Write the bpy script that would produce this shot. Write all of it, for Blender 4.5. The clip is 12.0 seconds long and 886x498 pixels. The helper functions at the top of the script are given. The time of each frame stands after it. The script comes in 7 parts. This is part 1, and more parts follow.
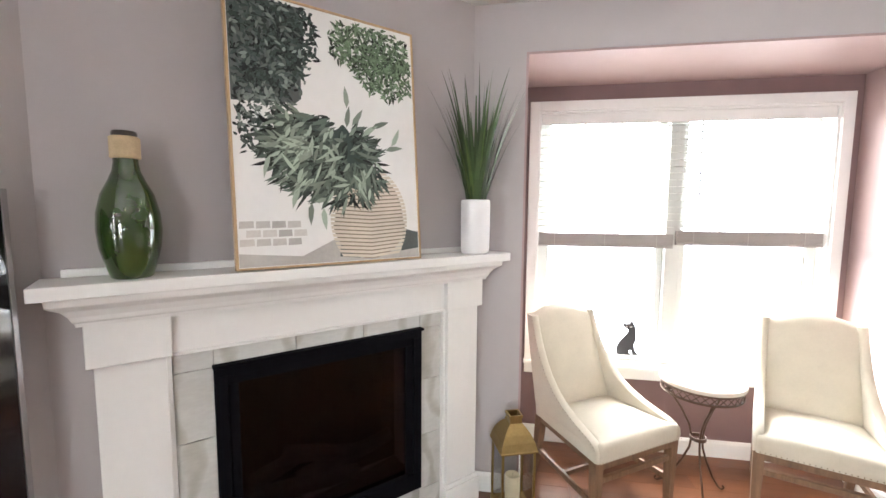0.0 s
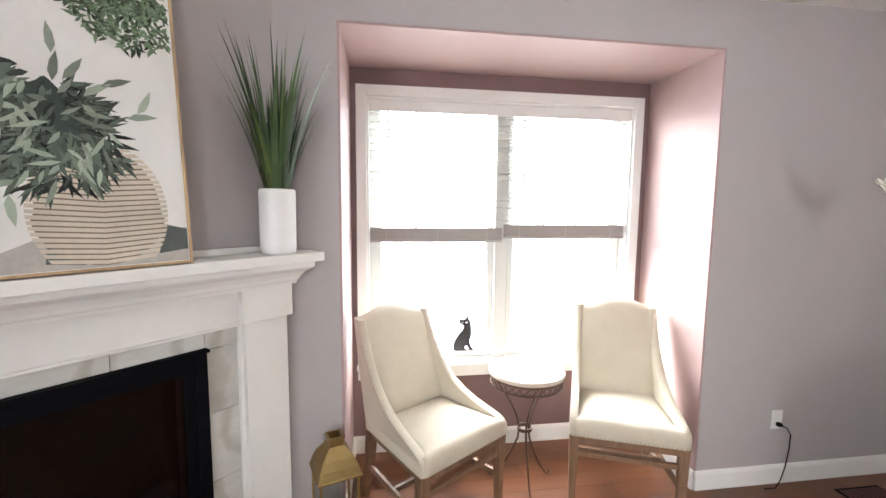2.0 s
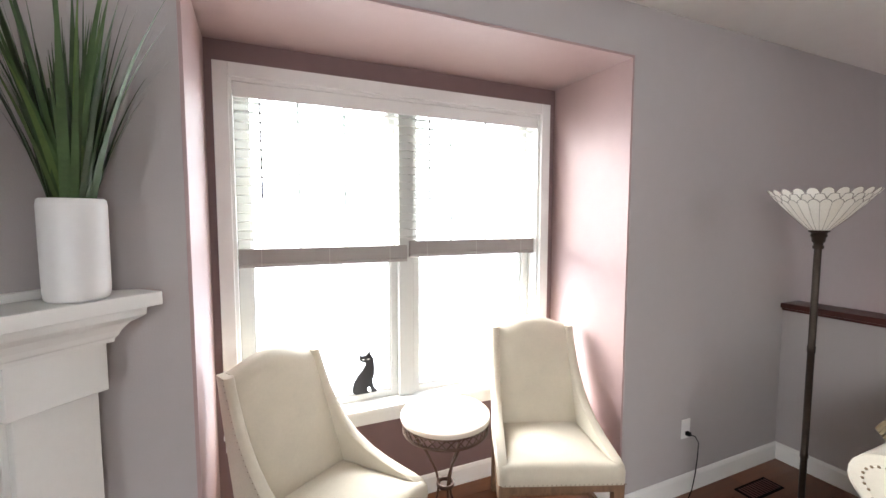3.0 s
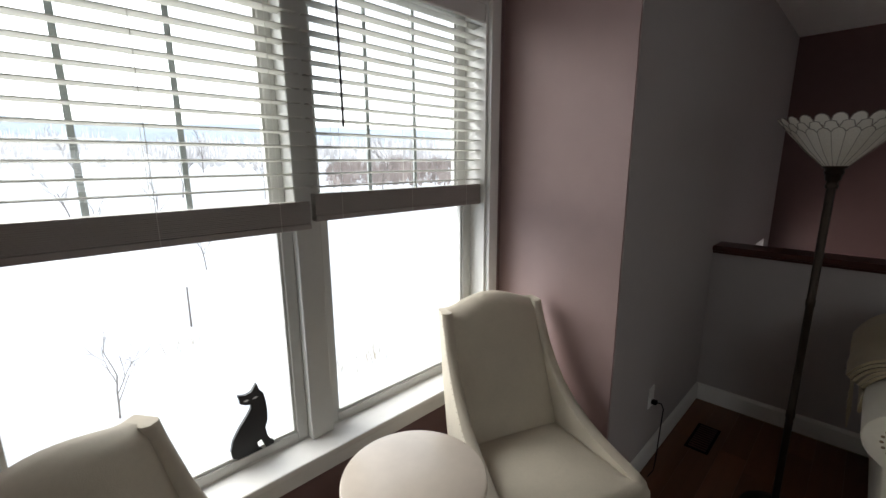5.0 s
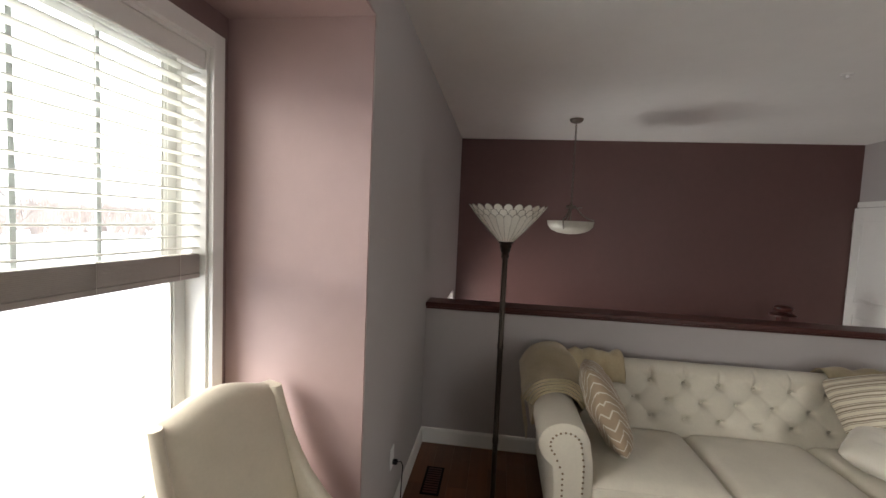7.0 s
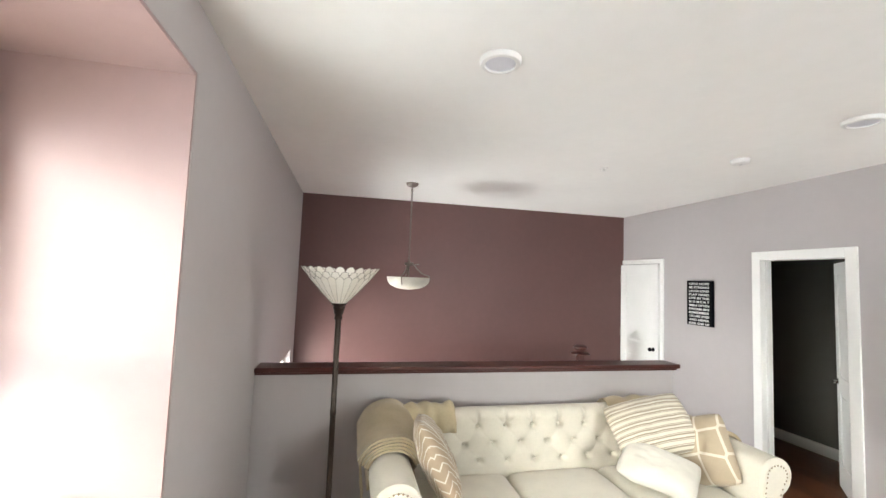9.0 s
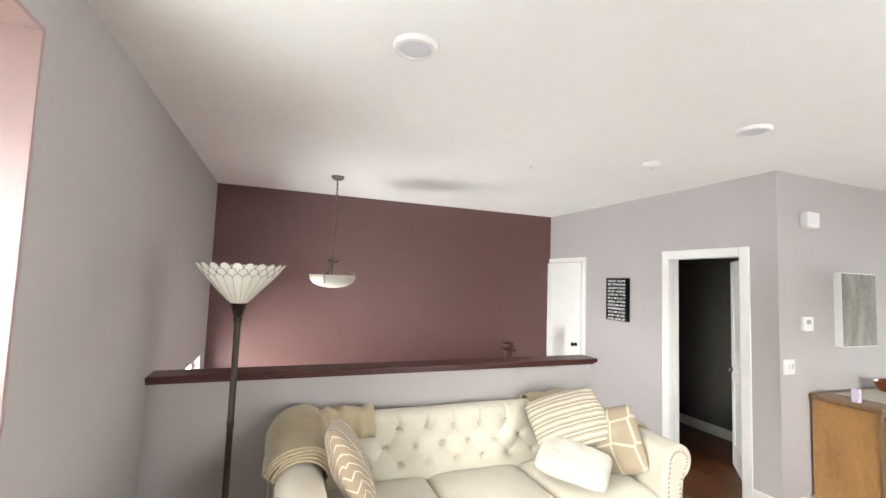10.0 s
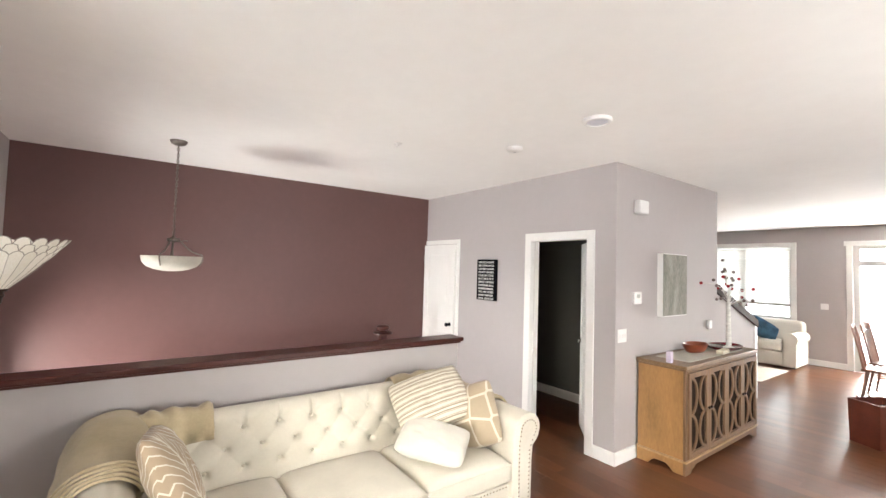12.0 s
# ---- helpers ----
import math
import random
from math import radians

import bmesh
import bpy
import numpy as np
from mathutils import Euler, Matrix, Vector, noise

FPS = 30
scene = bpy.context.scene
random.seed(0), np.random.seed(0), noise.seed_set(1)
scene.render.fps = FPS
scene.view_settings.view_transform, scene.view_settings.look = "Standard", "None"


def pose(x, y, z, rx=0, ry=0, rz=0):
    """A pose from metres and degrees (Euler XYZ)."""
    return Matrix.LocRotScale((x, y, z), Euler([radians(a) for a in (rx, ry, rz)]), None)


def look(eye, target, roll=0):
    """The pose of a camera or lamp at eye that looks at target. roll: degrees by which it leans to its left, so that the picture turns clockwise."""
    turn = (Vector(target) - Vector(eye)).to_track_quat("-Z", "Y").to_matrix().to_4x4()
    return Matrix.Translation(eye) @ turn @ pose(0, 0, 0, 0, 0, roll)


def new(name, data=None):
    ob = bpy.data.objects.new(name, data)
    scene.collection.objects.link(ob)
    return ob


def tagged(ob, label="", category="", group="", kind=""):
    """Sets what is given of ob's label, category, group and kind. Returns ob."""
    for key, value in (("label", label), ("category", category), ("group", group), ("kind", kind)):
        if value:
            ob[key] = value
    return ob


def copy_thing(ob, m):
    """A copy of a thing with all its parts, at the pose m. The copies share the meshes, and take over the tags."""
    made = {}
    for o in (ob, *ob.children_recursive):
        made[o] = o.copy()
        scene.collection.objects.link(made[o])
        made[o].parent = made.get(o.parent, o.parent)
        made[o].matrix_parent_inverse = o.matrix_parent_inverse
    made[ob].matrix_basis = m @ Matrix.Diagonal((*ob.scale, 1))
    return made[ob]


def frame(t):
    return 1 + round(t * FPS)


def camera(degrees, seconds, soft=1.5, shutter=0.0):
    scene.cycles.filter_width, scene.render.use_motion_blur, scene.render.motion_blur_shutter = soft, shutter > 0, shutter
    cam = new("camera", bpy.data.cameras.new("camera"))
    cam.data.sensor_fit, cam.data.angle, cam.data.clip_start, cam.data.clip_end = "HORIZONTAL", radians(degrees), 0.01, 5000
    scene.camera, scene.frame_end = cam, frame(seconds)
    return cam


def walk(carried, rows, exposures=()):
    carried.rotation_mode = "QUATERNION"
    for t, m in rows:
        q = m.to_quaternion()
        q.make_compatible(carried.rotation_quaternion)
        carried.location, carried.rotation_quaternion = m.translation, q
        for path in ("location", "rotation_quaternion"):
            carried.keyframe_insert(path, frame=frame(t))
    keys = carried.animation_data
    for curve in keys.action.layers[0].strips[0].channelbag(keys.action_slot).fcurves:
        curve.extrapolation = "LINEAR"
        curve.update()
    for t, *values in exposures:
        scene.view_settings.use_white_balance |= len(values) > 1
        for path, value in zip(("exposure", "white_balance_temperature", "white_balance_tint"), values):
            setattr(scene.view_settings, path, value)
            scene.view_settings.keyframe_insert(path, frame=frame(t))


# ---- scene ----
cam = camera(93.4, 12.0)
PATH = [
    (0, (0.142, 0.692, 1.654), (-0.191, 2.655, 1.465), 0.4),
    (0.5, (0.154, 0.714, 1.639), (-0.161, 2.681, 1.455), 0.5),
    (1, (0.214, 0.771, 1.646), (0.034, 2.752, 1.446), 0.7),
    (1.5, (0.317, 0.858, 1.654), (0.352, 2.846, 1.438), 0.9),
    (2, (0.396, 0.966, 1.635), (0.681, 2.935, 1.435), 0.6),
    (2.5, (0.392, 1.164, 1.646), (0.981, 3.067, 1.47), 0.2),
    (4.5, (0.509, 2.169, 1.658), (1.716, 3.755, 1.488), -1.0),
    (5, (0.524, 2.361, 1.623), (1.894, 3.761, 1.217), -0.4),
    (5.5, (0.652, 2.468, 1.571), (2.167, 3.647, 1.01), 0.7),
    (6, (0.732, 2.481, 1.605), (2.462, 3.362, 1.123), 2.0),
    (6.5, (0.661, 2.497, 1.664), (2.56, 3.043, 1.356), 2.5),
    (7, (0.568, 2.512, 1.686), (2.547, 2.775, 1.558), 2.5),
    (9, (0.499, 2.436, 1.748), (2.446, 2.0, 1.89), 2.2),
    (9.5, (0.531, 2.363, 1.749), (2.439, 1.781, 1.895), 2.1),
    (10, (0.564, 2.291, 1.748), (2.428, 1.579, 1.892), 2.1),
    (10.5, (0.587, 2.231, 1.748), (2.4, 1.398, 1.884), 2.1),
    (11, (0.599, 2.179, 1.744), (2.354, 1.227, 1.867), 2.0),
    (11.5, (0.6, 2.119, 1.739), (2.29, 1.056, 1.844), 2.0),
    (12, (0.608, 2.056, 1.725), (2.224, 0.88, 1.812), 1.7),
]
EXPOSURES = [(0, 1.4, 6500, 10), (2.7, 0.95, 6450, 10), (4.3, -0.7, 6600, 11), (5.0, -1.75, 6600, 9), (5.6, -1.9, 6500, 8), (6.1, -1.95, 6650, 9), (6.6, -1.4, 6850, 10), (7.2, -0.05, 7000, 10),
             (8.8, 1.15, 6600, 5), (10.5, 1.35, 6700, 7), (12.0, 1.3, 6900, 10)]
walk(cam, [(t, look(eye, target, roll)) for t, eye, target, roll in PATH], EXPOSURES)

# ---- daylight: overcast winter sky, a wide pale sun behind cloud ----
world = bpy.data.worlds.new("winter_sky")
scene.world = world
world.use_nodes = True
wn = world.node_tree
sky = wn.nodes.new("ShaderNodeTexSky")
sky.sky_type = 'NISHITA'
sky.sun_disc = False
sky.sun_elevation, sky.sun_rotation = radians(32), radians(-30)
pale = wn.nodes.new("ShaderNodeHueSaturation")
pale.inputs["Saturation"].default_value = 0.25
wn.links.new(sky.outputs[0], pale.inputs["Color"])
wn.links.new(pale.outputs[0], wn.nodes["Background"].inputs[0])
wn.nodes["Background"].inputs[1].default_value = 1.9
sun = new("sun", bpy.data.lights.new("sun", 'SUN'))
sun.data.energy, sun.data.angle, sun.data.color = 1.0, radians(85), (1, 0.97, 0.93)
sun.matrix_world = look((-8, 14, 12), (0, 0, 0))


def sky_lamp(name, at, towards, w, h, watts, color=(1, 1, 1)):
    data = bpy.data.lights.new(name, 'AREA')
    data.shape, data.size, data.size_y, data.energy, data.color = 'RECTANGLE', w, h, watts, color
    ob = new(name, data)
    ob.matrix_world = look(at, towards)
    return ob


# area lamps hidden outside the openings, added to strengthen the sky and snow light
sky_lamp("window_sky_light", (-0.2, 5.7, 3.9), (1.3, 3.4, 1.1), 3.8, 2.0, 600)
sky_lamp("window_snow_light", (0.7, 6.2, -2.1), (1.2, 2.6, 1.6), 4.4, 1.6, 70)
sky_lamp("patio_door_light", (1.7, -9.12, 1.15), (1.7, 0, 1.15), 1.7, 2.1, 95)
sky_lamp("patio_snow_light", (1.7, -9.7, -0.6), (1.7, -4.5, 2.7), 2.4, 1.0, 110)
# fill lamp at the added, unseen side window
sky_lamp("side_window_light", (-1.62, -0.4, 1.55), (3, -0.4, 1.7), 1.1, 1.2, 36)
sky_lamp("far_window_light", (4.3, -9.12, 1.6), (4.3, 0, 1.6), 1.9, 1.5, 6)
sky_lamp("entry_window_light", (5.0, 3.5, 0.1), (5.0, 0, -0.1), 1.0, 1.4, 70)

# ---- materials ----
MATS = {}


def mat(name, color, rough=0.6, metal=0.0, var=0.06, scale=6.0, bump=0.0, bump_scale=60.0, rand=0.0, island=0.0, grain=None, fine=0.5, spec=0.5, sheen=0.0, coat=0.0):
    """Procedural surface: two scales of noise vary the colour and roughness; grain stretches the noise (x, y, z)."""
    if name in MATS:
        return MATS[name]
    m = bpy.data.materials.new(name)
    m.use_nodes = True
    nt = m.node_tree
    N, L = nt.nodes, nt.links
    b = N["Principled BSDF"]
    b.inputs["Roughness"].default_value = rough
    b.inputs["Metallic"].default_value = metal
    b.inputs["Specular IOR Level"].default_value = spec
    b.inputs["Sheen Weight"].default_value = sheen
    b.inputs["Coat Weight"].default_value = coat
    co = N.new("ShaderNodeTexCoord")
    mp = N.new("ShaderNodeMapping")
    L.new(co.outputs["Object"], mp.inputs["Vector"])
    if grain:
        mp.inputs["Scale"].default_value = grain
    n1 = N.new("ShaderNodeTexNoise")
    n1.inputs["Scale"].default_value, n1.inputs["Detail"].default_value = scale, 4
    n2 = N.new("ShaderNodeTexNoise")
    n2.inputs["Scale"].default_value, n2.inputs["Detail"].default_value = scale * 9, 5
    L.new(mp.outputs[0], n1.inputs["Vector"])
    L.new(mp.outputs[0], n2.inputs["Vector"])
    mix = N.new("ShaderNodeMath")
    mix.operation = 'MULTIPLY_ADD'
    L.new(n2.outputs[0], mix.inputs[0])
    mix.inputs[1].default_value = fine
    L.new(n1.outputs[0], mix.inputs[2])
    rng = N.new("ShaderNodeMapRange")
    rng.inputs["From Min"].default_value, rng.inputs["From Max"].default_value = 0.3 + 0.3 * fine, 0.7 + 0.7 * fine
    rng.inputs["To Min"].default_value, rng.inputs["To Max"].default_value = 1 - var, 1 + var
    L.new(mix.outputs[0], rng.inputs["Value"])
    last = rng.outputs[0]
    for amount, node, out in ((rand, "ShaderNodeObjectInfo", "Random"), (island, "ShaderNodeNewGeometry", "Random Per Island")):
        if amount:
            src = N.new(node)
            r2 = N.new("ShaderNodeMapRange")
            r2.inputs["To Min"].default_value, r2.inputs["To Max"].default_value = 1 - amount, 1 + amount
            L.new(src.outputs[out], r2.inputs["Value"])
            mul = N.new("ShaderNodeMath")
            mul.operation = 'MULTIPLY'
            L.new(last, mul.inputs[0])
            L.new(r2.outputs[0], mul.inputs[1])
            last = mul.outputs[0]
    col = N.new("ShaderNodeVectorMath")
    col.operation = 'SCALE'
    col.inputs[0].default_value = color
    L.new(last, col.inputs["Scale"])
    L.new(col.outputs[0], b.inputs["Base Color"])
    rr = N.new("ShaderNodeMapRange")
    rr.inputs["To Min"].default_value, rr.inputs["To Max"].default_value = max(0.02, rough * 0.85), min(1, rough * 1.15)
    L.new(n1.outputs[0], rr.inputs["Value"])
    L.new(rr.outputs[0], b.inputs["Roughness"])
    if bump:
        nb = N.new("ShaderNodeTexNoise")
        nb.inputs["Scale"].default_value, nb.inputs["Detail"].default_value = bump_scale, 3
        L.new(mp.outputs[0], nb.inputs["Vector"])
        bp = N.new("ShaderNodeBump")
        bp.inputs["Strength"].default_value, bp.inputs["Distance"].default_value = bump, 0.004
        L.new(nb.outputs[0], bp.inputs["Height"])
        L.new(bp.outputs[0], b.inputs["Normal"])
    MATS[name] = m
    return m


def glass_mat(name, color=(1, 1, 1), rough=0.0, ior=1.45, thin=True):
    m = bpy.data.materials.new(name)
    m.use_nodes = True
    nt = m.node_tree
    b = nt.nodes["Principled BSDF"]
    if thin:
        nt.nodes.remove(b)
        tr = nt.nodes.new("ShaderNodeBsdfTransparent")
        tr.inputs[0].default_value = (*color, 1)
        gl = nt.nodes.new("ShaderNodeBsdfGlossy")
        gl.inputs["Roughness"].default_value = 0.02
        lw = nt.nodes.new("ShaderNodeLayerWeight")
        pw = nt.nodes.new("ShaderNodeMath")
        pw.operation = 'POWER'
        pw.inputs[1].default_value = 4
        nt.links.new(lw.outputs["Facing"], pw.inputs[0])
        fr = nt.nodes.new("ShaderNodeMath")
        fr.operation = 'MULTIPLY_ADD'
        fr.inputs[1].default_value, fr.inputs[2].default_value = 0.5, 0.03
        nt.links.new(pw.outputs[0], fr.inputs[0])
        mx = nt.nodes.new("ShaderNodeMixShader")
        nt.links.new(fr.outputs[0], mx.inputs[0])
        nt.links.new(tr.outputs[0], mx.inputs[1])
        nt.links.new(gl.outputs[0], mx.inputs[2])
        nt.links.new(mx.outputs[0], nt.nodes["Material Output"].inputs[0])
    else:
        b.inputs["Base Color"].default_value = (*color, 1)
        b.inputs["Transmission Weight"].default_value = 1.0
        b.inputs["Roughness"].default_value = rough
        b.inputs["IOR"].default_value = ior
    return m


GREY = mat("grey_wall_paint", (0.435, 0.402, 0.397), 0.7, var=0.03, scale=1.5, bump=0.12, bump_scale=220)
ACCENT = mat("deep_mauve_wall_paint", (0.12, 0.056, 0.051), 0.5, var=0.09, scale=1.5, bump=0.12, bump_scale=220)
# alcove mauve in two tones, window light and backlit shade put into the colour
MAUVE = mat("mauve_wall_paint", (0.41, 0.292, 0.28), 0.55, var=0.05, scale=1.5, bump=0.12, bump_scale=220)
MAUVE_SHADED = mat("shaded_mauve_wall_paint", (0.21, 0.132, 0.127), 0.55, var=0.06, scale=1.5, bump=0.12, bump_scale=220)
CEIL = mat("ceiling_paint", (0.87, 0.86, 0.83), 0.85, var=0.03, scale=1.2, bump=0.2, bump_scale=160)
WHITE = mat("white_trim_paint", (0.80, 0.79, 0.76), 0.4, var=0.03, scale=4, bump=0.04, bump_scale=90)
SASH = mat("white_vinyl", (0.60, 0.60, 0.57), 0.35, var=0.03, scale=5)
FLOORM = mat("cherry_plank", (0.145, 0.055, 0.024), 0.30, var=0.18, scale=3.0, rand=0.22, grain=(0.5, 9, 9), bump=0.08, bump_scale=14, fine=0.8, spec=0.5)
UNDER = mat("plank_gap", (0.10, 0.04, 0.025), 0.7)
CREAM = mat("cream_linen", (0.58, 0.522, 0.415), 0.9, var=0.06, scale=9, bump=0.35, bump_scale=420, sheen=0.2)
SOFAM = mat("ivory_linen", (0.63, 0.585, 0.49), 0.9, var=0.06, scale=7, bump=0.35, bump_scale=420, sheen=0.2)
OAK = mat("greyed_oak", (0.20, 0.115, 0.065), 0.5, var=0.3, scale=7, grain=(8, 8, 1), bump=0.1, bump_scale=40)
HONEY = mat("honey_oak", (0.35, 0.185, 0.068), 0.38, var=0.30, scale=2.2, grain=(3.5, 3.5, 1), bump=0.1, bump_scale=30)
REDWOOD = mat("mahogany_ledge", (0.062, 0.015, 0.011), 0.36, var=0.3, scale=5, grain=(8, 1, 8), bump=0.05)
BRONZE = mat("bronze_metal", (0.036, 0.026, 0.020), 0.4, metal=0.8, var=0.25, scale=12)
WARM_BRONZE = mat("warm_bronze_wire", (0.10, 0.062, 0.045), 0.42, metal=0.7, var=0.25, scale=12)
BRASS = mat("aged_brass", (0.38, 0.27, 0.11), 0.33, metal=0.9, var=0.2, scale=10)
NICKEL = mat("brushed_nickel", (0.45, 0.42, 0.39), 0.35, metal=0.95, var=0.08, scale=14)
CHROME = mat("chrome", (0.7, 0.7, 0.7), 0.15, metal=1.0, var=0.04)
BLACK = mat("black_metal", (0.005, 0.005, 0.007), 0.7, var=0.2, scale=10, spec=0.05)
GLOSSBLK = mat("black_glass", (0.008, 0.007, 0.010), 0.08, var=0.2, spec=0.6)
PLAST = mat("white_plastic", (0.78, 0.77, 0.75), 0.4, var=0.03)
GLASS = glass_mat("window_glass", (0.97, 0.98, 0.98))


# ---- mesh helpers ----
def box(bm, x0, x1, y0, y1, z0, z1, bev=0.0, seg=2, rot=None):
    vs = [bm.verts.new((x, y, z)) for x in (x0, x1) for y in (y0, y1) for z in (z0, z1)]
    fs = [bm.faces.new([vs[i] for i in q]) for q in ((0, 1, 3, 2), (4, 6, 7, 5), (0, 4, 5, 1), (2, 3, 7, 6), (0, 2, 6, 4), (1, 5, 7, 3))]
    if bev:
        es = list({e for f in fs for e in f.edges})
        r = bmesh.ops.bevel(bm, geom=es, offset=bev, segments=seg, affect='EDGES', profile=0.5)
        vs = list({v for f in r["faces"] for v in f.verts} | {v for v in vs if v.is_valid})
    if rot is not None:
        bmesh.ops.transform(bm, matrix=rot, verts=vs)
    return vs


def lathe(bm, prof, n=32, at=(0, 0, 0), squash=1.0):
    rings = []
    for r, z in prof:
        if r <= 1e-6:
            rings.append([bm.verts.new((at[0], at[1], at[2] + z))])
        else:
            rings.append([bm.verts.new((at[0] + r * math.cos(2 * math.pi * i / n), at[1] + squash * r * math.sin(2 * math.pi * i / n), at[2] + z)) for i in range(n)])
    for a, b in zip(rings, rings[1:]):
        for i in range(n):
            j = (i + 1) % n
            if len(a) == 1 and len(b) == 1:
                continue
            if len(a) == 1:
                bm.faces.new((a[0], b[j], b[i]))
            elif len(b) == 1:
                bm.faces.new((a[i], a[j], b[0]))
            else:
                bm.faces.new((a[i], a[j], b[j], b[i]))
    return rings


def tube(bm, pts, r0, r1=None, n=8, cap=True):
    """A round bar along a line of points, tapered from r0 to r1."""
    pts = [Vector(p) for p in pts]
    r1 = r0 if r1 is None else r1
    rings = []
    up = None
    for i, p in enumerate(pts):
        d = (pts[min(i + 1, len(pts) - 1)] - pts[max(i - 1, 0)]).normalized()
        if up is None:
            up = d.orthogonal().normalized()
        up = (up - d * up.dot(d))
        up = up.normalized() if up.length > 1e-6 else d.orthogonal().normalized()
        side = d.cross(up)
        r = r0 + (r1 - r0) * i / max(1, len(pts) - 1)
        rings.append([bm.verts.new(p + r * (math.cos(2 * math.pi * k / n) * up + math.sin(2 * math.pi * k / n) * side)) for k in range(n)])
    for a, b in zip(rings, rings[1:]):
        for k in range(n):
            bm.faces.new((a[k], a[(k + 1) % n], b[(k + 1) % n], b[k]))
    if cap:
        bm.faces.new(rings[0][::-1])
        bm.faces.new(rings[-1])
    return rings


def prism(bm, outline, depth, frame_m=None):
    """Extrudes a 2D outline (x, z) by depth along y."""
    a = [bm.verts.new((x, 0, z)) for x, z in outline]
    b = [bm.verts.new((x, depth, z)) for x, z in outline]
    bm.faces.new(a)
    bm.faces.new(b[::-1])
    n = len(a)
    for i in range(n):
        bm.faces.new((a[i], b[i], b[(i + 1) % n], a[(i + 1) % n]))
    if frame_m is not None:
        bmesh.ops.transform(bm, matrix=frame_m, verts=a + b)
    return a + b


def grid_surf(bm, f, nu, nv, close_u=False):
    vs = [[bm.verts.new(f(i / (nu if close_u else nu - 1), j / (nv - 1))) for j in range(nv)] for i in range(nu)]
    for i in range(nu if close_u else nu - 1):
        for j in range(nv - 1):
            k = (i + 1) % nu
            bm.faces.new((vs[i][j], vs[k][j], vs[k][j + 1], vs[i][j + 1]))
    return vs


def part(name, bm, material, parent=None, label="", smooth=False, angle=None):
    me = bpy.data.meshes.new(name)
    bmesh.ops.recalc_face_normals(bm, faces=bm.faces[:])
    bm.to_mesh(me)
    bm.free()
    me.materials.append(material)
    if smooth:
        me.shade_smooth()
        if angle:
            me.set_sharp_from_angle(angle=radians(angle))
    ob = new(name, me)
    if parent is not None:
        ob.parent = parent
    if label:
        tagged(ob, label)
    return ob


def thing(name, m, label, category, group="", kind=""):
    ob = new(name)
    ob.empty_display_size = 0.1
    ob.matrix_world = m
    return tagged(ob, label, category, group, kind)


def boxpart(name, dims, material, parent=None, bev=0.0, label="", seg=2):
    bm = bmesh.new()
    box(bm, *dims, bev=bev, seg=seg)
    return part(name, bm, material, parent, label)


def structure(name, dims, material, label, category="wall"):
    return tagged(boxpart(name, dims, material), label, category, kind="structure")


def soften(ob, levels=1):
    md = ob.modifiers.new("soft", 'SUBSURF')
    md.levels = md.render_levels = levels
    return ob

# ---- the shell ----
WY, AY, AX0, AX1, AZ = 3.03, 3.65, 0.20, 2.19, 2.475      # window wall, alcove back, alcove sides, alcove ceiling
HX, PX, DY, SX, FY, LX, H = 3.645, 5.84, -1.455, 2.75, -8.9, -1.343, 2.74
CORNER = (-0.09, 3.03)                                     # diagonal chimney wall meets the window wall


def wall_bm(boxes):
    bm = bmesh.new()
    for b in boxes:
        box(bm, *b)
    return bm


# window wall: left of the alcove, over it, right of it, with the entry window low down over the stairs
tagged(part("wall_north", wall_bm([
    (CORNER[0] - 0.3, AX0 - 0.012, WY, 3.85, 0, H), (AX0 - 0.012, AX1 + 0.012, WY, AY, AZ + 0.012, H), (AX1 + 0.012, 4.5, WY, 3.85, -1.6, H),
    (4.5, 5.55, WY, 3.33, 0.88, H), (4.5, 5.55, WY, 3.33, -1.6, -0.7), (5.55, PX + 0.15, WY, 3.33, -1.6, H)]), GREY),
    "warm grey painted window wall with a deep alcove", "wall", kind="structure")
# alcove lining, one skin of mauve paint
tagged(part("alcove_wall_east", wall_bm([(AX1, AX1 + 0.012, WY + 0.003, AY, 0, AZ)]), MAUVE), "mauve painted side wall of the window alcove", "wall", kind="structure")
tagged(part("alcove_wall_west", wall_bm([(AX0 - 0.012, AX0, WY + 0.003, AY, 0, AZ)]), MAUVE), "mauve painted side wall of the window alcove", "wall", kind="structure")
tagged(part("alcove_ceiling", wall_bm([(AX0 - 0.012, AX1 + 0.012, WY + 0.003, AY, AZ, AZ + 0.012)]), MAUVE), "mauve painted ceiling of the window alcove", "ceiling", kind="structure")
WX0, WX1, WZ0, WZ1 = 0.294, 2.081, 0.60, 2.315             # window opening
# back wall: the alcove mauve darkened to imitate its backlit shade
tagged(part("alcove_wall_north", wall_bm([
    (AX0 - 0.012, WX0, AY, 3.85, 0, H), (WX1, AX1 + 0.012, AY, 3.85, 0, H), (WX0, WX1, AY, 3.85, 0, WZ0), (WX0, WX1, AY, 3.85, WZ1, H)]), MAUVE_SHADED),
    "mauve alcove back wall round the window, backlit shade in its colour", "wall", kind="structure")

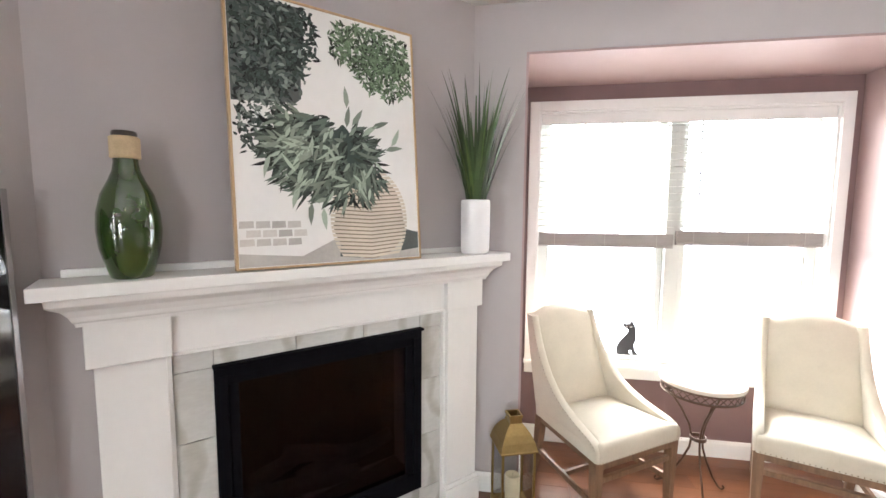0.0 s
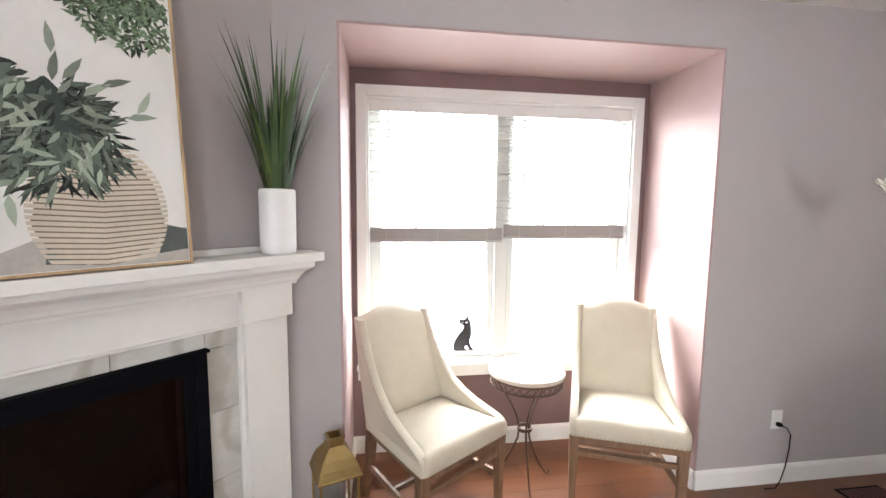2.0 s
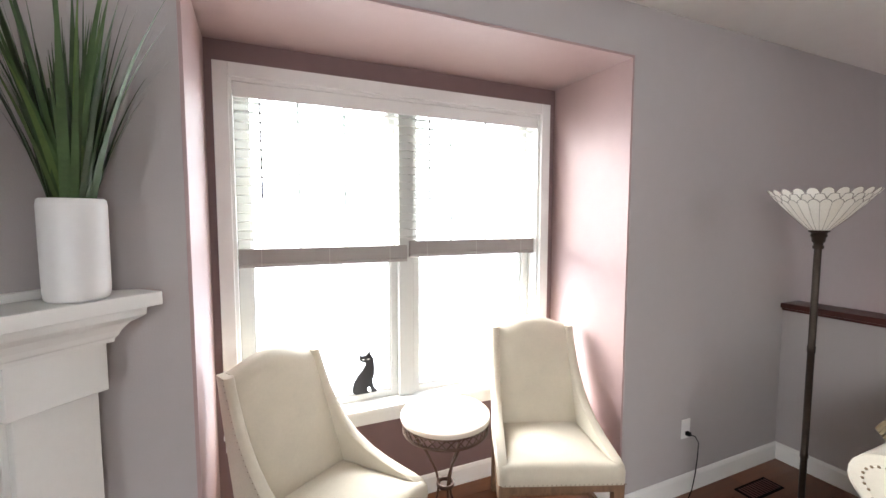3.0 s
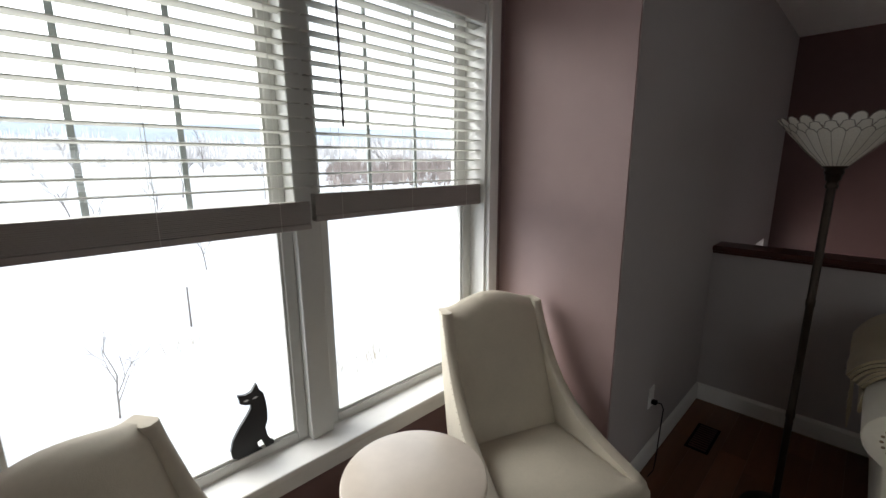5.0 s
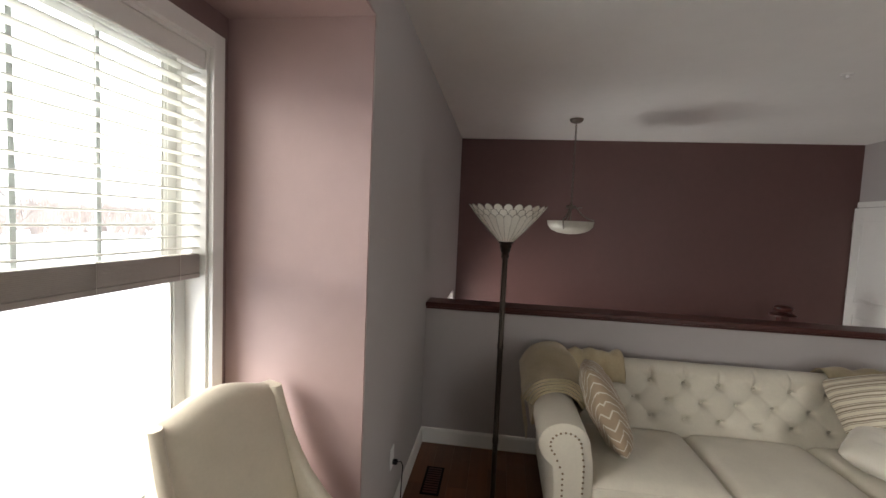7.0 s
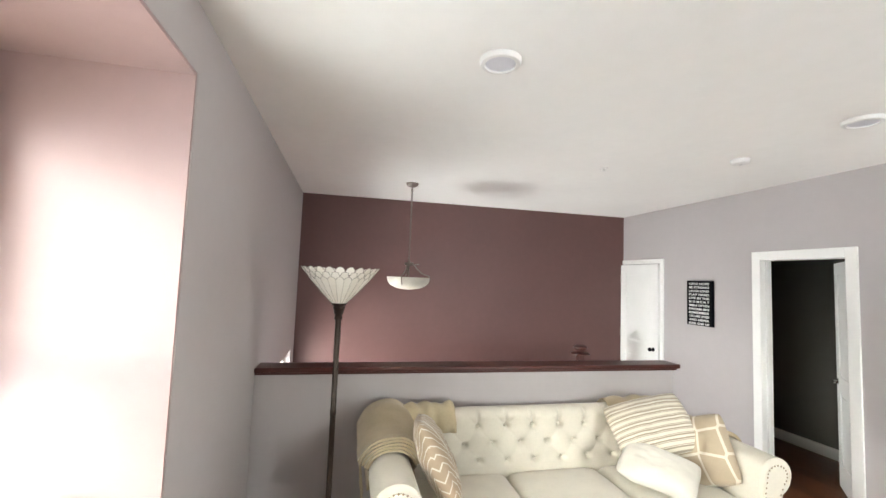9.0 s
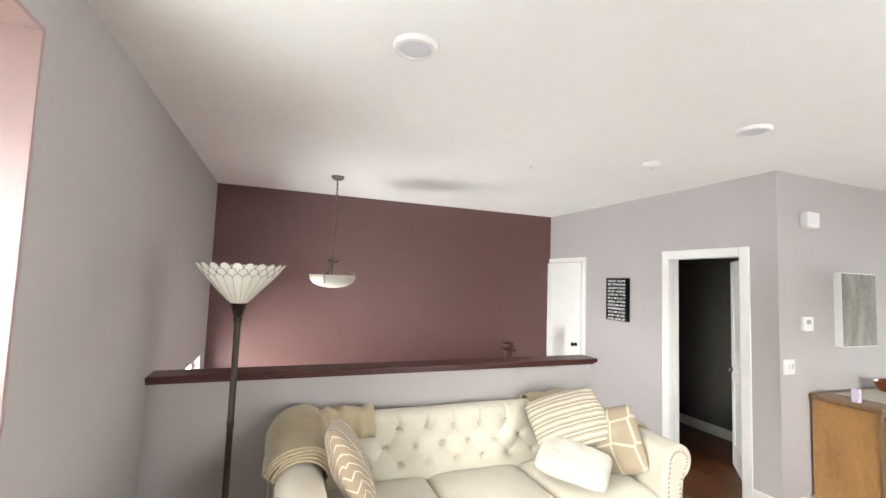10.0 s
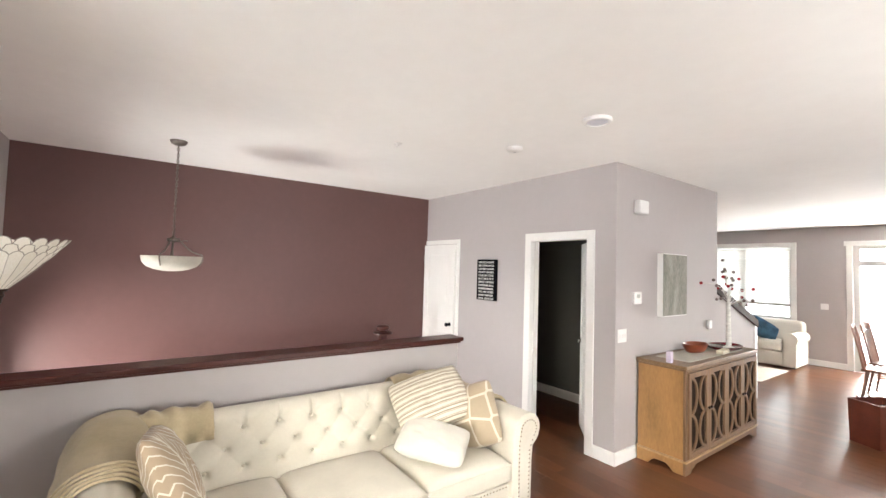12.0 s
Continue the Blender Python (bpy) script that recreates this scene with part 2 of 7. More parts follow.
# diagonal chimney wall
bm = bmesh.new()
a, b = (LX, LX + 3.12), CORNER
CL = math.dist(a, b)
F0, F1 = 1.24 - 0.42 - (a[0] + 1.56) * 2 ** 0.5, 1.24 + 0.42 - (a[0] + 1.56) * 2 ** 0.5
shells = [[[bm.verts.new((x, y, z)) for x, z in loop] for loop in (((0, 0), (CL, 0), (CL, H), (0, H)), ((F0, 0.28), (F1, 0.28), (F1, 1.0), (F0, 1.0)))] for y in (0, 0.15)]
for i in range(4):
    j = (i + 1) % 4
    for outer, hole in shells:
        bm.faces.new((outer[i], outer[j], hole[j], hole[i]))
    for k in (0, 1):
        bm.faces.new((shells[0][k][i], shells[0][k][j], shells[1][k][j], shells[1][k][i]))
bmesh.ops.transform(bm, matrix=pose(a[0], a[1], 0, 0, 0, 45), verts=bm.verts[:])
tagged(part("wall_chimney", bm, GREY), "warm grey diagonal chimney wall across the corner", "wall", kind="structure")
tagged(part("wall_west", wall_bm([(LX - 0.15, LX, FY, -1.0, 0, H), (LX - 0.15, LX, 0.2, LX + 3.3, 0, H), (LX - 0.15, LX, -1.0, 0.2, 0, 0.9), (LX - 0.15, LX, -1.0, 0.2, 2.2, H)]), GREY),
       "warm grey painted side wall of the living room", "wall", kind="structure")
# closet paint darkened so its colour carries the unlit gloom
CLOSET = mat("unlit_taupe_paint", (0.12, 0.114, 0.10), 0.7, var=0.05, scale=1.5)

# stairwell, purple end wall, half wall
structure("wall_east", (PX, PX + 0.15, FY - 0.1, WY + 0.3, -1.6, H), ACCENT, "deep mauve painted accent wall over the stairs")
structure("half_wall", (HX, HX + 0.115, -0.35, WY, -1.6, 1.045), GREY, "grey painted half wall beside the stairwell")
# door wall with its opening
DX0, DX1, DZ = 3.05, 3.762, 2.04
tagged(part("wall_south", wall_bm([(SX, DX0 - 0.02, DY - 0.12, DY, 0, H), (DX1 + 0.02, PX, DY - 0.12, DY, 0, H), (DX0 - 0.02, DX1 + 0.02, DY - 0.12, DY, DZ + 0.02, H)]), GREY),
       "pale grey painted wall with a doorway", "wall", kind="structure")
structure("wall_hall", (SX, SX + 0.12, -3.63, DY - 0.12, 0, H), GREY, "grey painted wall behind the sideboard")
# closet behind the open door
structure("closet_wall_south", (SX + 0.12, 5.2, -2.80, -2.68, 0, H), CLOSET, "taupe back wall of the small room, darkened to look unlit")
structure("closet_wall_east", (5.2, 5.32, -2.80, DY - 0.12, 0, H), CLOSET, "taupe side wall of the small room, darkened to look unlit")
# far end of the open plan
FWX0, FWX1, FWZ0, FWZ1 = 3.36, 5.1, 0.85, 2.36             # far window
PDX0, PDX1, PDZ = 0.75, 2.43, 2.06                         # patio door
tagged(part("wall_far", wall_bm([
    (LX - 0.15, PDX0, FY - 0.15, FY, 0, H), (PDX0, PDX1, FY - 0.15, FY, 2.36, H), (PDX1, FWX0, FY - 0.15, FY, 0, H), (FWX0, FWX1, FY - 0.15, FY, 0, FWZ0),
    (FWX0, FWX1, FY - 0.15, FY, FWZ1, H), (FWX1, PX, FY - 0.15, FY, 0, H)]), GREY), "grey painted far wall with window and patio door", "wall", kind="structure")

structure("ceiling", (LX - 0.15, PX + 0.15, FY - 0.15, 3.85, H, H + 0.15), CEIL, "flat white painted ceiling", "ceiling")
tagged(part("floor", wall_bm([(LX - 0.15, HX + 0.115, FY - 0.15, 3.85, -0.2, -0.016), (HX + 0.115, PX, FY - 0.15, -0.35, -0.2, -0.016), ]), UNDER),
       "dark cherry plank floor with a satin finish", "floor", kind="structure")
structure("entry_floor", (HX + 0.115, PX, -0.35, WY, -1.6, -1.45), FLOORM, "dark wood entry floor at the foot of the stairs", "floor")
stairs = tagged(new("stairs"), "dark wooden stairs down to the entry", "stairs", kind="structure")
for i in range(7):
    boxpart("step", (4.75, PX, -0.35 + 0.26 * i, -0.35 + 0.26 * (i + 1), -1.45, -0.19 * (i + 1)), REDWOOD, stairs)

# baseboards
BB = 0.115


def baseboard(name, x0, y0, x1, y1, z0=0.0):
    """A skirting along the room side of a wall; the room lies to the left of the way from the first to the second point."""
    length = math.hypot(x1 - x0, y1 - y0)
    bm = bmesh.new()
    prism(bm, [(0, z0), (0.014, z0), (0.014, z0 + BB - 0.02), (0.009, z0 + BB - 0.006), (0.004, z0 + BB), (0, z0 + BB)], length)
    ang = math.degrees(math.atan2(y1 - y0, x1 - x0))
    bmesh.ops.transform(bm, matrix=pose(x0, y0, 0, 0, 0, ang) @ Matrix(((0, 1, 0, 0), (1, 0, 0, 0), (0, 0, 1, 0), (0, 0, 0, 1))), verts=bm.verts[:])
    return tagged(part(name, bm, WHITE), "white painted baseboard along the wall", "baseboard", kind="structure")


baseboard("baseboard", HX, WY, AX1 + 0.002, WY)
baseboard("baseboard", AX1, WY + 0.0, AX1, AY)
baseboard("baseboard", AX1, AY, AX0, AY)
baseboard("baseboard", AX0, AY, AX0, WY)
baseboard("baseboard", AX0, WY, CORNER[0], WY)
baseboard("baseboard", HX, -0.35, HX, WY)
baseboard("baseboard", SX + 0.0, DY, DX0 - 0.085, DY)
baseboard("baseboard", DX1 + 0.09, DY, 5.0, DY)
baseboard("baseboard", SX, -3.63, SX, DY + 0.014)
baseboard("baseboard", SX + 0.12, -2.68, 5.2, -2.68)
baseboard("baseboard", PDX1 + 0.09, FY, PX, FY)
baseboard("baseboard", LX, FY, PDX0 - 0.09, FY)
baseboard("baseboard", LX, 1.7, LX, FY)

# ledge on the half wall
ledge = tagged(new("ledge"), "dark mahogany ledge capping the half wall", "ledge", kind="structure")
bm = bmesh.new()
box(bm, HX - 0.045, HX + 0.16, -0.39, WY - 0.002, 1.055, 1.09, bev=0.008)
part("ledge_board", bm, REDWOOD, ledge)
bm = bmesh.new()
box(bm, HX - 0.024, HX + 0.139, -0.372, WY - 0.002, 1.038, 1.0545, bev=0.005)
part("ledge_moulding", bm, REDWOOD, ledge)
# newel post at the head of the stairs
newel = tagged(new("newel_post"), "dark red wooden newel post with a rounded cap", "newel post", kind="structure")
boxpart("post", (5.40, 5.48, -0.58, -0.50, 0, 0.845), REDWOOD, newel, 0.004)
bm = bmesh.new()
lathe(bm, [(0.0, 0), (0.12, 0), (0.12, 0.012), (0.1, 0.022), (0.05, 0.03), (0.045, 0.045), (0.075, 0.055), (0.085, 0.07), (0.085, 0.09), (0.06, 0.108), (0.0, 0.112)], 24, (5.44, -0.54, 0.845))
part("cap", bm, REDWOOD, newel, smooth=True, angle=50)

# knee wall of the far stairs with a dark sloping cap and a white end post
bm = bmesh.new()
prism(bm, [(-5.05, 0), (-3.63, 0), (-3.63, 1.56), (-5.05, 1.04)], 0.11, Matrix(((0, 1, 0, SX + 0.06), (1, 0, 0, 0), (0, 0, 1, 0), (0, 0, 0, 1))))
knee = tagged(part("knee_wall", bm, GREY), "grey sloping knee wall with a dark cap", "wall", kind="structure")
bm = bmesh.new()
prism(bm, [(-5.12, 1.005), (-3.63, 1.55), (-3.63, 1.65), (-5.12, 1.105)], 0.17, Matrix(((0, 1, 0, SX + 0.03), (1, 0, 0, 0), (0, 0, 1, 0), (0, 0, 0, 1))))
part("cap", bm, mat("dark_cap_stain", (0.045, 0.022, 0.016), 0.75, var=0.25, scale=6, spec=0.2), knee, "dark stained sloping cap")
boxpart("end_post", (SX + 0.05, SX + 0.18, -5.13, -5.05, 0, 1.04), WHITE, knee, 0.004, "white painted end post")

# ---- floor planks, running along x ----
PW, PL = 0.127, 1.25
rnd = random.Random(4)
shared = {}


def plank_mesh(length, width):
    key = (round(length, 3), round(width, 3))
    if key not in shared:
        bm = bmesh.new()
        x, y, z, c = length / 2 - 0.0003, width / 2 - 0.0002, 0.0, 0.0006
        lo = [bm.verts.new(p) for p in ((-x, -y, z - 0.014), (x, -y, z - 0.014), (x, y, z - 0.014), (-x, y, z - 0.014))]
        mid = [bm.verts.new(p) for p in ((-x, -y, z - c), (x, -y, z - c), (x, y, z - c), (-x, y, z - c))]
        top = [bm.verts.new(p) for p in ((-x + c, -y + c, z), (x - c, -y + c, z), (x - c, y - c, z), (-x + c, y - c, z))]
        for p, q in ((lo, mid), (mid, top)):
            for i in range(4):
                bm.faces.new((p[i], p[(i + 1) % 4], q[(i + 1) % 4], q[i]))
        bm.faces.new(top)
        me = bpy.data.meshes.new("plank")
        bmesh.ops.recalc_face_normals(bm, faces=bm.faces[:])
        bm.to_mesh(me)
        bm.free()
        me.materials.append(FLOORM)
        shared[key] = me
    return shared[key]


def spans(y):
    """The stretches of floor along x at y."""
    if y > WY:
        return [(AX0, AX1)] if y < AY else []
    if y > LX + 3.12:
        return [(y - 3.12, HX)]
    if y > -0.35:
        return [(LX, HX)]
    return [(LX, PX)]


near, far_planks = [], []
row = 0
y = AY - PW
while y > FY:
    for x0, x1 in spans(y + PW / 2):
        x = x0 - rnd.choice((0.2, 0.45, 0.7, 0.95))
        while x < x1:
            a, b = max(x, x0), min(x + PL, x1)
            if b - a > 0.02:
                near_one = (a + b) / 2 > -0.6 and y > -3.4
                (near if near_one else far_planks).append((round((b - a) / 0.05) * 0.05 if near_one and a > x0 and b < x1 else b - a, (a + b) / 2, y + PW / 2))
            x += PL
    y -= PW

# ---- alcove window ----
win = tagged(new("window_1"), "white double window with half-raised blinds over a snowy field", "window", kind="structure")
CX0, CX1, CZ1 = 0.234, 2.141, 2.375
bm = bmesh.new()
for d in ((CX0, WX0 + 0.004, 3.628, 3.65, 0.60, CZ1), (WX1 - 0.004, CX1, 3.628, 3.65, 0.60, CZ1), (WX0 + 0.004, WX1 - 0.004, 3.628, 3.65, WZ1 - 0.004, CZ1)):
    box(bm, *d, bev=0.003)
part("casing", bm, WHITE, win)
bm = bmesh.new()
box(bm, CX0 - 0.006, CX1 + 0.006, 3.602, 3.735, 0.578, 0.603, bev=0.005)
part("window_sill", bm, WHITE, win)
boxpart("apron", (CX0, CX1, 3.63, 3.65, 0.505, 0.578), WHITE, win, 0.004)
bm = bmesh.new()
for d in ((WX0, WX0 + 0.018, 3.65, 3.85, 0.603, WZ1), (WX1 - 0.018, WX1, 3.65, 3.85, 0.603, WZ1), (WX0 + 0.018, WX1 - 0.018, 3.65, 3.85, WZ1 - 0.018, WZ1), (WX0 + 0.018, WX1 - 0.018, 3.735, 3.85, 0.585, 0.605)):
    box(bm, *d)
part("jamb", bm, WHITE, win)
boxpart("mullion", (1.145, 1.235, 3.70, 3.83, 0.605, WZ1 - 0.018), SASH, win, 0.004)
for x0, x1, gx0, gx1 in ((WX0 + 0.018, 1.145, 0.375, 1.105), (1.235, WX1 - 0.018, 1.275, 2.005)):
    for z0, z1, yy in ((0.605, 1.47, 3.735), (1.43, WZ1 - 0.018, 3.775)):
        bm = bmesh.new()
        top = 0.035
        for d in ((x0, gx0, yy, yy + 0.038, z0, z1), (gx1, x1, yy, yy + 0.038, z0, z1), (gx0, gx1, yy, yy + 0.038, z0, z0 + 0.035), (gx0, gx1, yy, yy + 0.038, z1 - top, z1)):
            box(bm, *d, bev=0.003)
        # glazing bead
        for d in ((gx0, gx0 + 0.01, yy + 0.008, yy + 0.03, z0 + 0.035, z1 - top), (gx1 - 0.01, gx1, yy + 0.008, yy + 0.03, z0 + 0.035, z1 - top), (gx0 + 0.01, gx1 - 0.01, yy + 0.008, yy + 0.03, z0 + 0.035, z0 + 0.045)):
            box(bm, *d)
        sash = part("sash", bm, SASH, win)
        bm = bmesh.new()
        box(bm, gx0 + 0.001, gx1 - 0.001, yy + 0.018, yy + 0.021, z0 + 0.036, z1 - top - 0.001)
        pane = part("pane", bm, GLASS, sash)
        pane.visible_shadow = False
        if z0 > 1:
            for k in (1, 2):
                xb = gx0 + (gx1 - gx0) * k / 3
                boxpart("muntin", (xb - 0.008, xb + 0.008, yy + 0.022, yy + 0.03, z0 + 0.035, z1 - top), mat("grey_muntin", (0.42, 0.45, 0.44), 0.5), sash)

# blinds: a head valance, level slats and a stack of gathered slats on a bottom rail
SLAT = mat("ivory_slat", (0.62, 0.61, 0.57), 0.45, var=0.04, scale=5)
nt = SLAT.node_tree
tl = nt.nodes.new("ShaderNodeBsdfTranslucent")
tl.inputs[0].default_value = (0.72, 0.72, 0.68, 1)
mx = nt.nodes.new("ShaderNodeMixShader")
mx.inputs[0].default_value = 0.6
nt.links.new(nt.nodes["Principled BSDF"].outputs[0], mx.inputs[1])
nt.links.new(tl.outputs[0], mx.inputs[2])
nt.links.new(mx.outputs[0], nt.nodes["Material Output"].inputs[0])
# gathered slats and rail: slat colour darkened to imitate backlight shade
STACK = mat("backlit_blind_stack", (0.38, 0.35, 0.325), 0.5, var=0.05, scale=5)
boxpart("valance", (WX0 + 0.02, WX1 - 0.02, 3.655, 3.672, 2.225, 2.296), WHITE, None, 0.004).name = "blind_valance"
tagged(bpy.data.objects["blind_valance"], "white wooden valance over the window blinds", "valance")
for x0, x1, tz in ((WX0 + 0.022, 1.186, 1.405), (1.204, WX1 - 0.022, 1.428)):
    bl = thing("window_blind", pose((x0 + x1) / 2, 3.695, 0), "half-raised ivory slatted blind hanging in the window", "blind", "window blinds")
    w = (x1 - x0) / 2
    boxpart("head_rail", (-w, w, -0.02, 0.03, 2.25, 2.296), SLAT, bl)
    me = None
    for i in range(16):
        z = 1.545 + 0.0445 * i
        if me is None:
            bm = bmesh.new()
            prof = [(-0.024, -0.004), (-0.012, -0.001), (0.0, 0.0), (0.012, -0.001), (0.024, -0.004)]
            prism(bm, [(x, zz + 0.0028) for x, zz in prof] + [(x, zz) for x, zz in prof[::-1]], 2 * w)
            bmesh.ops.transform(bm, matrix=pose(-w, 0, 0, 0, 0, -90) @ pose(0, 0, 0, 0, -4, 0), verts=bm.verts[:])
            first = part("slat", bm, SLAT, bl)
            me = first.data
            first.location.z = z
        else:
            ob = new("slat", me)
            ob.parent, ob.location = bl, (0, 0, z)
    gathered = None
    for k in range(14):
        if gathered is None:
            bm = bmesh.new()
            box(bm, -w + 0.001, w - 0.001, -0.024, 0.024, 0, 0.0044)
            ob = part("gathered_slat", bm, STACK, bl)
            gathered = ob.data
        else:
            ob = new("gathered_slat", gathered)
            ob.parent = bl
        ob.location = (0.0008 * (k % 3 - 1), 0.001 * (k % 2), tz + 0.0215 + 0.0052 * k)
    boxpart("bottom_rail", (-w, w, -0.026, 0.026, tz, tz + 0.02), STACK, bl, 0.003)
    for f in (0.12, 0.5, 0.88):
        bm = bmesh.new()
        for yy in (-0.027, 0.027):
            tube(bm, [(-w + 2 * w * f, yy, tz), (-w + 2 * w * f, yy, 2.26)], 0.0009, n=5)
        part("ladder_cord", bm, SLAT, bl)
    bm = bmesh.new()
    tube(bm, [(-w + 0.115, -0.034, 2.24), (-w + 0.117, -0.036, 1.745)], 0.0045, n=8)
    part("tilt_wand", bm, mat("grey_wand", (0.16, 0.16, 0.17), 0.3), bl, "grey plastic tilt wand")

# cat cut-out on the sill
CATM = mat("black_cat_paint", (0.012, 0.011, 0.012), 0.5)
bm = bmesh.new()
left = [(-0.055, 0.0), (-0.068, 0.012), (-0.07, 0.035), (-0.062, 0.07), (-0.042, 0.105), (-0.02, 0.135), (-0.008, 0.155), (-0.006, 0.17), (-0.022, 0.176), (-0.034, 0.185), (-0.034, 0.196), (-0.038, 0.215), (-0.018, 0.208), (-0.002, 0.212), (0.014, 0.236), (0.02, 0.21)]
right = [(0.03, 0.195), (0.034, 0.165), (0.036, 0.13), (0.034, 0.095), (0.026, 0.07), (0.03, 0.04), (0.038, 0.02), (0.046, 0.012), (0.046, 0.002), (0.022, 0.0), (0.016, 0.02), (0.012, 0.035), (0.0, 0.03), (0.002, 0.012), (0.012, 0.0)]
prism(bm, left + right, 0.012, pose(0, -0.006, 0))
for f in [f for f in bm.faces if len(f.verts) > 4]:
    bmesh.ops.triangulate(bm, faces=[f], ngon_method='EAR_CLIP')
EYE_M = mat("cat_eye_white", (0.8, 0.8, 0.78), 0.5)
cat = part("cat_figurine", bm, CATM)
cat.data.materials.append(EYE_M)
bm = bmesh.new()
bm.from_mesh(cat.data)
for x, s in ((-0.018, 1), (0.006, -1)):
    vs = [bm.verts.new((x + dx, -0.0075, 0.19 + dz)) for dx, dz in ((-0.009, 0.001 * s), (0.0, -0.004), (0.009, -0.001 * s), (0.001, 0.004))]
    f = bm.faces.new(vs)
    f.material_index = 1
bm.to_mesh(cat.data)
bm.free()
cat.matrix_world = pose(0.96, 3.7435, 0.6405) @ Matrix.Diagonal((1.22, 1.05, 1.06, 1))
tagged(cat, "black cut-out cat figure sitting on the window sill", "figurine")

# entry window over the stairs, far window, patio door
ew = tagged(new("window_2"), "white framed entry window low over the stairs", "window", kind="structure")
bm = bmesh.new()
for d in ((4.5, 4.56, 3.1, 3.16, -0.7, 0.88), (5.49, 5.55, 3.1, 3.16, -0.7, 0.88), (4.56, 5.49, 3.1, 3.16, 0.82, 0.88), (4.56, 5.49, 3.1, 3.16, -0.7, -0.64)):
    box(bm, *d)
part("window_frame", bm, WHITE, ew)
pane = boxpart("pane", (4.56, 5.49, 3.125, 3.13, -0.64, 0.82), GLASS, ew)
pane.visible_shadow = False

fw = tagged(new("window_3"), "white framed far window with lowered blinds", "window", kind="structure")
bm = bmesh.new()
for d in ((FWX0 - 0.09, FWX0, FY, FY + 0.02, FWZ0 - 0.02, FWZ1 + 0.09), (FWX1, FWX1 + 0.09, FY, FY + 0.02, FWZ0 - 0.02, FWZ1 + 0.09), (FWX0, FWX1, FY, FY + 0.02, FWZ1, FWZ1 + 0.09)):
    box(bm, *d, bev=0.003)
part("casing", bm, WHITE, fw)
boxpart("window_sill", (FWX0 - 0.1, FWX1 + 0.1, FY - 0.1, FY + 0.04, FWZ0 - 0.03, FWZ0), WHITE, fw, 0.004)
bm = bmesh.new()
for d in ((FWX0, FWX0 + 0.05, FY - 0.12, FY - 0.07, FWZ0, FWZ1), (FWX1 - 0.05, FWX1, FY - 0.12, FY - 0.07, FWZ0, FWZ1), (FWX0 + 0.05, FWX1 - 0.05, FY - 0.12, FY - 0.07, FWZ1 - 0.05, FWZ1), (FWX0 + 0.05, FWX1 - 0.05, FY - 0.12, FY - 0.07, FWZ0, FWZ0 + 0.05), (4.19, 4.27, FY - 0.12, FY - 0.07, FWZ0 + 0.05, FWZ1 - 0.05)):
    box(bm, *d)
part("sash", bm, SASH, fw)
pane = boxpart("pane", (FWX0 + 0.05, FWX1 - 0.05, FY - 0.1, FY - 0.096, FWZ0 + 0.05, FWZ1 - 0.05), GLASS, fw)
pane.visible_shadow = False
FARSLAT = mat("white_slat", (0.62, 0.61, 0.58), 0.5, var=0.04, scale=5)
fb = thing("window_blind", pose(0, FY - 0.035, 0), "lowered white slatted blind in the far window", "blind", "window blinds")
me = None
for i in range(25):
    z = 1.16 + 0.047 * i
    if me is None:
        bm = bmesh.new()
        box(bm, FWX0 + 0.01, FWX1 - 0.01, -0.024, 0.024, -0.0015, 0.0015)
        bmesh.ops.transform(bm, matrix=pose(0, 0, 0, 68), verts=bm.verts[:])
        first = part("slat", bm, FARSLAT, fb)
        me = first.data
        first.location.z = z
    else:
        ob = new("slat", me)
        ob.parent, ob.location = fb, (0, 0, z)
boxpart("bottom_rail", (FWX0 + 0.01, FWX1 - 0.01, -0.022, 0.022, 1.115, 1.137), FARSLAT, fb, 0.002)

pd = tagged(new("door_1"), "white framed glass patio door, bright daylight beyond", "door", kind="structure")
bm = bmesh.new()
for d in ((PDX0 - 0.09, PDX0, FY, FY + 0.022, 0, 2.44), (PDX1, PDX1 + 0.09, FY, FY + 0.022, 0, 2.36), (PDX0 - 0.12, PDX1 + 0.12, FY, FY + 0.03, 2.36, 2.45)):
    box(bm, *d, bev=0.003)
part("casing", bm, WHITE, pd)
bm = bmesh.new()
for d in ((PDX0, PDX0 + 0.09, FY - 0.1, FY - 0.05, 0, 2.36), (PDX1 - 0.09, PDX1, FY - 0.1, FY - 0.05, 0, 2.36), (PDX0 + 0.09, PDX1 - 0.09, FY - 0.1, FY - 0.05, 1.98, 2.08), (PDX0 + 0.09, PDX1 - 0.09, FY - 0.1, FY - 0.05, 2.30, 2.36), (PDX0 + 0.09, PDX1 - 0.09, FY - 0.1, FY - 0.05, 0, 0.12), (1.53, 1.65, FY - 0.1, FY - 0.05, 0.12, 1.98)):
    box(bm, *d)
part("door_frame", bm, SASH, pd)
for d in ((PDX0 + 0.09, 1.53, FY - 0.08, FY - 0.076, 0.12, 1.98), (1.65, PDX1 - 0.09, FY - 0.08, FY - 0.076, 0.12, 1.98)):
    pane = boxpart("pane", d, GLASS, pd)
    pane.visible_shadow = False

# side window added out of the camera's sight, to let in fill light
sw = tagged(new("window_4"), "wide white framed side window, unseen, added for fill light", "window", kind="structure")
bm = bmesh.new()
for d in ((LX - 0.12, LX + 0.02, -1.0, -0.93, 0.9, 2.2), (LX - 0.12, LX + 0.02, 0.13, 0.2, 0.9, 2.2), (LX - 0.12, LX + 0.02, -0.93, 0.13, 0.9, 0.97), (LX - 0.12, LX + 0.02, -0.93, 0.13, 2.13, 2.2)):
    box(bm, *d)
